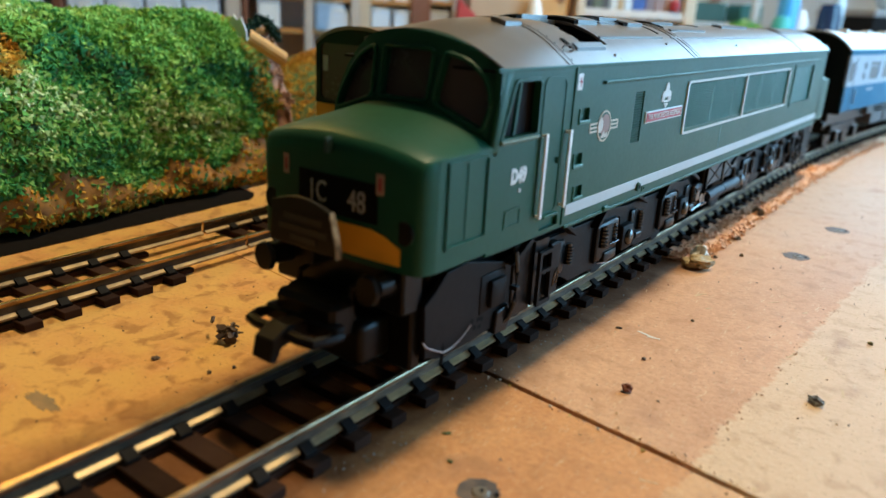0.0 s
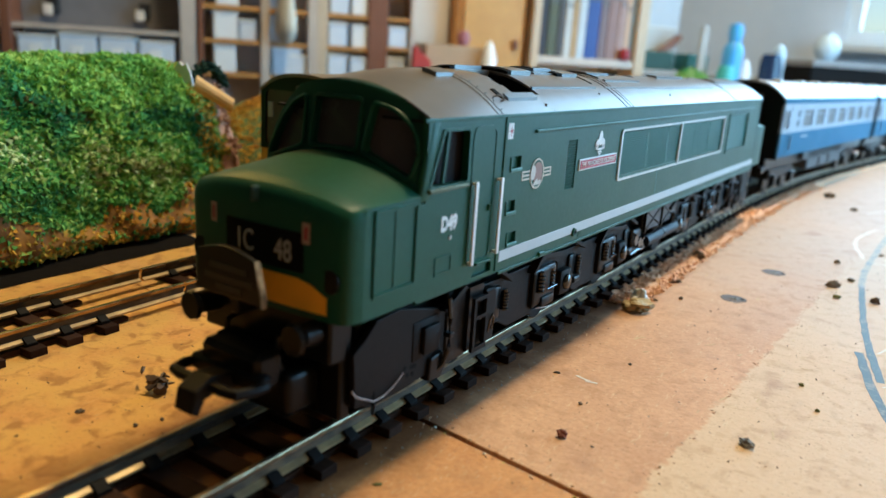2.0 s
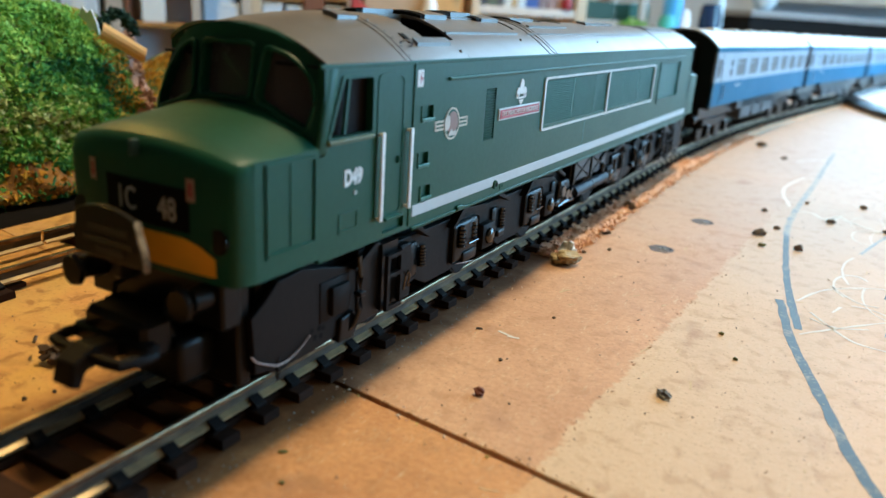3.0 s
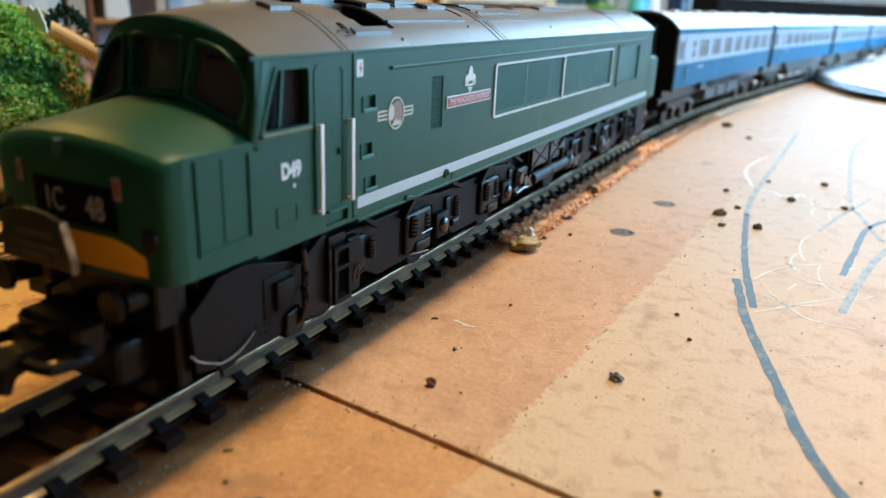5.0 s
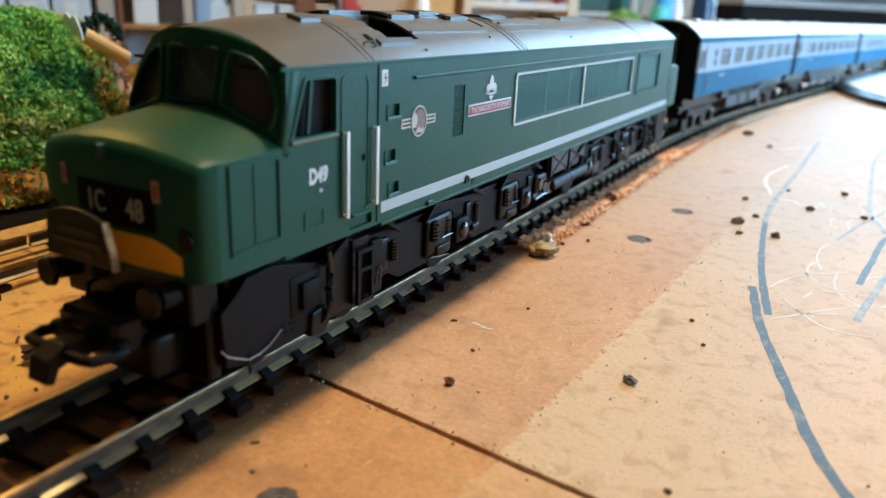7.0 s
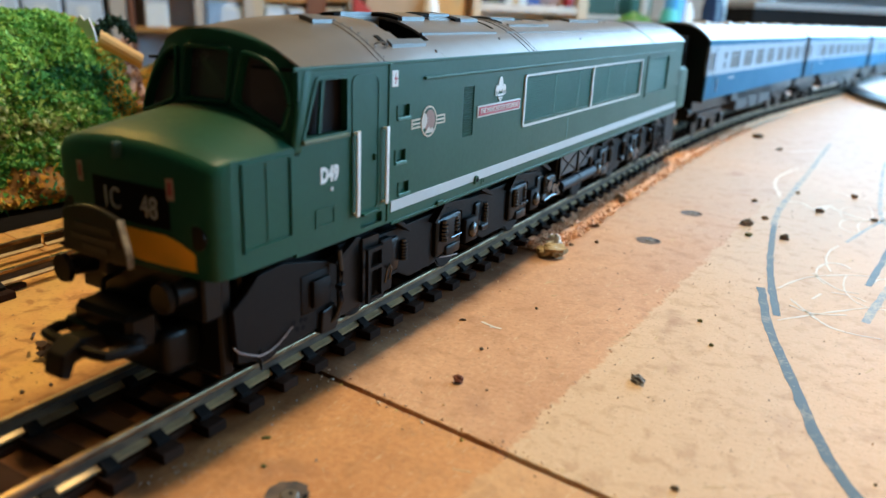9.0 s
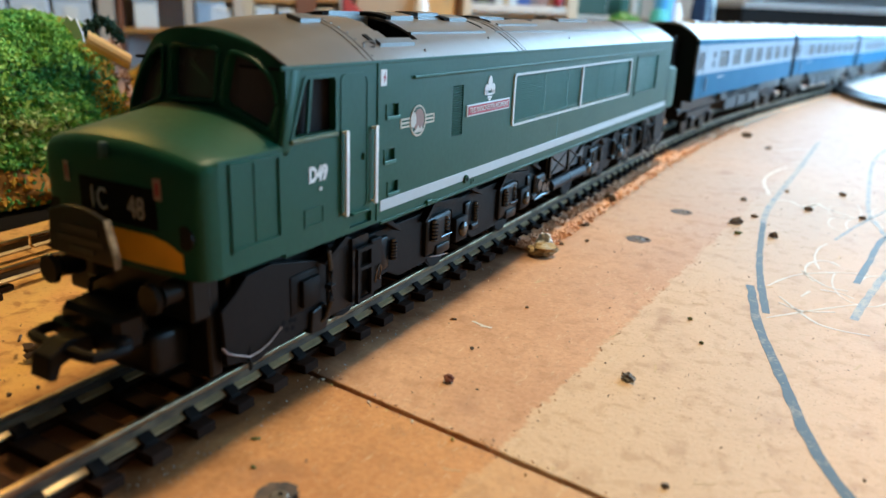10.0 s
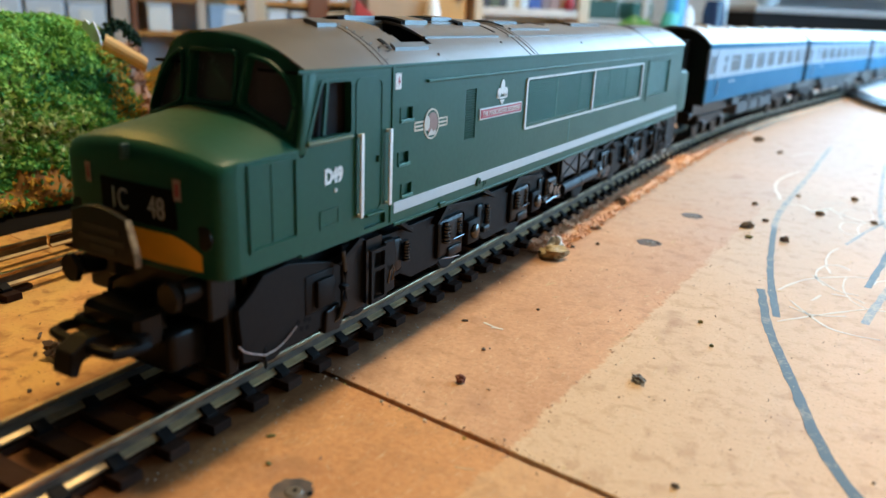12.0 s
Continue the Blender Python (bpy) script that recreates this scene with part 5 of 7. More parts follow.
OCHRE = mat("ochre_plaster", (0.33, 0.155, 0.026), 0.85, other=(0.14, 0.062, 0.014), grain=2.2, blotch=0.55, bump=0.9, contrast=(0.40, 0.60))


def skirt(y):
    return 1.20 + 1.4 * noise.noise(Vector((y * 0.42, 3.1, 0))) + 0.5 * noise.noise(Vector((y * 2.1, 1.1, 0)))


def hill():
    h = thing("model_hill", (-14.5, -10, 0), "green flocked model hill with straw-coloured fringe and a torn end", "hill")
    ys = [-10.3 + 20.5 * k / 90 for k in range(91)]
    rows = [[hill_point(j / 40, y) for j in range(41)] for y in ys]
    part("earth", sheet(rows), EARTH, h, "brown plaster shell", smooth=True)
    rng = random.Random(5)
    g, gs, st, ss, lt, ls = [], [], [], [], [], []
    for _ in range(50000):
        y = rng.uniform(-10.2, 10.15)
        s = rng.random() ** 1.25 * 0.80
        p = hill_point(s, y)
        size = rng.uniform(0.05, 0.14)
        lim = skirt(y)
        patch = noise.noise(Vector((y * 0.45 + 4, p.z * 0.6, 8.2))) > 0.62
        bare = (y - 0.4) ** 2 / 1.5 + (p.z - 4.35 - 0.12 * math.sin(y * 6)) ** 2 / 0.25 < 1
        q = p + Vector((rng.uniform(0.0, 0.10), rng.uniform(-0.05, 0.05), rng.uniform(0, 0.06)))
        if p.z < lim or patch or bare:
            if rng.random() < (0.75 if bare else 0.13):
                st.append(q), ss.append(size)
            elif not bare and rng.random() < 0.12:
                g.append(q), gs.append(size)
        else:
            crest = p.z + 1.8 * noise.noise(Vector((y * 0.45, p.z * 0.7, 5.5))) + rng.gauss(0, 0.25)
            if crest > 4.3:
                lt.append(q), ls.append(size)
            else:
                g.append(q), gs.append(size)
            if y > 8.9 and rng.random() < 0.8:
                st.append(q), ss.append(size)
    for nm, me, m, lb in (("grass", tufts(g, None, gs, 3), FLOCK, "green fibre grass in several shades"), ("pale_grass", tufts(lt, None, ls, 5), FLOCK_TOPLIT, "yellow-green fibre grass, paler for light on the crest"), ("dry_grass", tufts(st, None, ss, 4), STRAW, "straw-coloured fibre")):
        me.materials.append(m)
        ob = new(nm, me)
        ob.parent = h
        ob.location = [-K * c for c in BASE[h.name]]
        tagged(ob, lb, kind="stuff")
    # bare ochre plaster along the foot, with a ragged upper edge
    rows = []
    for k in range(171):
        y = -10.2 + 20.2 * k / 170
        lim = skirt(y) - 0.05
        s1 = next((q / 80 for q in range(60) if hill_point(q / 80, y).z > lim), 0.4)
        rows.append([hill_point(s1 * j / 9, y) + Vector((0.09 if 0 < j < 9 else 0.0, 0, 0.02)) for j in range(10)])
    part("plaster_skirt", sheet(rows), OCHRE, h, "ochre plaster along the foot of the hill", smooth=True)
    # recessed plinth under the lifted fringe, black for the shade in the gap
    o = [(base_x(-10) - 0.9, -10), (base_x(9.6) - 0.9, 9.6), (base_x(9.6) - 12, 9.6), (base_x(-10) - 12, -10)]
    part("plinth", prism(o, "z", 0.0, 0.45), VOID, h, "black plinth for the shade in the gap under the hill")
    # Black sheet added for the band of shade before the hill.
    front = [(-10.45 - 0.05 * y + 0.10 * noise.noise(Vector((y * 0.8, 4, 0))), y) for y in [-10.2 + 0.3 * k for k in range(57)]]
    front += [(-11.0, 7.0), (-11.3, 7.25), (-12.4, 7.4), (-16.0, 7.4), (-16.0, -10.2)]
    part("base_sheet", prism(front, "z", 0.0, 0.03), mat("shade_sheet_black", (0.010, 0.0075, 0.006), 0.9, spec=0.05, amount=0.5, grain=4), h, "black sheet added for the dark band before the hill")
    # torn end: ragged plaster flap
    rows = []
    for k in range(13):
        s = 0.02 + 0.52 * k / 12
        p = hill_point(s, 10.1)
        r = 0.50 + 0.45 * noise.noise(Vector((k * 0.8, 0, 3)))
        rows.append([p + Vector((0.12, -0.25, 0.05)), p + Vector((0.18, 0.1, 0)), p + Vector((-0.1 + 0.2 * noise.noise(Vector((k, 2, 2))), 0.1 + r, -0.1)), p + Vector((-0.5, 0.2 + r * 0.5, -0.2))])
    part("torn_edge", sheet(rows), PLASTER, h, "ragged pinkish torn plaster edge", smooth=True)
    rng = random.Random(12)
    pts = []
    for _ in range(900):
        p = hill_point(0.02 + 0.5 * rng.random(), 10.1)
        pts.append(p + Vector((rng.uniform(-0.1, 0.2), rng.uniform(-0.15, 0.5), rng.uniform(-0.15, 0.1))))
    me = tufts(pts, None, [rng.uniform(0.05, 0.15) for _ in pts], 17)
    me.materials.append(PLASTER)
    ob = new("torn_shred", me)
    ob.parent = h
    ob.location = [-K * c for c in BASE[h.name]]
    tagged(ob, "shreds of torn pinkish plaster", kind="stuff")
    rng = random.Random(11)
    for k in range(9):
        p = hill_point(0.03 + 0.055 * k, 10.2)
        pts = [p + Vector((0.15, 0.1, 0.1))]
        for j in range(4):
            pts.append(pts[-1] + Vector((rng.uniform(-0.12, 0.15), rng.uniform(-0.05, 0.16), rng.uniform(-0.32, -0.12))))
        part("torn_strip", tube(pts, rng.uniform(0.06, 0.13), 6), PLASTER, h)
    return h


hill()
card = mat("tan_card", (0.86, 0.45, 0.14), 0.7, amount=0.2)
bm = bmesh.new()
lo, hi, up = Vector((-13.28, 8.75, 4.60)), Vector((-12.80, 9.95, 3.82)), Vector((0.10, 0.10, 0.46))
curl = [(lo + (hi - lo) * t + up * v + Vector((0.10, -0.06, 0.0)) * math.sin(math.pi * v), v) for t in (0.0, 1.0) for v in (0, 0.25, 0.5, 0.75, 1.0)]
sheet([[p for p, v in curl[:5]], [p for p, v in curl[5:]]], bm)
sheet([[p + Vector((-0.05, 0.03, -0.02)) for p, v in curl[:5]], [p + Vector((-0.05, 0.03, -0.02)) for p, v in curl[5:]]], bm)
solo("card_strip", bm, card, (-13.0, 9.6, 4.2), "curled orange-tan card strip lying on the end of the hill", "card")
bm = prism([(-13.85, 5.22), (-13.62, 5.50), (-13.42, 5.34), (-13.22, 5.44), (-12.98, 5.02), (-12.92, 4.70), (-13.14, 4.86), (-13.36, 4.80), (-13.52, 5.06)], "y", 8.45, 8.52, 0.02)
solo("paper_scrap", bm, WHITE, (-13.2, 8.8, 4.9), "small torn white paper scrap on the hill", "paper")
rng = random.Random(63)
pts = []
for _ in range(500):
    t = rng.random()
    pts.append(Vector((-14.0 + 0.4 * t + rng.gauss(0, 0.08), 9.3 + 1.05 * t + rng.gauss(0, 0.07), 4.9 + 0.55 * math.sin(2.6 * t) - 0.45 * t * t + rng.gauss(0, 0.07))))
me = tufts(pts, None, [rng.uniform(0.06, 0.14) for _ in pts], 16)
me.materials.append(mat("dark_green_felt", (0.010, 0.045, 0.026), 0.9, bump=0.5))
tagged(new("felt_tuft", me), "dark green felt tuft on the end of the hill", "felt", kind="stuff")


def back_hill():
    h = thing("model_hill", (-20, 24, 0), "low straw-brown model hill with green tufts on top", "hill")
    rows = []
    for i in range(25):
        a = i / 24 * 2 * math.pi
        row = []
        for j in range(13):
            r = j / 12
            d = 0.25 * noise.noise(Vector((math.cos(a) * 2, math.sin(a) * 2, r * 4)))
            row.append((-20 + math.cos(a) * (r * 6.8 + d), 24 + math.sin(a) * (r * 11 + d), max(0.02, 4.1 * (1 - r ** 2.6) + d * (1 - r))))
        rows.append(row)
    part("earth", sheet(rows), EARTH, h, smooth=True)
    rng = random.Random(8)
    g, gs, st, ss = [], [], [], []
    for _ in range(15000):
        a, r = rng.uniform(0, 2 * math.pi), rng.random() ** 0.6
        z = 4.1 * (1 - r ** 2.6)
        q = Vector((-20 + math.cos(a) * r * 6.8, 24 + math.sin(a) * r * 11, z + 0.05))
        (g if z > 3.75 and rng.random() < 0.7 else st).append(q)
    for nm, pts, m in (("grass", g, FLOCK), ("dry_grass", st, STRAW)):
        me = tufts(pts, None, [rng.uniform(0.06, 0.14) for _ in pts], 6)
        me.materials.append(m)
        ob = new(nm, me)
        ob.parent = h
        ob.location = [-K * c for c in BASE[h.name]]
        tagged(ob, kind="stuff")


back_hill()


# ---------------------------------------------------------------- litter and marks on the board
FOAM = mat("torn_foam", (0.84, 0.50, 0.30), 0.9, other=(0.62, 0.30, 0.15), grain=4, blotch=1.2, bump=0.7)


def foam_strip():
    """The torn foam bed that shows along the sleeper ends."""
    rows = []
    y = 10.9
    while y < 112:
        c = centre(y)
        wide = (2.02 if y < 24 else 2.02 - 0.30 * min(1.0, (y - 24) / 20)) + 0.16 * noise.noise(Vector((y * 1.3, 0, 0))) + 0.1 * noise.noise(Vector((y * 4.1, 5, 0)))
        fade = min(1, (y - 10.85) / 0.5)
        row = []
        for k in range(9):
            u = 1.10 + (wide - 1.10) * k / 8
            z = (0.11 if k < 5 else (0.15 if k < 8 else 0.0)) * fade
            z += 0.07 * noise.noise(Vector((y * 2.6, u * 5, 1))) * (k < 8) * fade
            z += 0.06 * noise.noise(Vector((y * 6, u * 9, 4))) * (0 < k < 8) * fade
            row.append((c + u, y, max(0.004, z)))
        rows.append(row)
        y += 0.10 if y < 24 else 0.4
    bm = sheet(rows)
    s = thing("foam_underlay", (centre(11) + 1.2, 11, 0), "torn crumbly pinkish foam underlay beside the sleepers", "foam strip")
    part("foam", bm, FOAM, s)
    rng = random.Random(3)
    pts, sz = [], []
    for _ in range(1500):
        y = 10.9 + 30 * rng.random() ** 1.5
        pts.append(Vector((centre(y) + rng.uniform(1.30, 2.18), y, rng.uniform(0.02, 0.20))))
        sz.append(rng.uniform(0.03, 0.11))
    me = tufts(pts, None, sz, 9)
    me.materials.append(FOAM)
    ob = new("crumb", me)
    ob.parent = s
    ob.location = [-K * c for c in BASE[s.name]]
    tagged(ob, "loose foam crumbs", kind="stuff")


foam_strip()


def chip(x, y, sx, sy, sz, turn, material, name, label, seed, category):
    """An irregular crumb or splinter lying on the board."""
    rng = random.Random(seed)
    bm = bmesh.new()
    bmesh.ops.create_icosphere(bm, subdivisions=3, radius=1)
    for v in bm.verts:
        d = 1 + 0.6 * noise.noise(v.co * 1.7 + Vector((seed * 3.1, seed, 0))) + 0.22 * noise.noise(v.co * 4.1 + Vector((seed, seed * 2.3, 0)))
        v.co = Vector((v.co.x * sx * d, v.co.y * sy * d, max(-0.6, v.co.z) * sz * d))
    low = min(v.co.z for v in bm.verts)
    bmesh.ops.translate(bm, verts=bm.verts, vec=(0, 0, -low))
    bmesh.ops.rotate(bm, verts=bm.verts, cent=(0, 0, 0), matrix=Matrix.Rotation(radians(turn), 3, "Z"))
    bmesh.ops.translate(bm, verts=bm.verts, vec=(x, y, 0))
    return solo(name, bm, material, (x, y, 0), label, category, "crumbs on the board")


CRUMB = mat("dark_crumb", (0.065, 0.044, 0.030), 0.8, other=(0.20, 0.14, 0.10), grain=9, bump=0.6)
RUST = mat("reddish_crumb", (0.24, 0.075, 0.045), 0.8, other=(0.09, 0.035, 0.022), bump=0.5)
OLIVE = mat("olive_crumb", (0.13, 0.12, 0.03), 0.8, bump=0.5)
GREY_CHIP = mat("grey_chip", (0.10, 0.088, 0.08), 0.7, other=(0.26, 0.235, 0.21), grain=6, bump=0.5, contrast=(0.48, 0.60))
SPLINTERS = (
        (3.47, 3.13, 0.14, 0.11, 0.13, 20, RUST), (6.12, 4.98, 0.23, 0.12, 0.11, -35, GREY_CHIP), (1.90, 17.4, 0.26, 0.22, 0.32, 10, CRUMB),
        (2.12, 14.2, 0.26, 0.14, 0.12, 15, CRUMB), (6.07, 17.5, 0.32, 0.20, 0.16, 30, CRUMB), (3.62, 37.4, 0.40, 0.30, 0.22, 0, CRUMB),
        (7.93, 20.9, 0.24, 0.15, 0.14, 40, CRUMB), (7.29, 16.5, 0.20, 0.15, 0.14, 0, CRUMB), (6.45, 18.7, 0.16, 0.12, 0.10, 0, CRUMB),
        (5.17, 33.9, 0.24, 0.16, 0.12, 0, CRUMB), (6.30, 16.2, 0.18, 0.12, 0.08, 25, OLIVE))
SMALL_CRUMBS = (
        (3.28, 7.03, 0.06, 0.05, 0.04, 0, CRUMB),
        (3.21, 4.52, 0.06, 0.05, 0.05, 0, CRUMB), (2.25, 5.55, 0.10, 0.04, 0.04, 30, CRUMB), (6.48, 8.48, 0.08, 0.06, 0.05, 0, OLIVE),
        (6.93, 7.34, 0.07, 0.05, 0.05, 0, OLIVE), (7.45, 2.15, 0.08, 0.06, 0.06, 0, CRUMB), (1.93, 0.0, 0.12, 0.05, 0.03, 40, OLIVE),
        (2.40, -0.55, 0.07, 0.05, 0.03, 0, OLIVE), (-3.3, -1.5, 0.12, 0.08, 0.05, 60, CRUMB), (-2.2, -1.2, 0.06, 0.05, 0.05, 0, CRUMB),
        (-2.05, -0.8, 0.06, 0.05, 0.05, 0, CRUMB), (8.9, 24.3, 0.2, 0.14, 0.12, 20, CRUMB), (9.6, 20.8, 0.16, 0.12, 0.1, 0, CRUMB), (7.0, 23.6, 0.12, 0.1, 0.08, 0, CRUMB),
        (5.8, 21.0, 0.16, 0.1, 0.1, 10, CRUMB), (2.25, 11.9, 0.09, 0.07, 0.07, 0, CRUMB), (2.75, 12.6, 0.09, 0.07, 0.07, 0, CRUMB))
for k, (x, y, sx, sy, sz, a, m) in enumerate(SPLINTERS + SMALL_CRUMBS):
    sx, sy, sz = sx * 0.62, sy * 0.62, sz * 0.62
    lb = "dark splinter of dirt lying on the board" if sx > 0.075 else "tiny dark crumb lying on the board"
    chip(x, y, sx, sy, sz, a, m, "crumb", lb, k + 1, "crumb")
# crumpled dark scrap beside the coupling and flake beside the foam
rng = random.Random(52)
flakes = []
for k in range(16):
    c = Vector((-2.95 + rng.gauss(0, 0.11), -0.2 + rng.gauss(0, 0.10), 0.05 + rng.random() * 0.30))
    pts = [(rng.uniform(0.06, 0.17) * math.cos(a), rng.uniform(0.03, 0.10) * math.sin(a)) for a in [q * math.pi / 3 for q in range(6)]]
    one = prism(pts, "z", -0.015, 0.015)
    flakes.append(merge(bmesh.new(), one, Matrix.Translation(c) @ Matrix.Rotation(rng.uniform(0, 6), 4, "Z") @ Matrix.Rotation(rng.uniform(-1.4, 1.4), 4, "X")))
low = min(v.co.z for bm in flakes for v in bm.verts)
RUSTY = mat("rusty_scrap", (0.05, 0.032, 0.026), 0.6, other=(0.17, 0.10, 0.06), grain=6, bump=0.7)
scrap = thing("scrap", (-2.95, -0.2, 0), "crumpled jagged dark scrap lying on the board", "scrap")
for bm in flakes:
    bmesh.ops.translate(bm, verts=bm.verts, vec=(0, 0, -low))
    part("flake", bm, RUSTY, scrap)
chip(2.17, 10.66, 0.40, 0.27, 0.19, 35, mat("dry_leaf", (0.46, 0.33, 0.16), 0.5, other=(0.24, 0.16, 0.06), bump=0.4), "leaf_flake", "brown dry leaf flake on the board", 42, "leaf")
SCRATCH_CRUMB = mat("whitish_crumb", (0.72, 0.62, 0.46), 0.8, bump=0.4)
STRAW_CRUMB = mat("straw_crumb", (0.62, 0.50, 0.16), 0.8, bump=0.5)
for k, (x, off, sx, m) in enumerate(((1.86, -0.02, 0.045, STRAW_CRUMB), (2.72, -0.06, 0.05, SCRATCH_CRUMB), (3.10, -0.05, 0.035, STRAW_CRUMB), (3.62, -0.06, 0.05, SCRATCH_CRUMB), (4.40, -0.07, 0.06, STRAW_CRUMB), (1.62, 0.02, 0.05, SCRATCH_CRUMB))):
    chip(x, joint(x) - 0.07 + off, sx * 0.55, sx * 0.4, sx * 0.4, 40 * k, m, "crumb", "pale crumb caught along the board joint", 90 + k, "crumb")
chip(2.08, 10.95, 0.22, 0.17, 0.30, 0, mat("glue_lump", (0.86, 0.86, 0.85), 0.5), "glue_lump", "white lump of dried glue beside the foam", 43, "glue")

rng = random.Random(21)
pts, sz = [], []
for _ in range(150):
    x, y = rng.uniform(1.4, 11), rng.uniform(-4, 34)
    pts.append(Vector((x, y, 0.012))), sz.append(rng.uniform(0.010, 0.035))
for _ in range(80):
    x, y = rng.uniform(-5.4, -1.3), rng.uniform(-5, 6)
    pts.append(Vector((x, y, 0.012))), sz.append(rng.uniform(0.012, 0.035))
me = tufts(pts, None, sz, 12)
me.materials.append(CRUMB)
tagged(new("dust", me), "fine dark dust and grit scattered over the board", "dust", kind="stuff")
pts = [Vector((rng.uniform(1.4, 11), rng.uniform(-4, 30), 0.01)) for _ in range(260)]
me = tufts(pts, None, [rng.uniform(0.010, 0.03) for _ in pts], 13)
me.materials.append(mat("pale_dust", (0.62, 0.46, 0.32), 0.8))
tagged(new("dust", me), "pale dust specks on the board", "dust", kind="stuff")


def ribbon(points, w, z=0.006, fray=0.12):
    """A flat stroke along a smooth line."""
    pts = [Vector((*p, 0)) for p in points]
    fine = []
    for i in range(len(pts) - 1):
        p0, p1, p2, p3 = pts[max(i - 1, 0)], pts[i], pts[i + 1], pts[min(i + 2, len(pts) - 1)]
        for k in range(10):
            t = k / 10
            fine.append(0.5 * ((2 * p1) + (p2 - p0) * t + (2 * p0 - 5 * p1 + 4 * p2 - p3) * t * t + (3 * p1 - p0 - 3 * p2 + p3) * t ** 3))
    fine.append(pts[-1])
    rows = []
    for i, p in enumerate(fine):
        d = (fine[min(i + 1, len(fine) - 1)] - fine[max(i - 1, 0)]).normalized()
        s = Vector((-d.y, d.x, 0))
        a = w / 2 * (1 + fray * noise.noise(p * 2.3))
        b = w / 2 * (1 + fray * noise.noise(p * 2.3 + Vector((7, 0, 0))))
        rows.append([p - s * a + Vector((0, 0, 0.0)), p - s * a + Vector((0, 0, z)), p + s * b + Vector((0, 0, z)), p + s * b])
    return sheet(rows)


INK = mat("marker_ink", (0.070, 0.090, 0.100), 0.55, spec=0.32, other=(0.36, 0.29, 0.21), grain=13, blotch=2.2, contrast=(0.52, 0.70))
INK_PALE = mat("pale_marker_ink", (0.15, 0.185, 0.20), 0.55, spec=0.36, other=(0.50, 0.40, 0.29), grain=13, blotch=2.2, contrast=(0.42, 0.60))
for pts_, w, m in (
        ([(10.72, 1.6), (9.64, 3.39), (9.07, 4.7), (8.53, 6.56), (7.78, 9.11), (7.30, 11.6)], 0.22, INK),
        ([(7.86, 9.85), (7.44, 12.25), (7.12, 14.8), (6.81, 18.14)], 0.26, INK),
        ([(6.80, 18.0), (6.72, 20.5), (6.80, 23.8), (7.01, 29.4), (7.12, 34.0), (7.26, 38.5)], 0.30, INK_PALE),
        ([(9.58, 10.6), (9.82, 12.23), (10.28, 14.87), (10.9, 17.2), (11.8, 18.6)], 0.26, INK_PALE),
        ([(9.58, 13.37), (9.82, 15.37), (10.2, 18.4), (10.9, 20.2), (11.8, 21.2)], 0.24, INK),
        ([(10.6, 17.3), (10.06, 20.2), (9.78, 22.6), (9.89, 33.4), (10.6, 39.0)], 0.22, INK_PALE),
        ([(8.92, 17.4), (9.49, 19.8), (10.41, 23.0)], 0.15, INK_PALE)):
    solo("marker_stroke", ribbon(pts_, w * (0.88 if pts_[0][1] < 5 else 0.66), 0.005, 0.35), m, (*pts_[0], 0), "blue-grey marker pen stroke drawn on the board", "marker line", "marker strokes")
SCRATCH = mat("scratch_white", (0.72, 0.64, 0.54), 0.6)
for pts_ in ([(7.9, 9.6), (9.0, 11.0), (9.9, 12.0)], [(8.0, 11.2), (8.9, 9.9), (9.9, 9.8)], [(8.3, 13.6), (8.9, 12.7), (9.4, 12.6)], [(8.45, 11.5), (8.59, 12.05)], [(8.82, 12.32), (9.26, 12.31), (9.56, 12.1)], [(7.66, 11.83), (8.19, 13.12), (9.06, 13.99), (9.84, 14.36)], [(8.03, 10.76), (8.53, 10.51), (9.2, 10.87)], [(6.51, 22.58), (6.04, 24.82), (6.02, 26.85), (6.46, 29.22)], [(6.82, 21.98), (7.33, 21.99), (7.86, 21.13), (8.16, 22.06), (8.55, 21.59), (9.52, 20.74)], [(5.78, 33.63), (6.56, 35.19), (7.38, 34.72)], [(7.67, 21.26), (8.23, 22.42)], [(2.60, 5.72), (2.95, 5.64)], [(2.85, 5.60), (3.1, 5.64)]):
    solo("scratch", ribbon(pts_, 0.06 if pts_[0][1] < 18 else 0.13, 0.004, 0.95), SCRATCH, (*pts_[0], 0), "pale scratch in the board's surface", "scratch", "scratches in the board")
# a tangle of finer scratches further out
rng = random.Random(19)
for k in range(11):
    x, y = rng.uniform(8.0, 10.6), rng.uniform(12.5, 27)
    a, bend = rng.uniform(0, 6.28), rng.uniform(-0.9, 0.9)
    line = [(x, y)]
    for j in range(rng.randint(3, 6)):
        line.append((line[-1][0] + 0.32 * math.cos(a), line[-1][1] + 0.75 * math.sin(a)))
        a += bend
    solo("scratch", ribbon(line, rng.uniform(0.03, 0.07), 0.004, 0.95), SCRATCH, (x, y, 0), "fine curling white scratch in the board's surface", "scratch", "scratches in the board")
FILLER = mat("dark_filler", (0.045, 0.032, 0.027), 0.6, other=(0.18, 0.11, 0.065), grain=3.5, contrast=(0.42, 0.66))
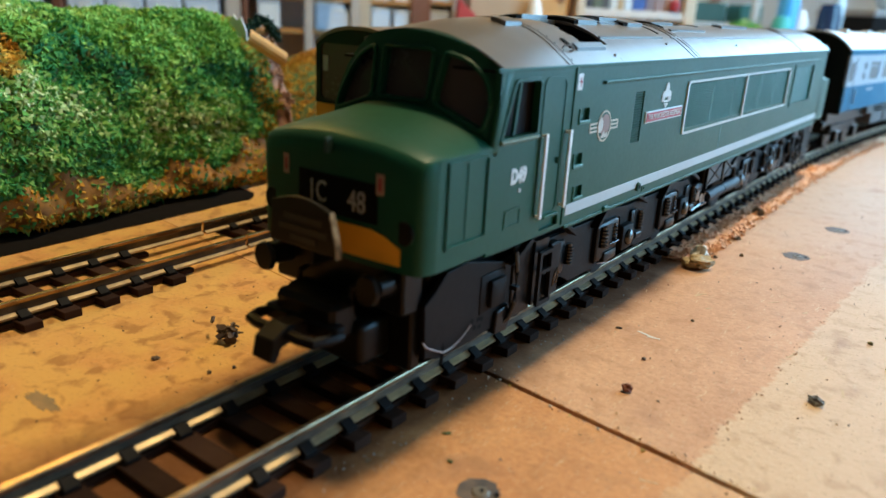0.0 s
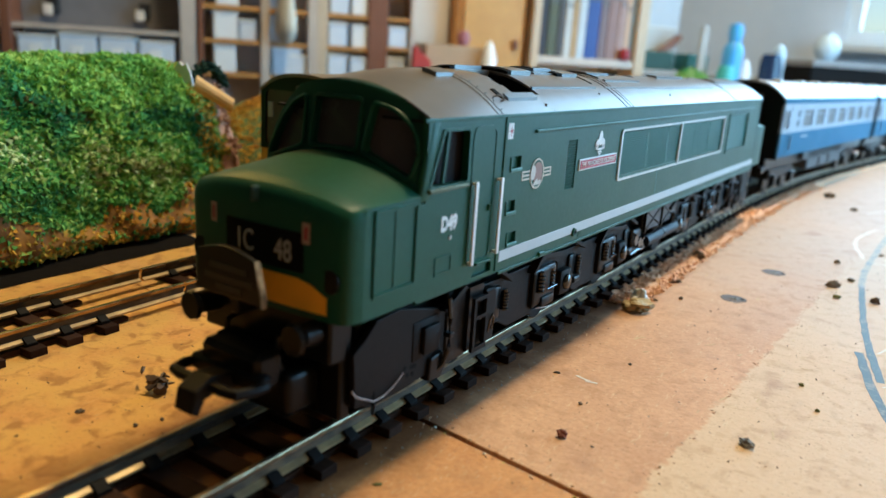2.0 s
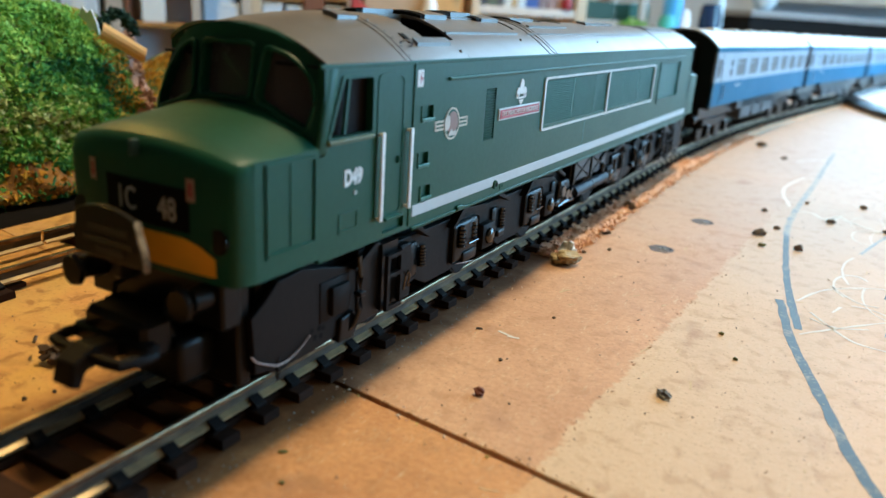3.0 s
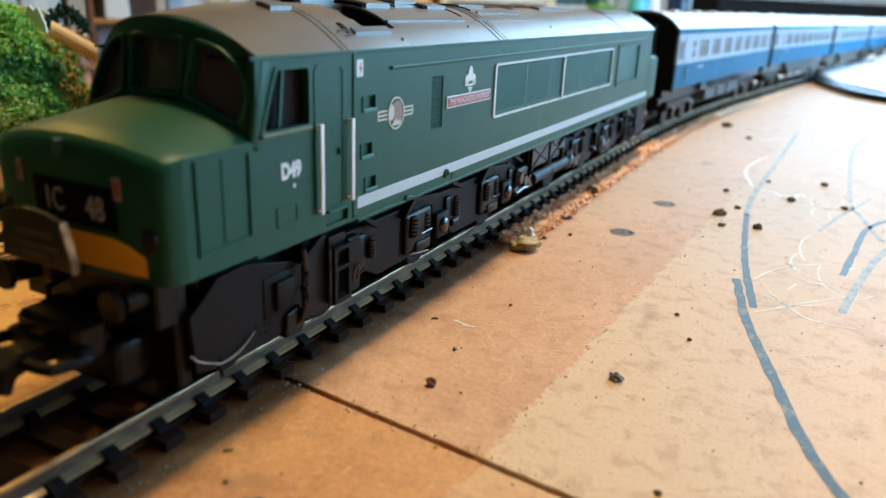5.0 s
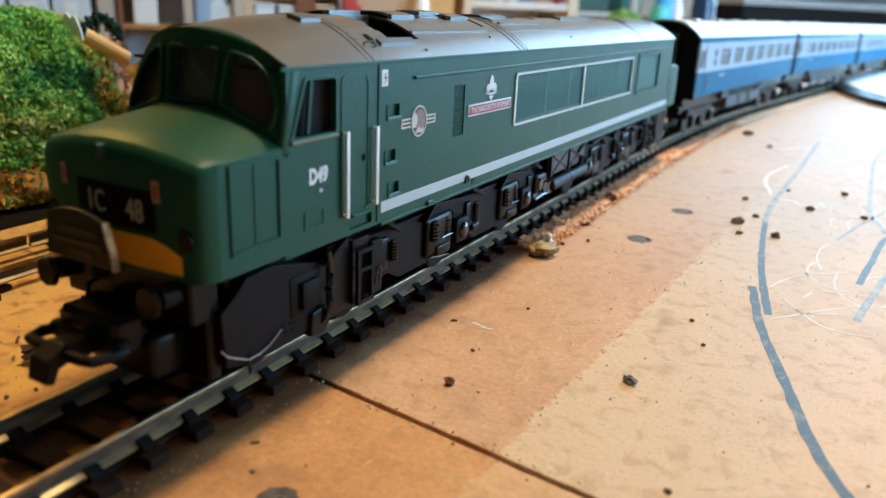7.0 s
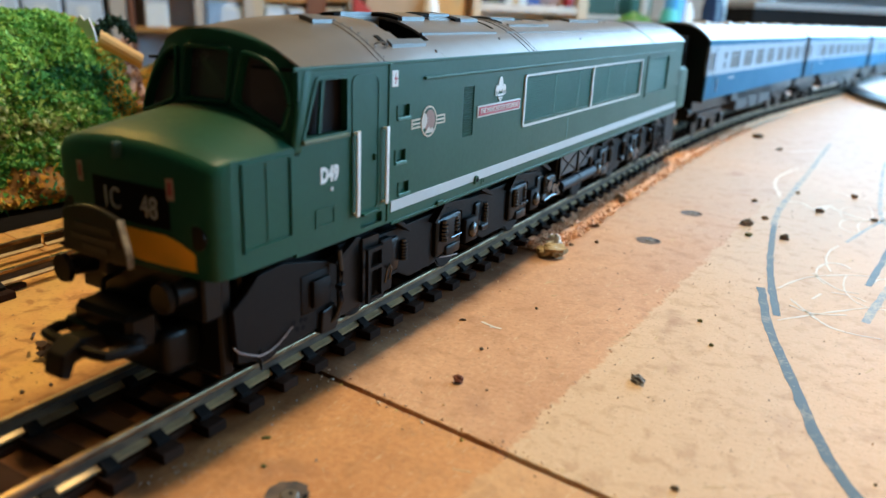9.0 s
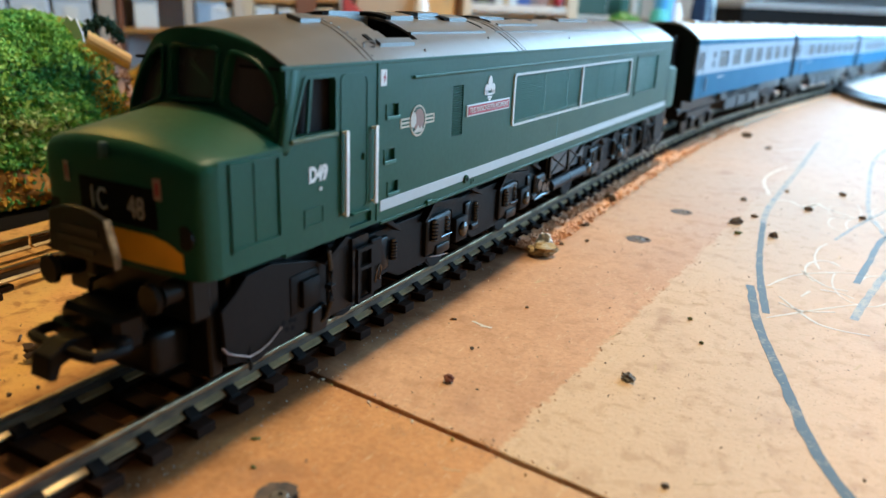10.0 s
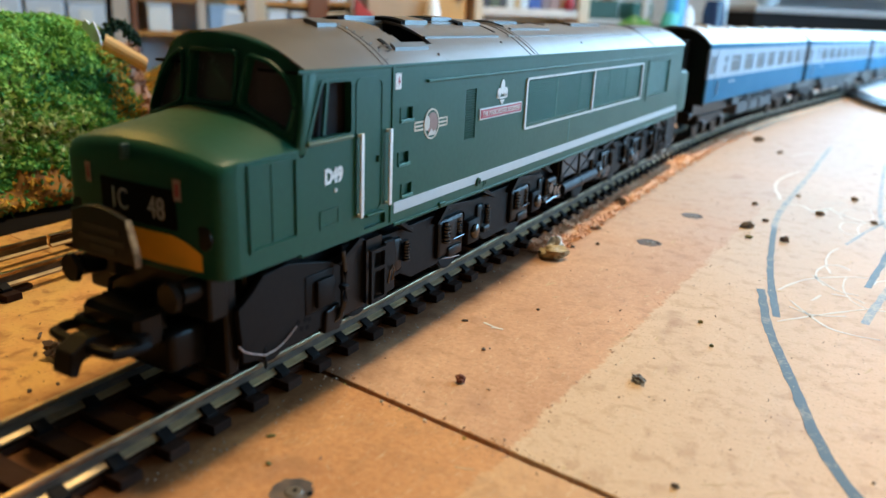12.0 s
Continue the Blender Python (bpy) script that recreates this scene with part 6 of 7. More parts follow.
for x, y, r in ((3.08, -0.84, 0.34), (3.9, 13.8, 0.42), (4.27, 17.85, 0.42)):
    s = thing("screw_spot", (x, y, 0), "dark filled screw hole in the board", "screw", "screws in the board")
    bm = bmesh.new()
    o = []
    for k in range(56):
        a = k * math.pi / 28
        q = 0.86 * r * (1 + 0.16 * noise.noise(Vector((math.cos(a) * 2, math.sin(a) * 2, x))) + 0.16 * noise.noise(Vector((math.cos(a) * 9, math.sin(a) * 9, x))))
        o.append((x + q * math.cos(a), y + q * math.sin(a)))
    part("filler", prism(o, "z", 0.0, 0.006), FILLER, s)
    part("screw_head", cyl((x + 0.04, y, 0.004), (x + 0.04, y, 0.022), 0.13, 0.11, 14), mat("dull_screw", (0.20, 0.16, 0.12), 0.45, metal=0.6), s, "dull worn screw head")
    for dx, dy in ((0.0, 0.03), (0.20, 0.09)):
        part("pit", cyl((x + 0.04 + dx, y + dy, 0.005), (x + 0.04 + dx, y + dy, 0.026), 0.036, seg=8), VOID, s)

# faint stain, pale fibre flecks and the crumbly edge of the scuffed zone
o = []
for k in range(64):
    a = k * math.pi / 32
    q = 1 + 0.4 * noise.noise(Vector((math.cos(a) * 2, math.sin(a) * 2, 3))) + 0.45 * noise.noise(Vector((math.cos(a) * 8, math.sin(a) * 8, 7)))
    o.append((-3.31 + 0.40 * q * math.cos(a), -3.44 + 0.13 * q * math.sin(a)))
solo("stain", prism(o, "z", 0.0, 0.004), mat("faint_stain", (0.13, 0.085, 0.055), 0.5, other=(0.30, 0.17, 0.07), grain=3), (-3.31, -3.44, 0), "faint dark stain on the board", "stain")
rng = random.Random(77)
fl = bmesh.new()
for _ in range(34):
    x, y = rng.uniform(1.6, 10.5), rng.uniform(-3.5, 16)
    a, ln = rng.uniform(0.2, 1.9), rng.uniform(0.10, 0.38)
    p = [(x + ln * (t - 0.5) * math.cos(a), y + ln * (t - 0.5) * math.sin(a) + 0.05 * rng.uniform(-1, 1)) for t in (0, 0.5, 1)]
    merge(fl, ribbon(p, rng.uniform(0.02, 0.05), 0.003, 0.9))
solo("fibre_flecks", fl, mat("fibre_fleck", (0.60, 0.39, 0.19), 0.6), (0, 0, 0), "pale straw-coloured fibres pressed into the board", "fibre", kind="stuff")
pts, sz = [], []
for _ in range(130):
    y = rng.uniform(1.0, 22)
    pts.append(Vector((4.97 + 0.055 * y + 0.22 * noise.noise(Vector((y * 0.9, 0, 0))) + rng.gauss(0, 0.09), y, 0.006))), sz.append(rng.uniform(0.010, 0.032))
for _ in range(80):
    x = rng.uniform(1.3, 10.5)
    pts.append(Vector((x, joint(x) + rng.choice((-1, 1)) * (0.10 + abs(rng.gauss(0, 0.05))), 0.008))), sz.append(rng.uniform(0.015, 0.04))
me = tufts(pts, None, sz, 15)
me.materials.append(mat("board_crumb", (0.60, 0.38, 0.24), 0.8, other=(0.46, 0.26, 0.15), grain=8))
tagged(new("board_crumbs", me), "reddish crumbs of board along the ragged edges", "crumb", kind="stuff")

pts = [Vector((rng.uniform(1.28, 1.8), rng.uniform(-2.5, 9), 0.012)) for _ in range(110)]
me = tufts(pts, None, [rng.uniform(0.008, 0.028) for _ in pts], 18)
me.materials.append(mat("white_dust", (0.42, 0.36, 0.31), 0.8))
tagged(new("dust", me), "white dust specks beside the sleepers", "dust", kind="stuff")
# ---------------------------------------------------------------- the room behind
WALL = mat("wall_paint", (0.32, 0.32, 0.32), 0.8, amount=0.12, grain=0.3, blotch=0.03)
CEIL = mat("ceiling_paint", (0.28, 0.265, 0.24), 0.85, amount=0.08, grain=0.3, blotch=0.03)
CARPET = mat("carpet", (0.09, 0.075, 0.065), 0.95, amount=0.4, grain=1.5, blotch=0.05, bump=0.4)
PALE_WALL = mat("pale_wall_paint", (0.74, 0.77, 0.82), 0.8, amount=0.12, grain=0.3, blotch=0.03)
# Unseen south and west walls: tones chosen to shape the bounce light.
DARK_WALL = mat("low_bounce_brown", (0.095, 0.058, 0.032), 0.85, amount=0.12, grain=0.3, blotch=0.03)
X0, X1, Y0, Y1, Z0, Z1 = -165, 70, -175, 200, -76, 165
solo("floor", box(X0, X1, Y0, Y1, Z0 - 4, Z0), CARPET, (0, 0, Z0), "dark brown carpeted floor", "floor", kind="structure")
solo("ceiling", box(X0 - 8, X1 + 8, Y0 - 8, Y1 + 8, Z1, Z1 + 6), CEIL, (0, 0, Z1), "plain beige ceiling", "ceiling", kind="structure")
solo("wall_south", box(X0 - 8, X1 + 8, Y0 - 8, Y0, Z0, Z1), mat("warm_bounce_tan", (0.17, 0.11, 0.065), 0.8, amount=0.12, grain=0.3, blotch=0.03), (0, Y0, Z0), "unseen tan wall, toned to bounce warm light", "wall", kind="structure")
solo("wall_west", box(X0 - 8, X0, Y0, Y1, Z0, Z1), DARK_WALL, (X0, 0, Z0), "unseen dark brown wall, toned to cut bounce light", "wall", kind="structure")
WIN_N = (-15.0, 68.0, 15.0, 139.0)
WIN_E = (47.0, 125.0, 0.0, 52.0)
solo("wall_north", holed([(X0 - 8, Z0), (X1 + 8, Z0), (X1 + 8, Z1), (X0 - 8, Z1)], [[(WIN_N[0], WIN_N[2]), (WIN_N[1], WIN_N[2]), (WIN_N[1], WIN_N[3]), (WIN_N[0], WIN_N[3])]], "y", Y1, Y1 + 8), PALE_WALL, (0, Y1, Z0), "painted wall with a wide window", "wall", kind="structure")
solo("wall_east", holed([(Y0, Z0), (Y1, Z0), (Y1, Z1), (Y0, Z1)], [[(WIN_E[0], WIN_E[2]), (WIN_E[1], WIN_E[2]), (WIN_E[1], WIN_E[3]), (WIN_E[0], WIN_E[3])]], "x", X1, X1 + 8), WALL, (X1, 0, Z0), "painted wall with a window", "wall", kind="structure")
UPVC = mat("window_white", (0.75, 0.75, 0.74), 0.4, amount=0.08)


def window_n():
    w = thing("window_1", ((WIN_N[0] + WIN_N[1]) / 2, Y1, WIN_N[2]), "wide white framed window full of daylight", "window", kind="structure")
    a, b, c, d = WIN_N
    part("window_frame", holed([(a, c), (b, c), (b, d), (a, d)], [[(a + 3, c + 3), (b - 3, c + 3), (b - 3, d - 3), (a + 3, d - 3)]], "y", Y1 + 1, Y1 + 5), UPVC, w)
    for k in (1, 2):
        x = a + (b - a) * k / 3
        part("mullion", box(x - 1.4, x + 1.4, Y1 + 1.2, Y1 + 4.8, c + 3, d - 3), UPVC, w)
    part("window_sill", box(a - 3, b + 3, Y1 - 9, Y1 + 1, c - 2.2, c, 0.3, 1), UPVC, w)


def window_e():
    w = thing("window_2", (X1, (WIN_E[0] + WIN_E[1]) / 2, WIN_E[2]), "white framed side window", "window", kind="structure")
    a, b, c, d = WIN_E
    part("window_frame", holed([(a, c), (b, c), (b, d), (a, d)], [[(a + 3, c + 3), (b - 3, c + 3), (b - 3, d - 3), (a + 3, d - 3)]], "x", X1 + 1, X1 + 5), UPVC, w)
    part("mullion", box(X1 + 1.2, X1 + 4.8, (a + b) / 2 - 1.4, (a + b) / 2 + 1.4, c + 3, d - 3), UPVC, w)


window_n()
window_e()
# ceiling lamp above the layout
lamp = thing("ceiling_lamp", (LAMP[0], LAMP[1], Z1 - 12), "round ceiling lamp with warm white shade", "lamp")
part("rose", cyl((LAMP[0], LAMP[1], Z1 - 3), (LAMP[0], LAMP[1], Z1), 9, seg=24), UPVC, lamp, smooth=True)
part("shade", cyl((LAMP[0], LAMP[1], LAMP[2] + 1), (LAMP[0], LAMP[1], Z1 - 3), LAMP[3] * 0.62, 10, 28, ends=False), UPVC, lamp, smooth=True)

fl = thing("floor_lamp", (READING[0], READING[1], Z0), "tall floor lamp with a warm open shade", "lamp")
part("base", cyl((READING[0], READING[1], Z0), (READING[0], READING[1], Z0 + 3), 14, 12, 24), BLACK, fl, smooth=True)
part("pole", cyl((READING[0], READING[1], Z0 + 3), (READING[0], READING[1], READING[2] + 12), 1.2, seg=10), BLACK, fl, smooth=True)
part("shade", cyl((READING[0] - 1, READING[1] + 1, READING[2] + 1.5), (READING[0] - 6, READING[1] + 4, READING[2] + 16), 21, 13, 24), UPVC, fl, smooth=True)

# shelf wall: on the layout's far side, placed square to the camera's view
EYE0 = Vector((7.8, -7.7, 0))
AZ = radians(48)
BACK = Vector((-math.sin(AZ), math.cos(AZ), 0))
ALONG = Vector((math.cos(AZ), math.sin(AZ), 0))


def at_wall(u, w, d=100.0):
    """A place u along the shelf wall, w high and d away from the camera's eye."""
    p = EYE0 + BACK * d + ALONG * u
    return (p.x, p.y, w)


def wbox(u0, u1, w0, w1, d0, d1, r=0.0, bm=None):
    """A box in the shelf wall's own directions."""
    one = box(u0, u1, d0, d1, w0, w1, r, 1)
    m = Matrix.Translation(EYE0) @ Matrix(((ALONG.x, BACK.x, 0, 0), (ALONG.y, BACK.y, 0, 0), (0, 0, 1, 0), (0, 0, 0, 1)))
    bmesh.ops.transform(one, matrix=m, verts=one.verts)
    return merge(bm, one) if bm else one


WOOD_GREY = mat("pale_shelf_wood", (0.58, 0.49, 0.42), 0.6, amount=0.3, grain=0.8, blotch=0.15)
WOOD_ORANGE = mat("orange_pine", (0.55, 0.28, 0.085), 0.5, other=(0.42, 0.19, 0.05), grain=0.8, blotch=0.12)
WOOD_RED = mat("red_brown_wood", (0.22, 0.085, 0.045), 0.5, amount=0.3, grain=0.8)
WOOD_CREAM = mat("cream_wood", (0.62, 0.49, 0.35), 0.6, amount=0.2, grain=0.8)
BACKING = mat("shelf_backing", (0.60, 0.63, 0.67), 0.8, amount=0.2, grain=0.8)
TUB = mat("clear_plastic_tub", (0.72, 0.79, 0.90), 0.25, amount=0.2, grain=0.6)
TUB_WHITE = mat("white_plastic", (0.86, 0.87, 0.88), 0.35, amount=0.1)


def shelf_unit(label, u0, u1, w0, w1, posts, shelves, depth, post_m, shelf_m, d=100.0):
    p = at_wall((u0 + u1) / 2, 0, d)
    s = thing("shelf_unit", p, label, "shelf")
    part("back_panel", wbox(u0, u1, w0, w1, d + depth - 0.6, d + depth), BACKING, s)
    for a, b, m in posts:
        part("upright", wbox(a, b, w0, w1, d, d + depth - 0.6, 0.08), m or post_m, s)
    for a, b, z, t in shelves:
        part("shelf", wbox(a, b, z - t, z, d + 0.25, d + depth - 0.6, 0.05), shelf_m, s)
    return s


tub_shelf = shelf_unit("grey-brown open shelf unit holding plastic tubs", -62, -6.4, Z0, 40,
           [(-62, -61, None), (-45, -43.8, None), (-28.4, -27.2, WOOD_RED), (-8.4, -6.6, None)],
           [(-62, -8.4, 6.9, 0.55), (-62, -8.4, 0.8, 0.8), (-62, -8.4, 22, 0.7), (-62, -8.4, -6.5, 0.7), (-62, -8.4, -30, 0.7)], 6, WOOD_GREY, WOOD_GREY)
shelf_unit("pine pigeonhole unit with small plastic tubs", -6.0, 21.2, Z0, 42,
           [(-6.3, -5.7, WOOD_RED), (1.3, 2.4, None), (7.2, 8.4, None), (8.4, 9.7, WOOD_CREAM), (15.0, 17.6, WOOD_RED), (20.6, 21.2, None)],
           [(-6, 15, z, 0.55) for z in (-7.5, -2.6, 2.4, 6.5, 10.6, 14.7, 18.8, 22.9)] + [(17.6, 20.6, z, 0.5) for z in (2.6, 6.8, 10.6, 14.7)], 5, WOOD_GREY, WOOD_ORANGE)


# Dark board added: stands for the dim inside of the upper compartment.
part("inner_board", wbox(-27.1, -8.5, 6.95, 21.2, 104.6, 105.3), mat("dim_interior_grey", (0.175, 0.17, 0.185), 0.6, amount=0.3, grain=0.6), tub_shelf, "dark grey board added to dim the upper compartment")
for u_ in (-23.8, -13.3):
    spot = part("spot_lamp", wbox(u_ - 0.2, u_ + 1.1, 8.2, 10.2, 103.2, 104.6, 0.15), mat("lamp_black", (0.012, 0.011, 0.011), 0.5), tub_shelf, "small black spot lamp")
    part("lens", wbox(u_ - 0.6, u_ + 0.5, 8.0, 9.3, 102.9, 103.2, 0.12), mat("lamp_lens", (0.78, 0.72, 0.66), 0.3), spot, "pale lamp glass")


def tub(u0, u1, w0, w1, d, m, label, name="plastic_tub"):
    t = thing(name, at_wall((u0 + u1) / 2, w0, d), label, "tub", "tubs on the shelves")
    dep = min(3.5, (u1 - u0) * 1.2)
    part("tub", wbox(u0, u1, w0, w1 - 0.3, d, d + dep, 0.15), m, t)
    part("lid", wbox(u0 - 0.12, u1 + 0.12, w1 - 0.3, w1, d - 0.12, d + dep + 0.12, 0.08), TUB_WHITE, t)


rng = random.Random(4)
for a0, a1 in ((-60.6, -45.4), (-43.4, -28.8), (-26.8, -8.8)):
    n = int((a1 - a0) / 4.45)
    for k in range(n):
        u = a0 + (a1 - a0) * k / n
        tub(u, u + 4.1, -6.5, rng.uniform(-1.6, -0.6), 100.4, TUB, "clear bluish plastic tub on the lower shelf")
        tub(u, u + 4.1, 0.8, rng.uniform(5.6, 6.1), 100.4, TUB, "clear bluish plastic tub with a white label")
        solo("tub_label", wbox(u + 1.3, u + 2.7, 1.6, 4.6, 100.33, 100.39), TUB_WHITE, at_wall(u + 2, 1.6, 100.3), "white paper label on a plastic tub", "label")
for u, z, wd, h in ((-4.3, 6.5, 2.4, 3.0), (-4.3, 2.4, 2.2, 3.1), (2.9, 2.4, 3.1, 3.2), (10.1, 6.5, 1.9, 2.7), (13.1, 6.5, 1.6, 2.6), (10.1, 2.4, 1.9, 2.8), (13.0, 2.4, 1.7, 2.6), (-4.0, 10.6, 2.3, 2.8), (10.2, 10.6, 1.9, 2.6), (13.0, 10.6, 1.6, 2.4), (-1.2, 6.5, 1.6, 2.2), (17.9, 2.6, 2.0, 2.6), (18.0, 6.8, 2.0, 2.4), (5.3, 2.4, 1.5, 2.4)):
    tub(u - 0.2, u + wd + 0.3, z, z + h + 0.3, 100.5, rng.choice((TUB, TUB_WHITE, TUB)), "small clear plastic tub in a pigeonhole")
# pale bag hanging in front of the pigeonholes
bm = bmesh.new()
bmesh.ops.create_icosphere(bm, subdivisions=3, radius=1)
for v in bm.verts:
    k = (v.co.z + 1) / 2
    v.co = Vector((v.co.x * (2.3 - 1.5 * k), v.co.y * (1.3 - 0.8 * k), v.co.z * 3.6))
    v.co += v.co.normalized() * 0.25 * noise.noise(v.co * 0.9)
bmesh.ops.translate(bm, verts=bm.verts, vec=at_wall(4.4, 10.0, 98.6))
solo("plastic_bag", bm, mat("pale_bag", (0.66, 0.64, 0.55), 0.45, amount=0.2, grain=0.8, bump=0.5), at_wall(4.4, 6.4, 98.6), "pale plastic bag hanging in front of the pigeonholes", "bag", smooth=True)

# things between the shelves and the window
solo("leaning_board", wbox(21.4, 28.0, 7.6, 40, 108, 109, 0.2), mat("cream_panel", (0.66, 0.60, 0.54), 0.6, amount=0.1, grain=0.5), at_wall(24.7, 7.6, 108), "tall cream panel leaning behind the boxes", "panel")
solo("cardboard_box", wbox(22.6, 31.0, 0, 7.6, 99, 106, 0.15), mat("cardboard", (0.46, 0.33, 0.22), 0.8, amount=0.2, grain=0.6), at_wall(26.8, 0, 99), "plain brown cardboard box", "box")
bm = bmesh.new()
o = [(20.6, 0), (23.4, 0), (23.0, 5.4), (20.9, 7.2), (20.6, 7.2)]
one = prism(o, "y", 97.2, 98.6, 0.1)
m = Matrix.Translation(EYE0) @ Matrix(((ALONG.x, BACK.x, 0, 0), (ALONG.y, BACK.y, 0, 0), (0, 0, 1, 0), (0, 0, 0, 1)))
bmesh.ops.transform(one, matrix=m, verts=one.verts)
solo("red_wedge", one, mat("red_plastic", (0.48, 0.05, 0.045), 0.45), at_wall(22, 0, 98), "red wedge-shaped plastic block", "block")


def lathe(name, u, d, w0, prof, material, label, category):
    """A turned thing: prof lists (radius, height)."""
    seg = 20
    cx, cy, _ = at_wall(u, 0, d)
    rows = [[(cx + r * math.cos(2 * math.pi * k / seg), cy + r * math.sin(2 * math.pi * k / seg), w0 + h) for k in range(seg + 1)] for r, h in prof]
    bm = sheet(rows)
    bmesh.ops.remove_doubles(bm, verts=bm.verts, dist=1e-4)
    return solo(name, bm, material, (cx, cy, w0), label, category, smooth=True)


lathe("white_cone", 31.2, 98, 0, [(0.01, 0), (1.25, 0), (1.2, 3.0), (0.95, 6.2), (0.5, 8.0), (0.01, 8.6)], TUB_WHITE, "white pointed nozzle bottle", "bottle")
lathe("pink_pot", 28.0, 100, 7.6, [(0.01, 0), (0.7, 0.15), (0.95, 1.0), (0.7, 1.9), (0.01, 2.1)], mat("dusky_pink", (0.42, 0.16, 0.18), 0.5), "dusky pink round pot on the box", "pot")
d = thing("wooden_cupboard", at_wall(33, 0, 104), "orange pine cupboard with a plain door", "cupboard")
part("carcass", wbox(28.2, 38.4, 0, 42, 104.6, 118, 0.2), WOOD_ORANGE, d)
part("door", wbox(29.0, 37.8, 1.0, 41, 104.0, 104.6, 0.15), mat("honey_pine", (0.62, 0.34, 0.10), 0.45, other=(0.52, 0.26, 0.07), grain=0.5, blotch=0.1), d, "honey-coloured pine door")
part("knob", wbox(36.4, 37.2, 7.6, 9.0, 103.4, 104.0, 0.2), WOOD_RED, d)
# bookcase with a white frame
b = thing("bookcase", at_wall(46, 0, 104), "white framed bookcase with books", "bookcase")
for a0, a1 in ((39.0, 40.2), (55.5, 57.2)):
    part("upright", wbox(a0, a1, 0, 40, 103, 112, 0.1), WOOD_CREAM, b)
for z in (7.1, 22.0):
    part("shelf", wbox(40.2, 55.5, z - 1.1, z, 103.2, 112, 0.1), mat("white_shelf", (0.66, 0.60, 0.55), 0.6), b)
part("back_panel", wbox(40.2, 55.5, 0, 40, 112, 112.6), BACKING, b)
rng = random.Random(9)
u = 40.4
for w, hgt, c in ((1.3, 11.5, (0.030, 0.022, 0.026)), (1.5, 10.2, (0.10, 0.105, 0.05)), (1.1, 10.8, (0.075, 0.06, 0.055)), (1.2, 9.6, (0.60, 0.60, 0.58)), (0.9, 11.0, (0.50, 0.32, 0.14)), (1.3, 11.6, (0.58, 0.64, 0.70)), (2.1, 11.2, (0.035, 0.075, 0.30)), (1.3, 10.4, (0.21, 0.14, 0.14)), (1.7, 11.8, (0.30, 0.17, 0.14)), (1.2, 10.6, (0.42, 0.27, 0.23)), (0.9, 9.8, (0.66, 0.47, 0.34)), (0.7, 11.0, (0.20, 0.30, 0.42))):
    bk = thing("book", at_wall(u + w / 2, 7.1, 104), "upright book with a plain coloured spine", "book", "books in the bookcase")
    part("cover", wbox(u, u + w - 0.06, 7.1, 7.1 + hgt, 104, 110, 0.10), mat("book_cover", c, 0.5, amount=0.3, grain=0.5), bk)
    part("spine_band", wbox(u + 0.06, u + w - 0.12, 7.1 + hgt * 0.72, 7.1 + hgt * 0.80, 103.95, 104.0), mat("spine_band", [0.5 * v + 0.06 for v in c], 0.5), bk)
    u += w
lathe("red_ball", 54.0, 103.4, 7.1, [(0.01, 0), (0.6, 0.1), (0.85, 0.8), (0.6, 1.6), (0.01, 1.8)], RED, "small red ball on the shelf edge", "ball")
# long grey unit under the window with bottles and small plants
ledge = thing("side_cabinet", at_wall(75, 0, 108), "low dark side cabinet with a pale top under the window", "cabinet")
part("carcass", wbox(54.6, 84, 0, 5.4, 108, 126, 0.2), mat("grey_cabinet", (0.20, 0.18, 0.165), 0.6), ledge)
part("top", wbox(54.2, 84.4, 5.4, 6.1, 107.4, 126, 0.1), mat("pale_top", (0.46, 0.42, 0.38), 0.5), ledge)
solo("green_box", wbox(58.0, 66.0, 6.1, 9.0, 109.5, 112, 0.2), mat("dark_green_box", (0.02, 0.06, 0.04), 0.6), at_wall(62, 6.1, 110), "dark green storage box on the cabinet", "box")
solo("green_box", wbox(69.9, 74.0, 6.1, 9.0, 112, 118, 0.2), mat("bottle_green", (0.015, 0.10, 0.075), 0.5), at_wall(72, 6.1, 112), "bottle-green plastic box on the cabinet", "box")
solo("storage_box", wbox(57.6, 68.2, 6.1, 13.0, 113, 119, 0.25), mat("pale_box", (0.52, 0.50, 0.48), 0.6, amount=0.2, grain=0.6), at_wall(63, 6.1, 113), "pale grey storage box on the cabinet", "box")
bm = prism([(63.4, 9.0), (65.4, 10.4), (67.0, 11.8), (67.4, 11.4), (66.2, 9.8), (64.8, 9.0)], "y", 110, 111.6, 0.1)
bmesh.ops.transform(bm, matrix=m, verts=bm.verts)
solo("brown_wedge", bm, WOOD_RED, at_wall(65, 9.0, 111), "brown wooden offcut on the green box", "offcut")
for u0, u1, z in ((68.6, 69.8, 13.2),):
    solo("window_post", wbox(u0, u1, 0, z, 106.4, 107.2, 0.1), mat("pale_post", (0.58, 0.55, 0.52), 0.6), at_wall(u0, 0, 106.4), "pale upright post beside the cabinet", "post")
lathe("blue_bottle", 72.8, 104, 0, [(0.01, 0), (1.5, 0.0), (1.55, 9.4), (1.35, 10.4), (0.9, 11.0), (1.0, 11.4), (1.15, 12.6), (0.9, 13.6), (0.01, 13.9)], mat("blue_plastic", (0.10, 0.42, 0.85), 0.3), "bright blue plastic spray bottle", "bottle")
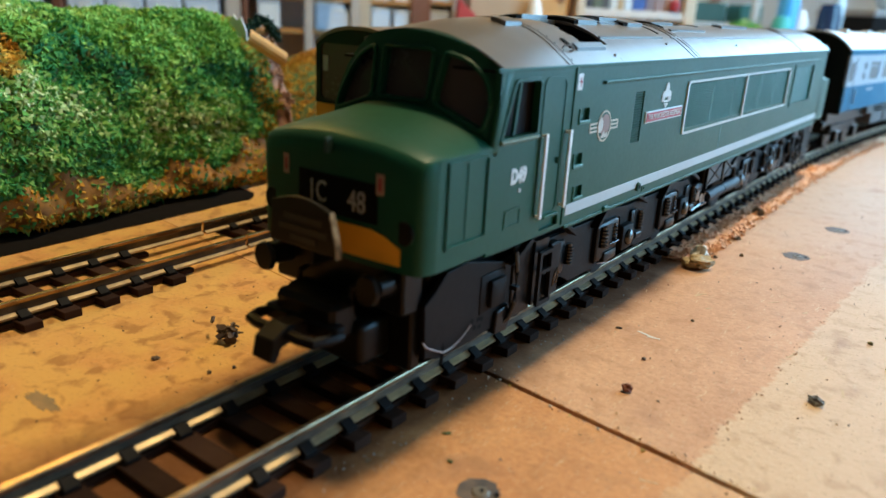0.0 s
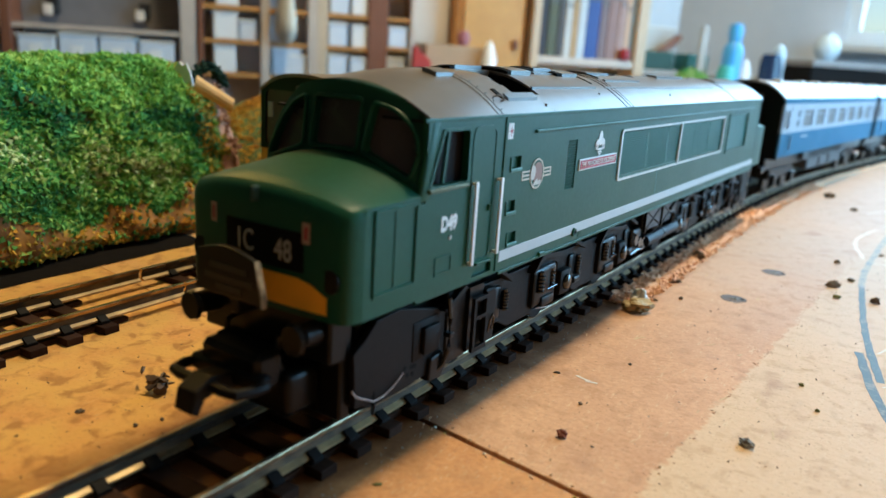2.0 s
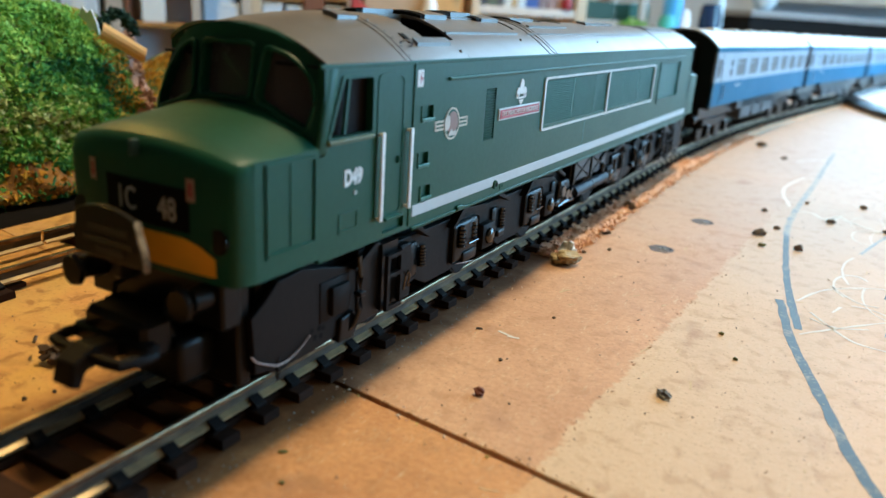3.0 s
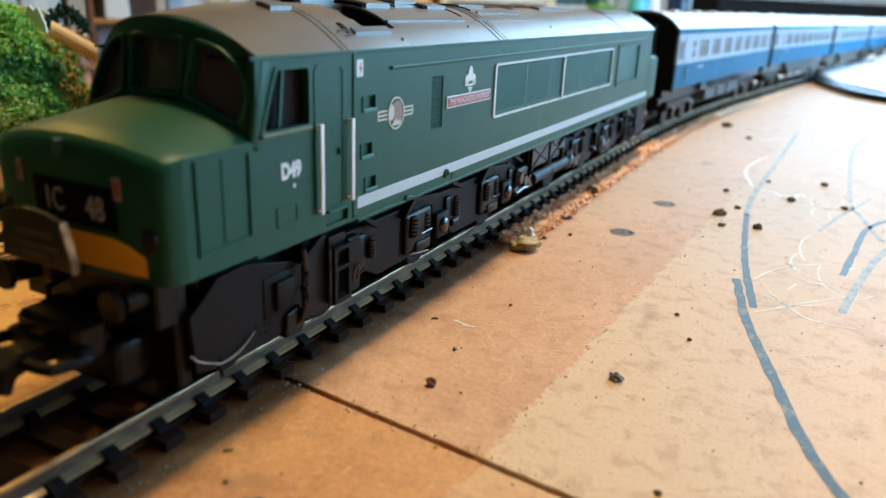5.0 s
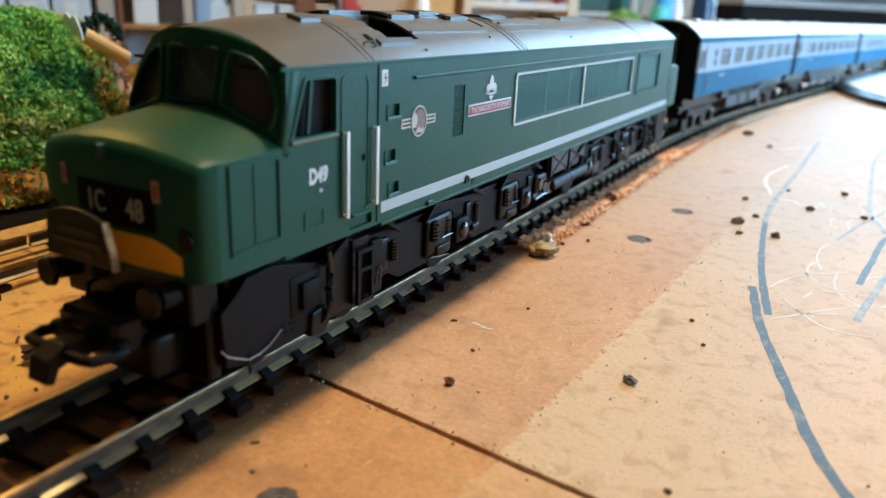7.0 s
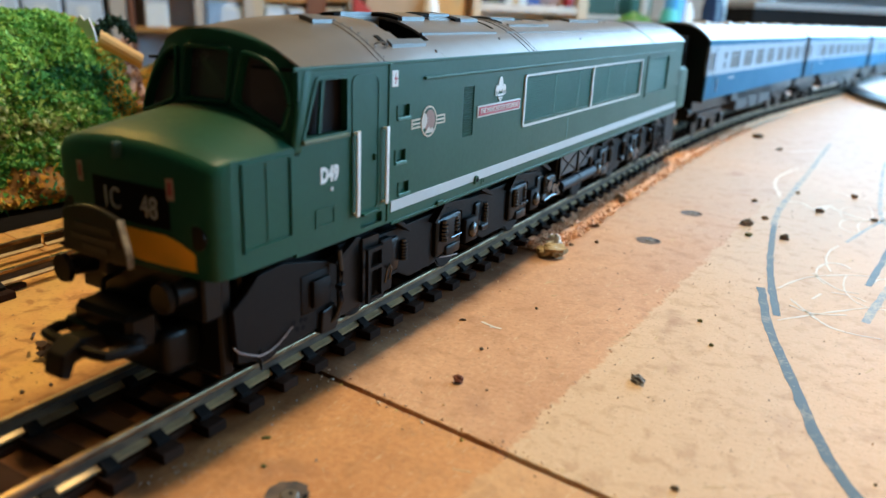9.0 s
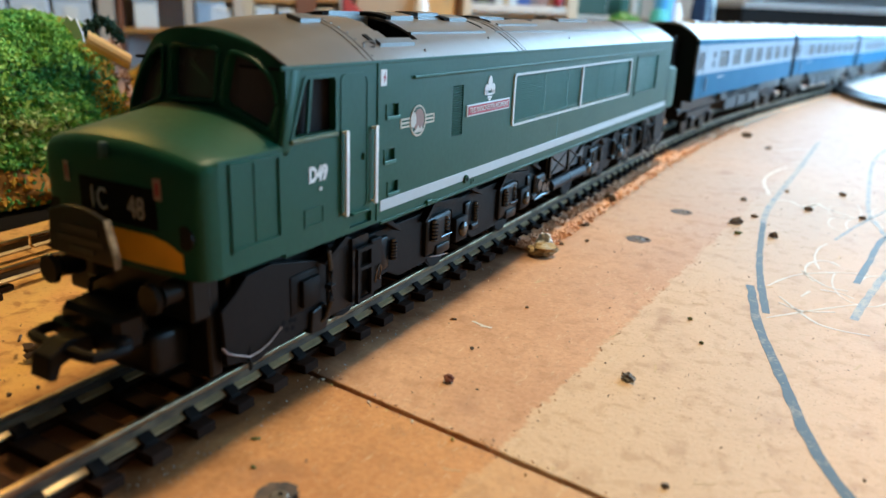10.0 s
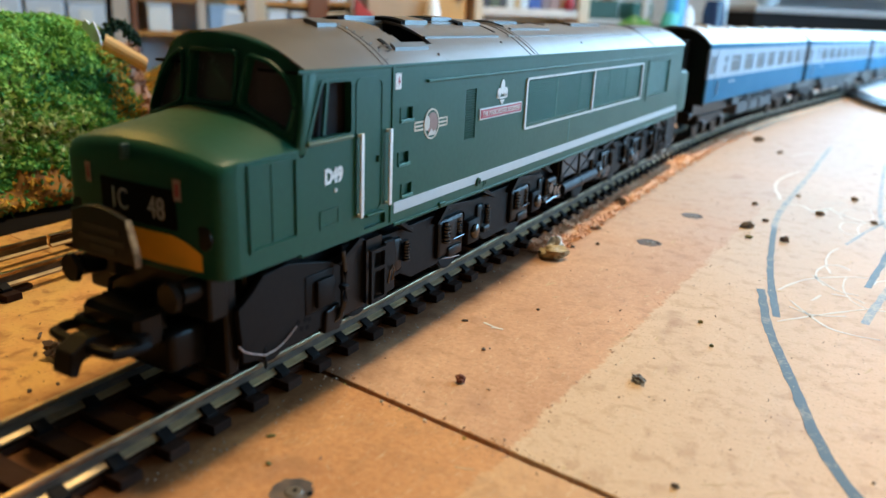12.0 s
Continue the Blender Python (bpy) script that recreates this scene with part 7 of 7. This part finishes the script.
lathe("teal_pot", 70.6, 102, 0, [(0.01, 0), (1.3, 0), (1.3, 6.4), (1.0, 7.4), (0.01, 7.5)], mat("teal_plastic", (0.10, 0.50, 0.48), 0.4), "pale teal plastic pot", "pot")
lathe("white_bottle", 74.6, 103, 0, [(0.01, 0), (0.9, 0), (0.9, 7.0), (0.4, 8.4), (0.01, 8.6)], TUB_WHITE, "small white plastic bottle", "bottle")
lathe("dark_jar", 80.0, 104, 0, [(0.01, 0), (1.7, 0), (1.75, 7.8), (1.4, 9.6), (0.01, 9.7)], mat("dark_blue_glass", (0.02, 0.035, 0.08), 0.2), "dark blue glass jar", "jar")
lathe("white_jar", 82.0, 105, 0, [(0.01, 0), (1.0, 0), (1.0, 9.6), (0.8, 10.8), (0.3, 11.2), (0.01, 11.25)], mat("pale_blue_cap", (0.62, 0.74, 0.82), 0.25), "slim pale blue jar with a domed lid", "jar")
lathe("glass_vase", 96.8, 112, 9.4, [(0.01, 0), (0.9, 0), (1.5, 0.5), (2.1, 1.6), (2.15, 2.6), (1.6, 3.7), (0.8, 4.3), (0.75, 4.6), (0.01, 4.65)], mat("pale_glass", (0.66, 0.76, 0.82), 0.12, spec=0.8), "round pale bluish glass vase below the window", "vase")
dk = thing("dark_shelf", at_wall(100, 0, 116), "long black shelf board below the window", "shelf")
part("top", wbox(92.6, 150, 8.4, 9.4, 109.6, 124, 0.1), mat("grey_shelf_top", (0.34, 0.33, 0.33), 0.5), dk, "grey top of the shelf")
part("board", wbox(92.8, 150, 5.6, 8.4, 110, 124, 0.2), mat("black_shelf", (0.012, 0.011, 0.011), 0.6, spec=0.1), dk)
for u0 in (94, 120, 146):
    part("leg", wbox(u0, u0 + 3, 0, 5.6, 111, 122), mat("black_leg", (0.02, 0.018, 0.018), 0.6), dk)
# roller blind, grey, hanging beside the window
solo("curtain", wbox(70, 90.5, 9.5, 165, 150, 150.6, 0.1), mat("grey_blind", (0.62, 0.66, 0.72), 0.8, amount=0.15, grain=0.3), at_wall(80, 9.5, 150), "grey curtain hanging beside the window", "curtain")
# moss tuft on the layout beyond the engine
rng = random.Random(31)
hx, hy, _ = at_wall(61.0, 0, 96)
pts = []
for _ in range(1400):
    a, r = rng.uniform(0, 6.283), rng.random() ** 0.5
    pts.append(Vector((hx + ALONG.x * r * 6.2 * math.cos(a), hy + ALONG.y * r * 6.2 * math.cos(a) + r * 2 * math.sin(a), (1 - r * r) * rng.uniform(0.85, 1.0) * 6.6)))
me = tufts(pts, None, [rng.uniform(0.25, 0.6) for _ in pts], 14)
me.materials.append(FLOCK)
tagged(new("moss_tuft", me), "bright green moss mound beyond the engine", "moss", kind="stuff")
# by the far curve: white sheet for bright opening, black strip for its shade
solo("white_card", prism([(7.0, 78), (9.0, 68.5), (13.2, 60.5), (24, 56), (40, 60), (40, 110), (18, 118), (9, 98)], "z", 0.5, 0.62), mat("white_card", (0.85, 0.86, 0.86), 0.35, amount=0.05), (20, 80, 0.5), "large white sheet for the bright surface beyond the board's opening", "card")
solo("black_strip", ribbon([(6.6, 77), (8.5, 67.4), (12.6, 59.4), (24, 54.6), (40, 58.5)], 1.3, 0.55, 0.05), BLACK, (14, 60, 0), "black strip for the shaded edge of the board's opening", "strip")
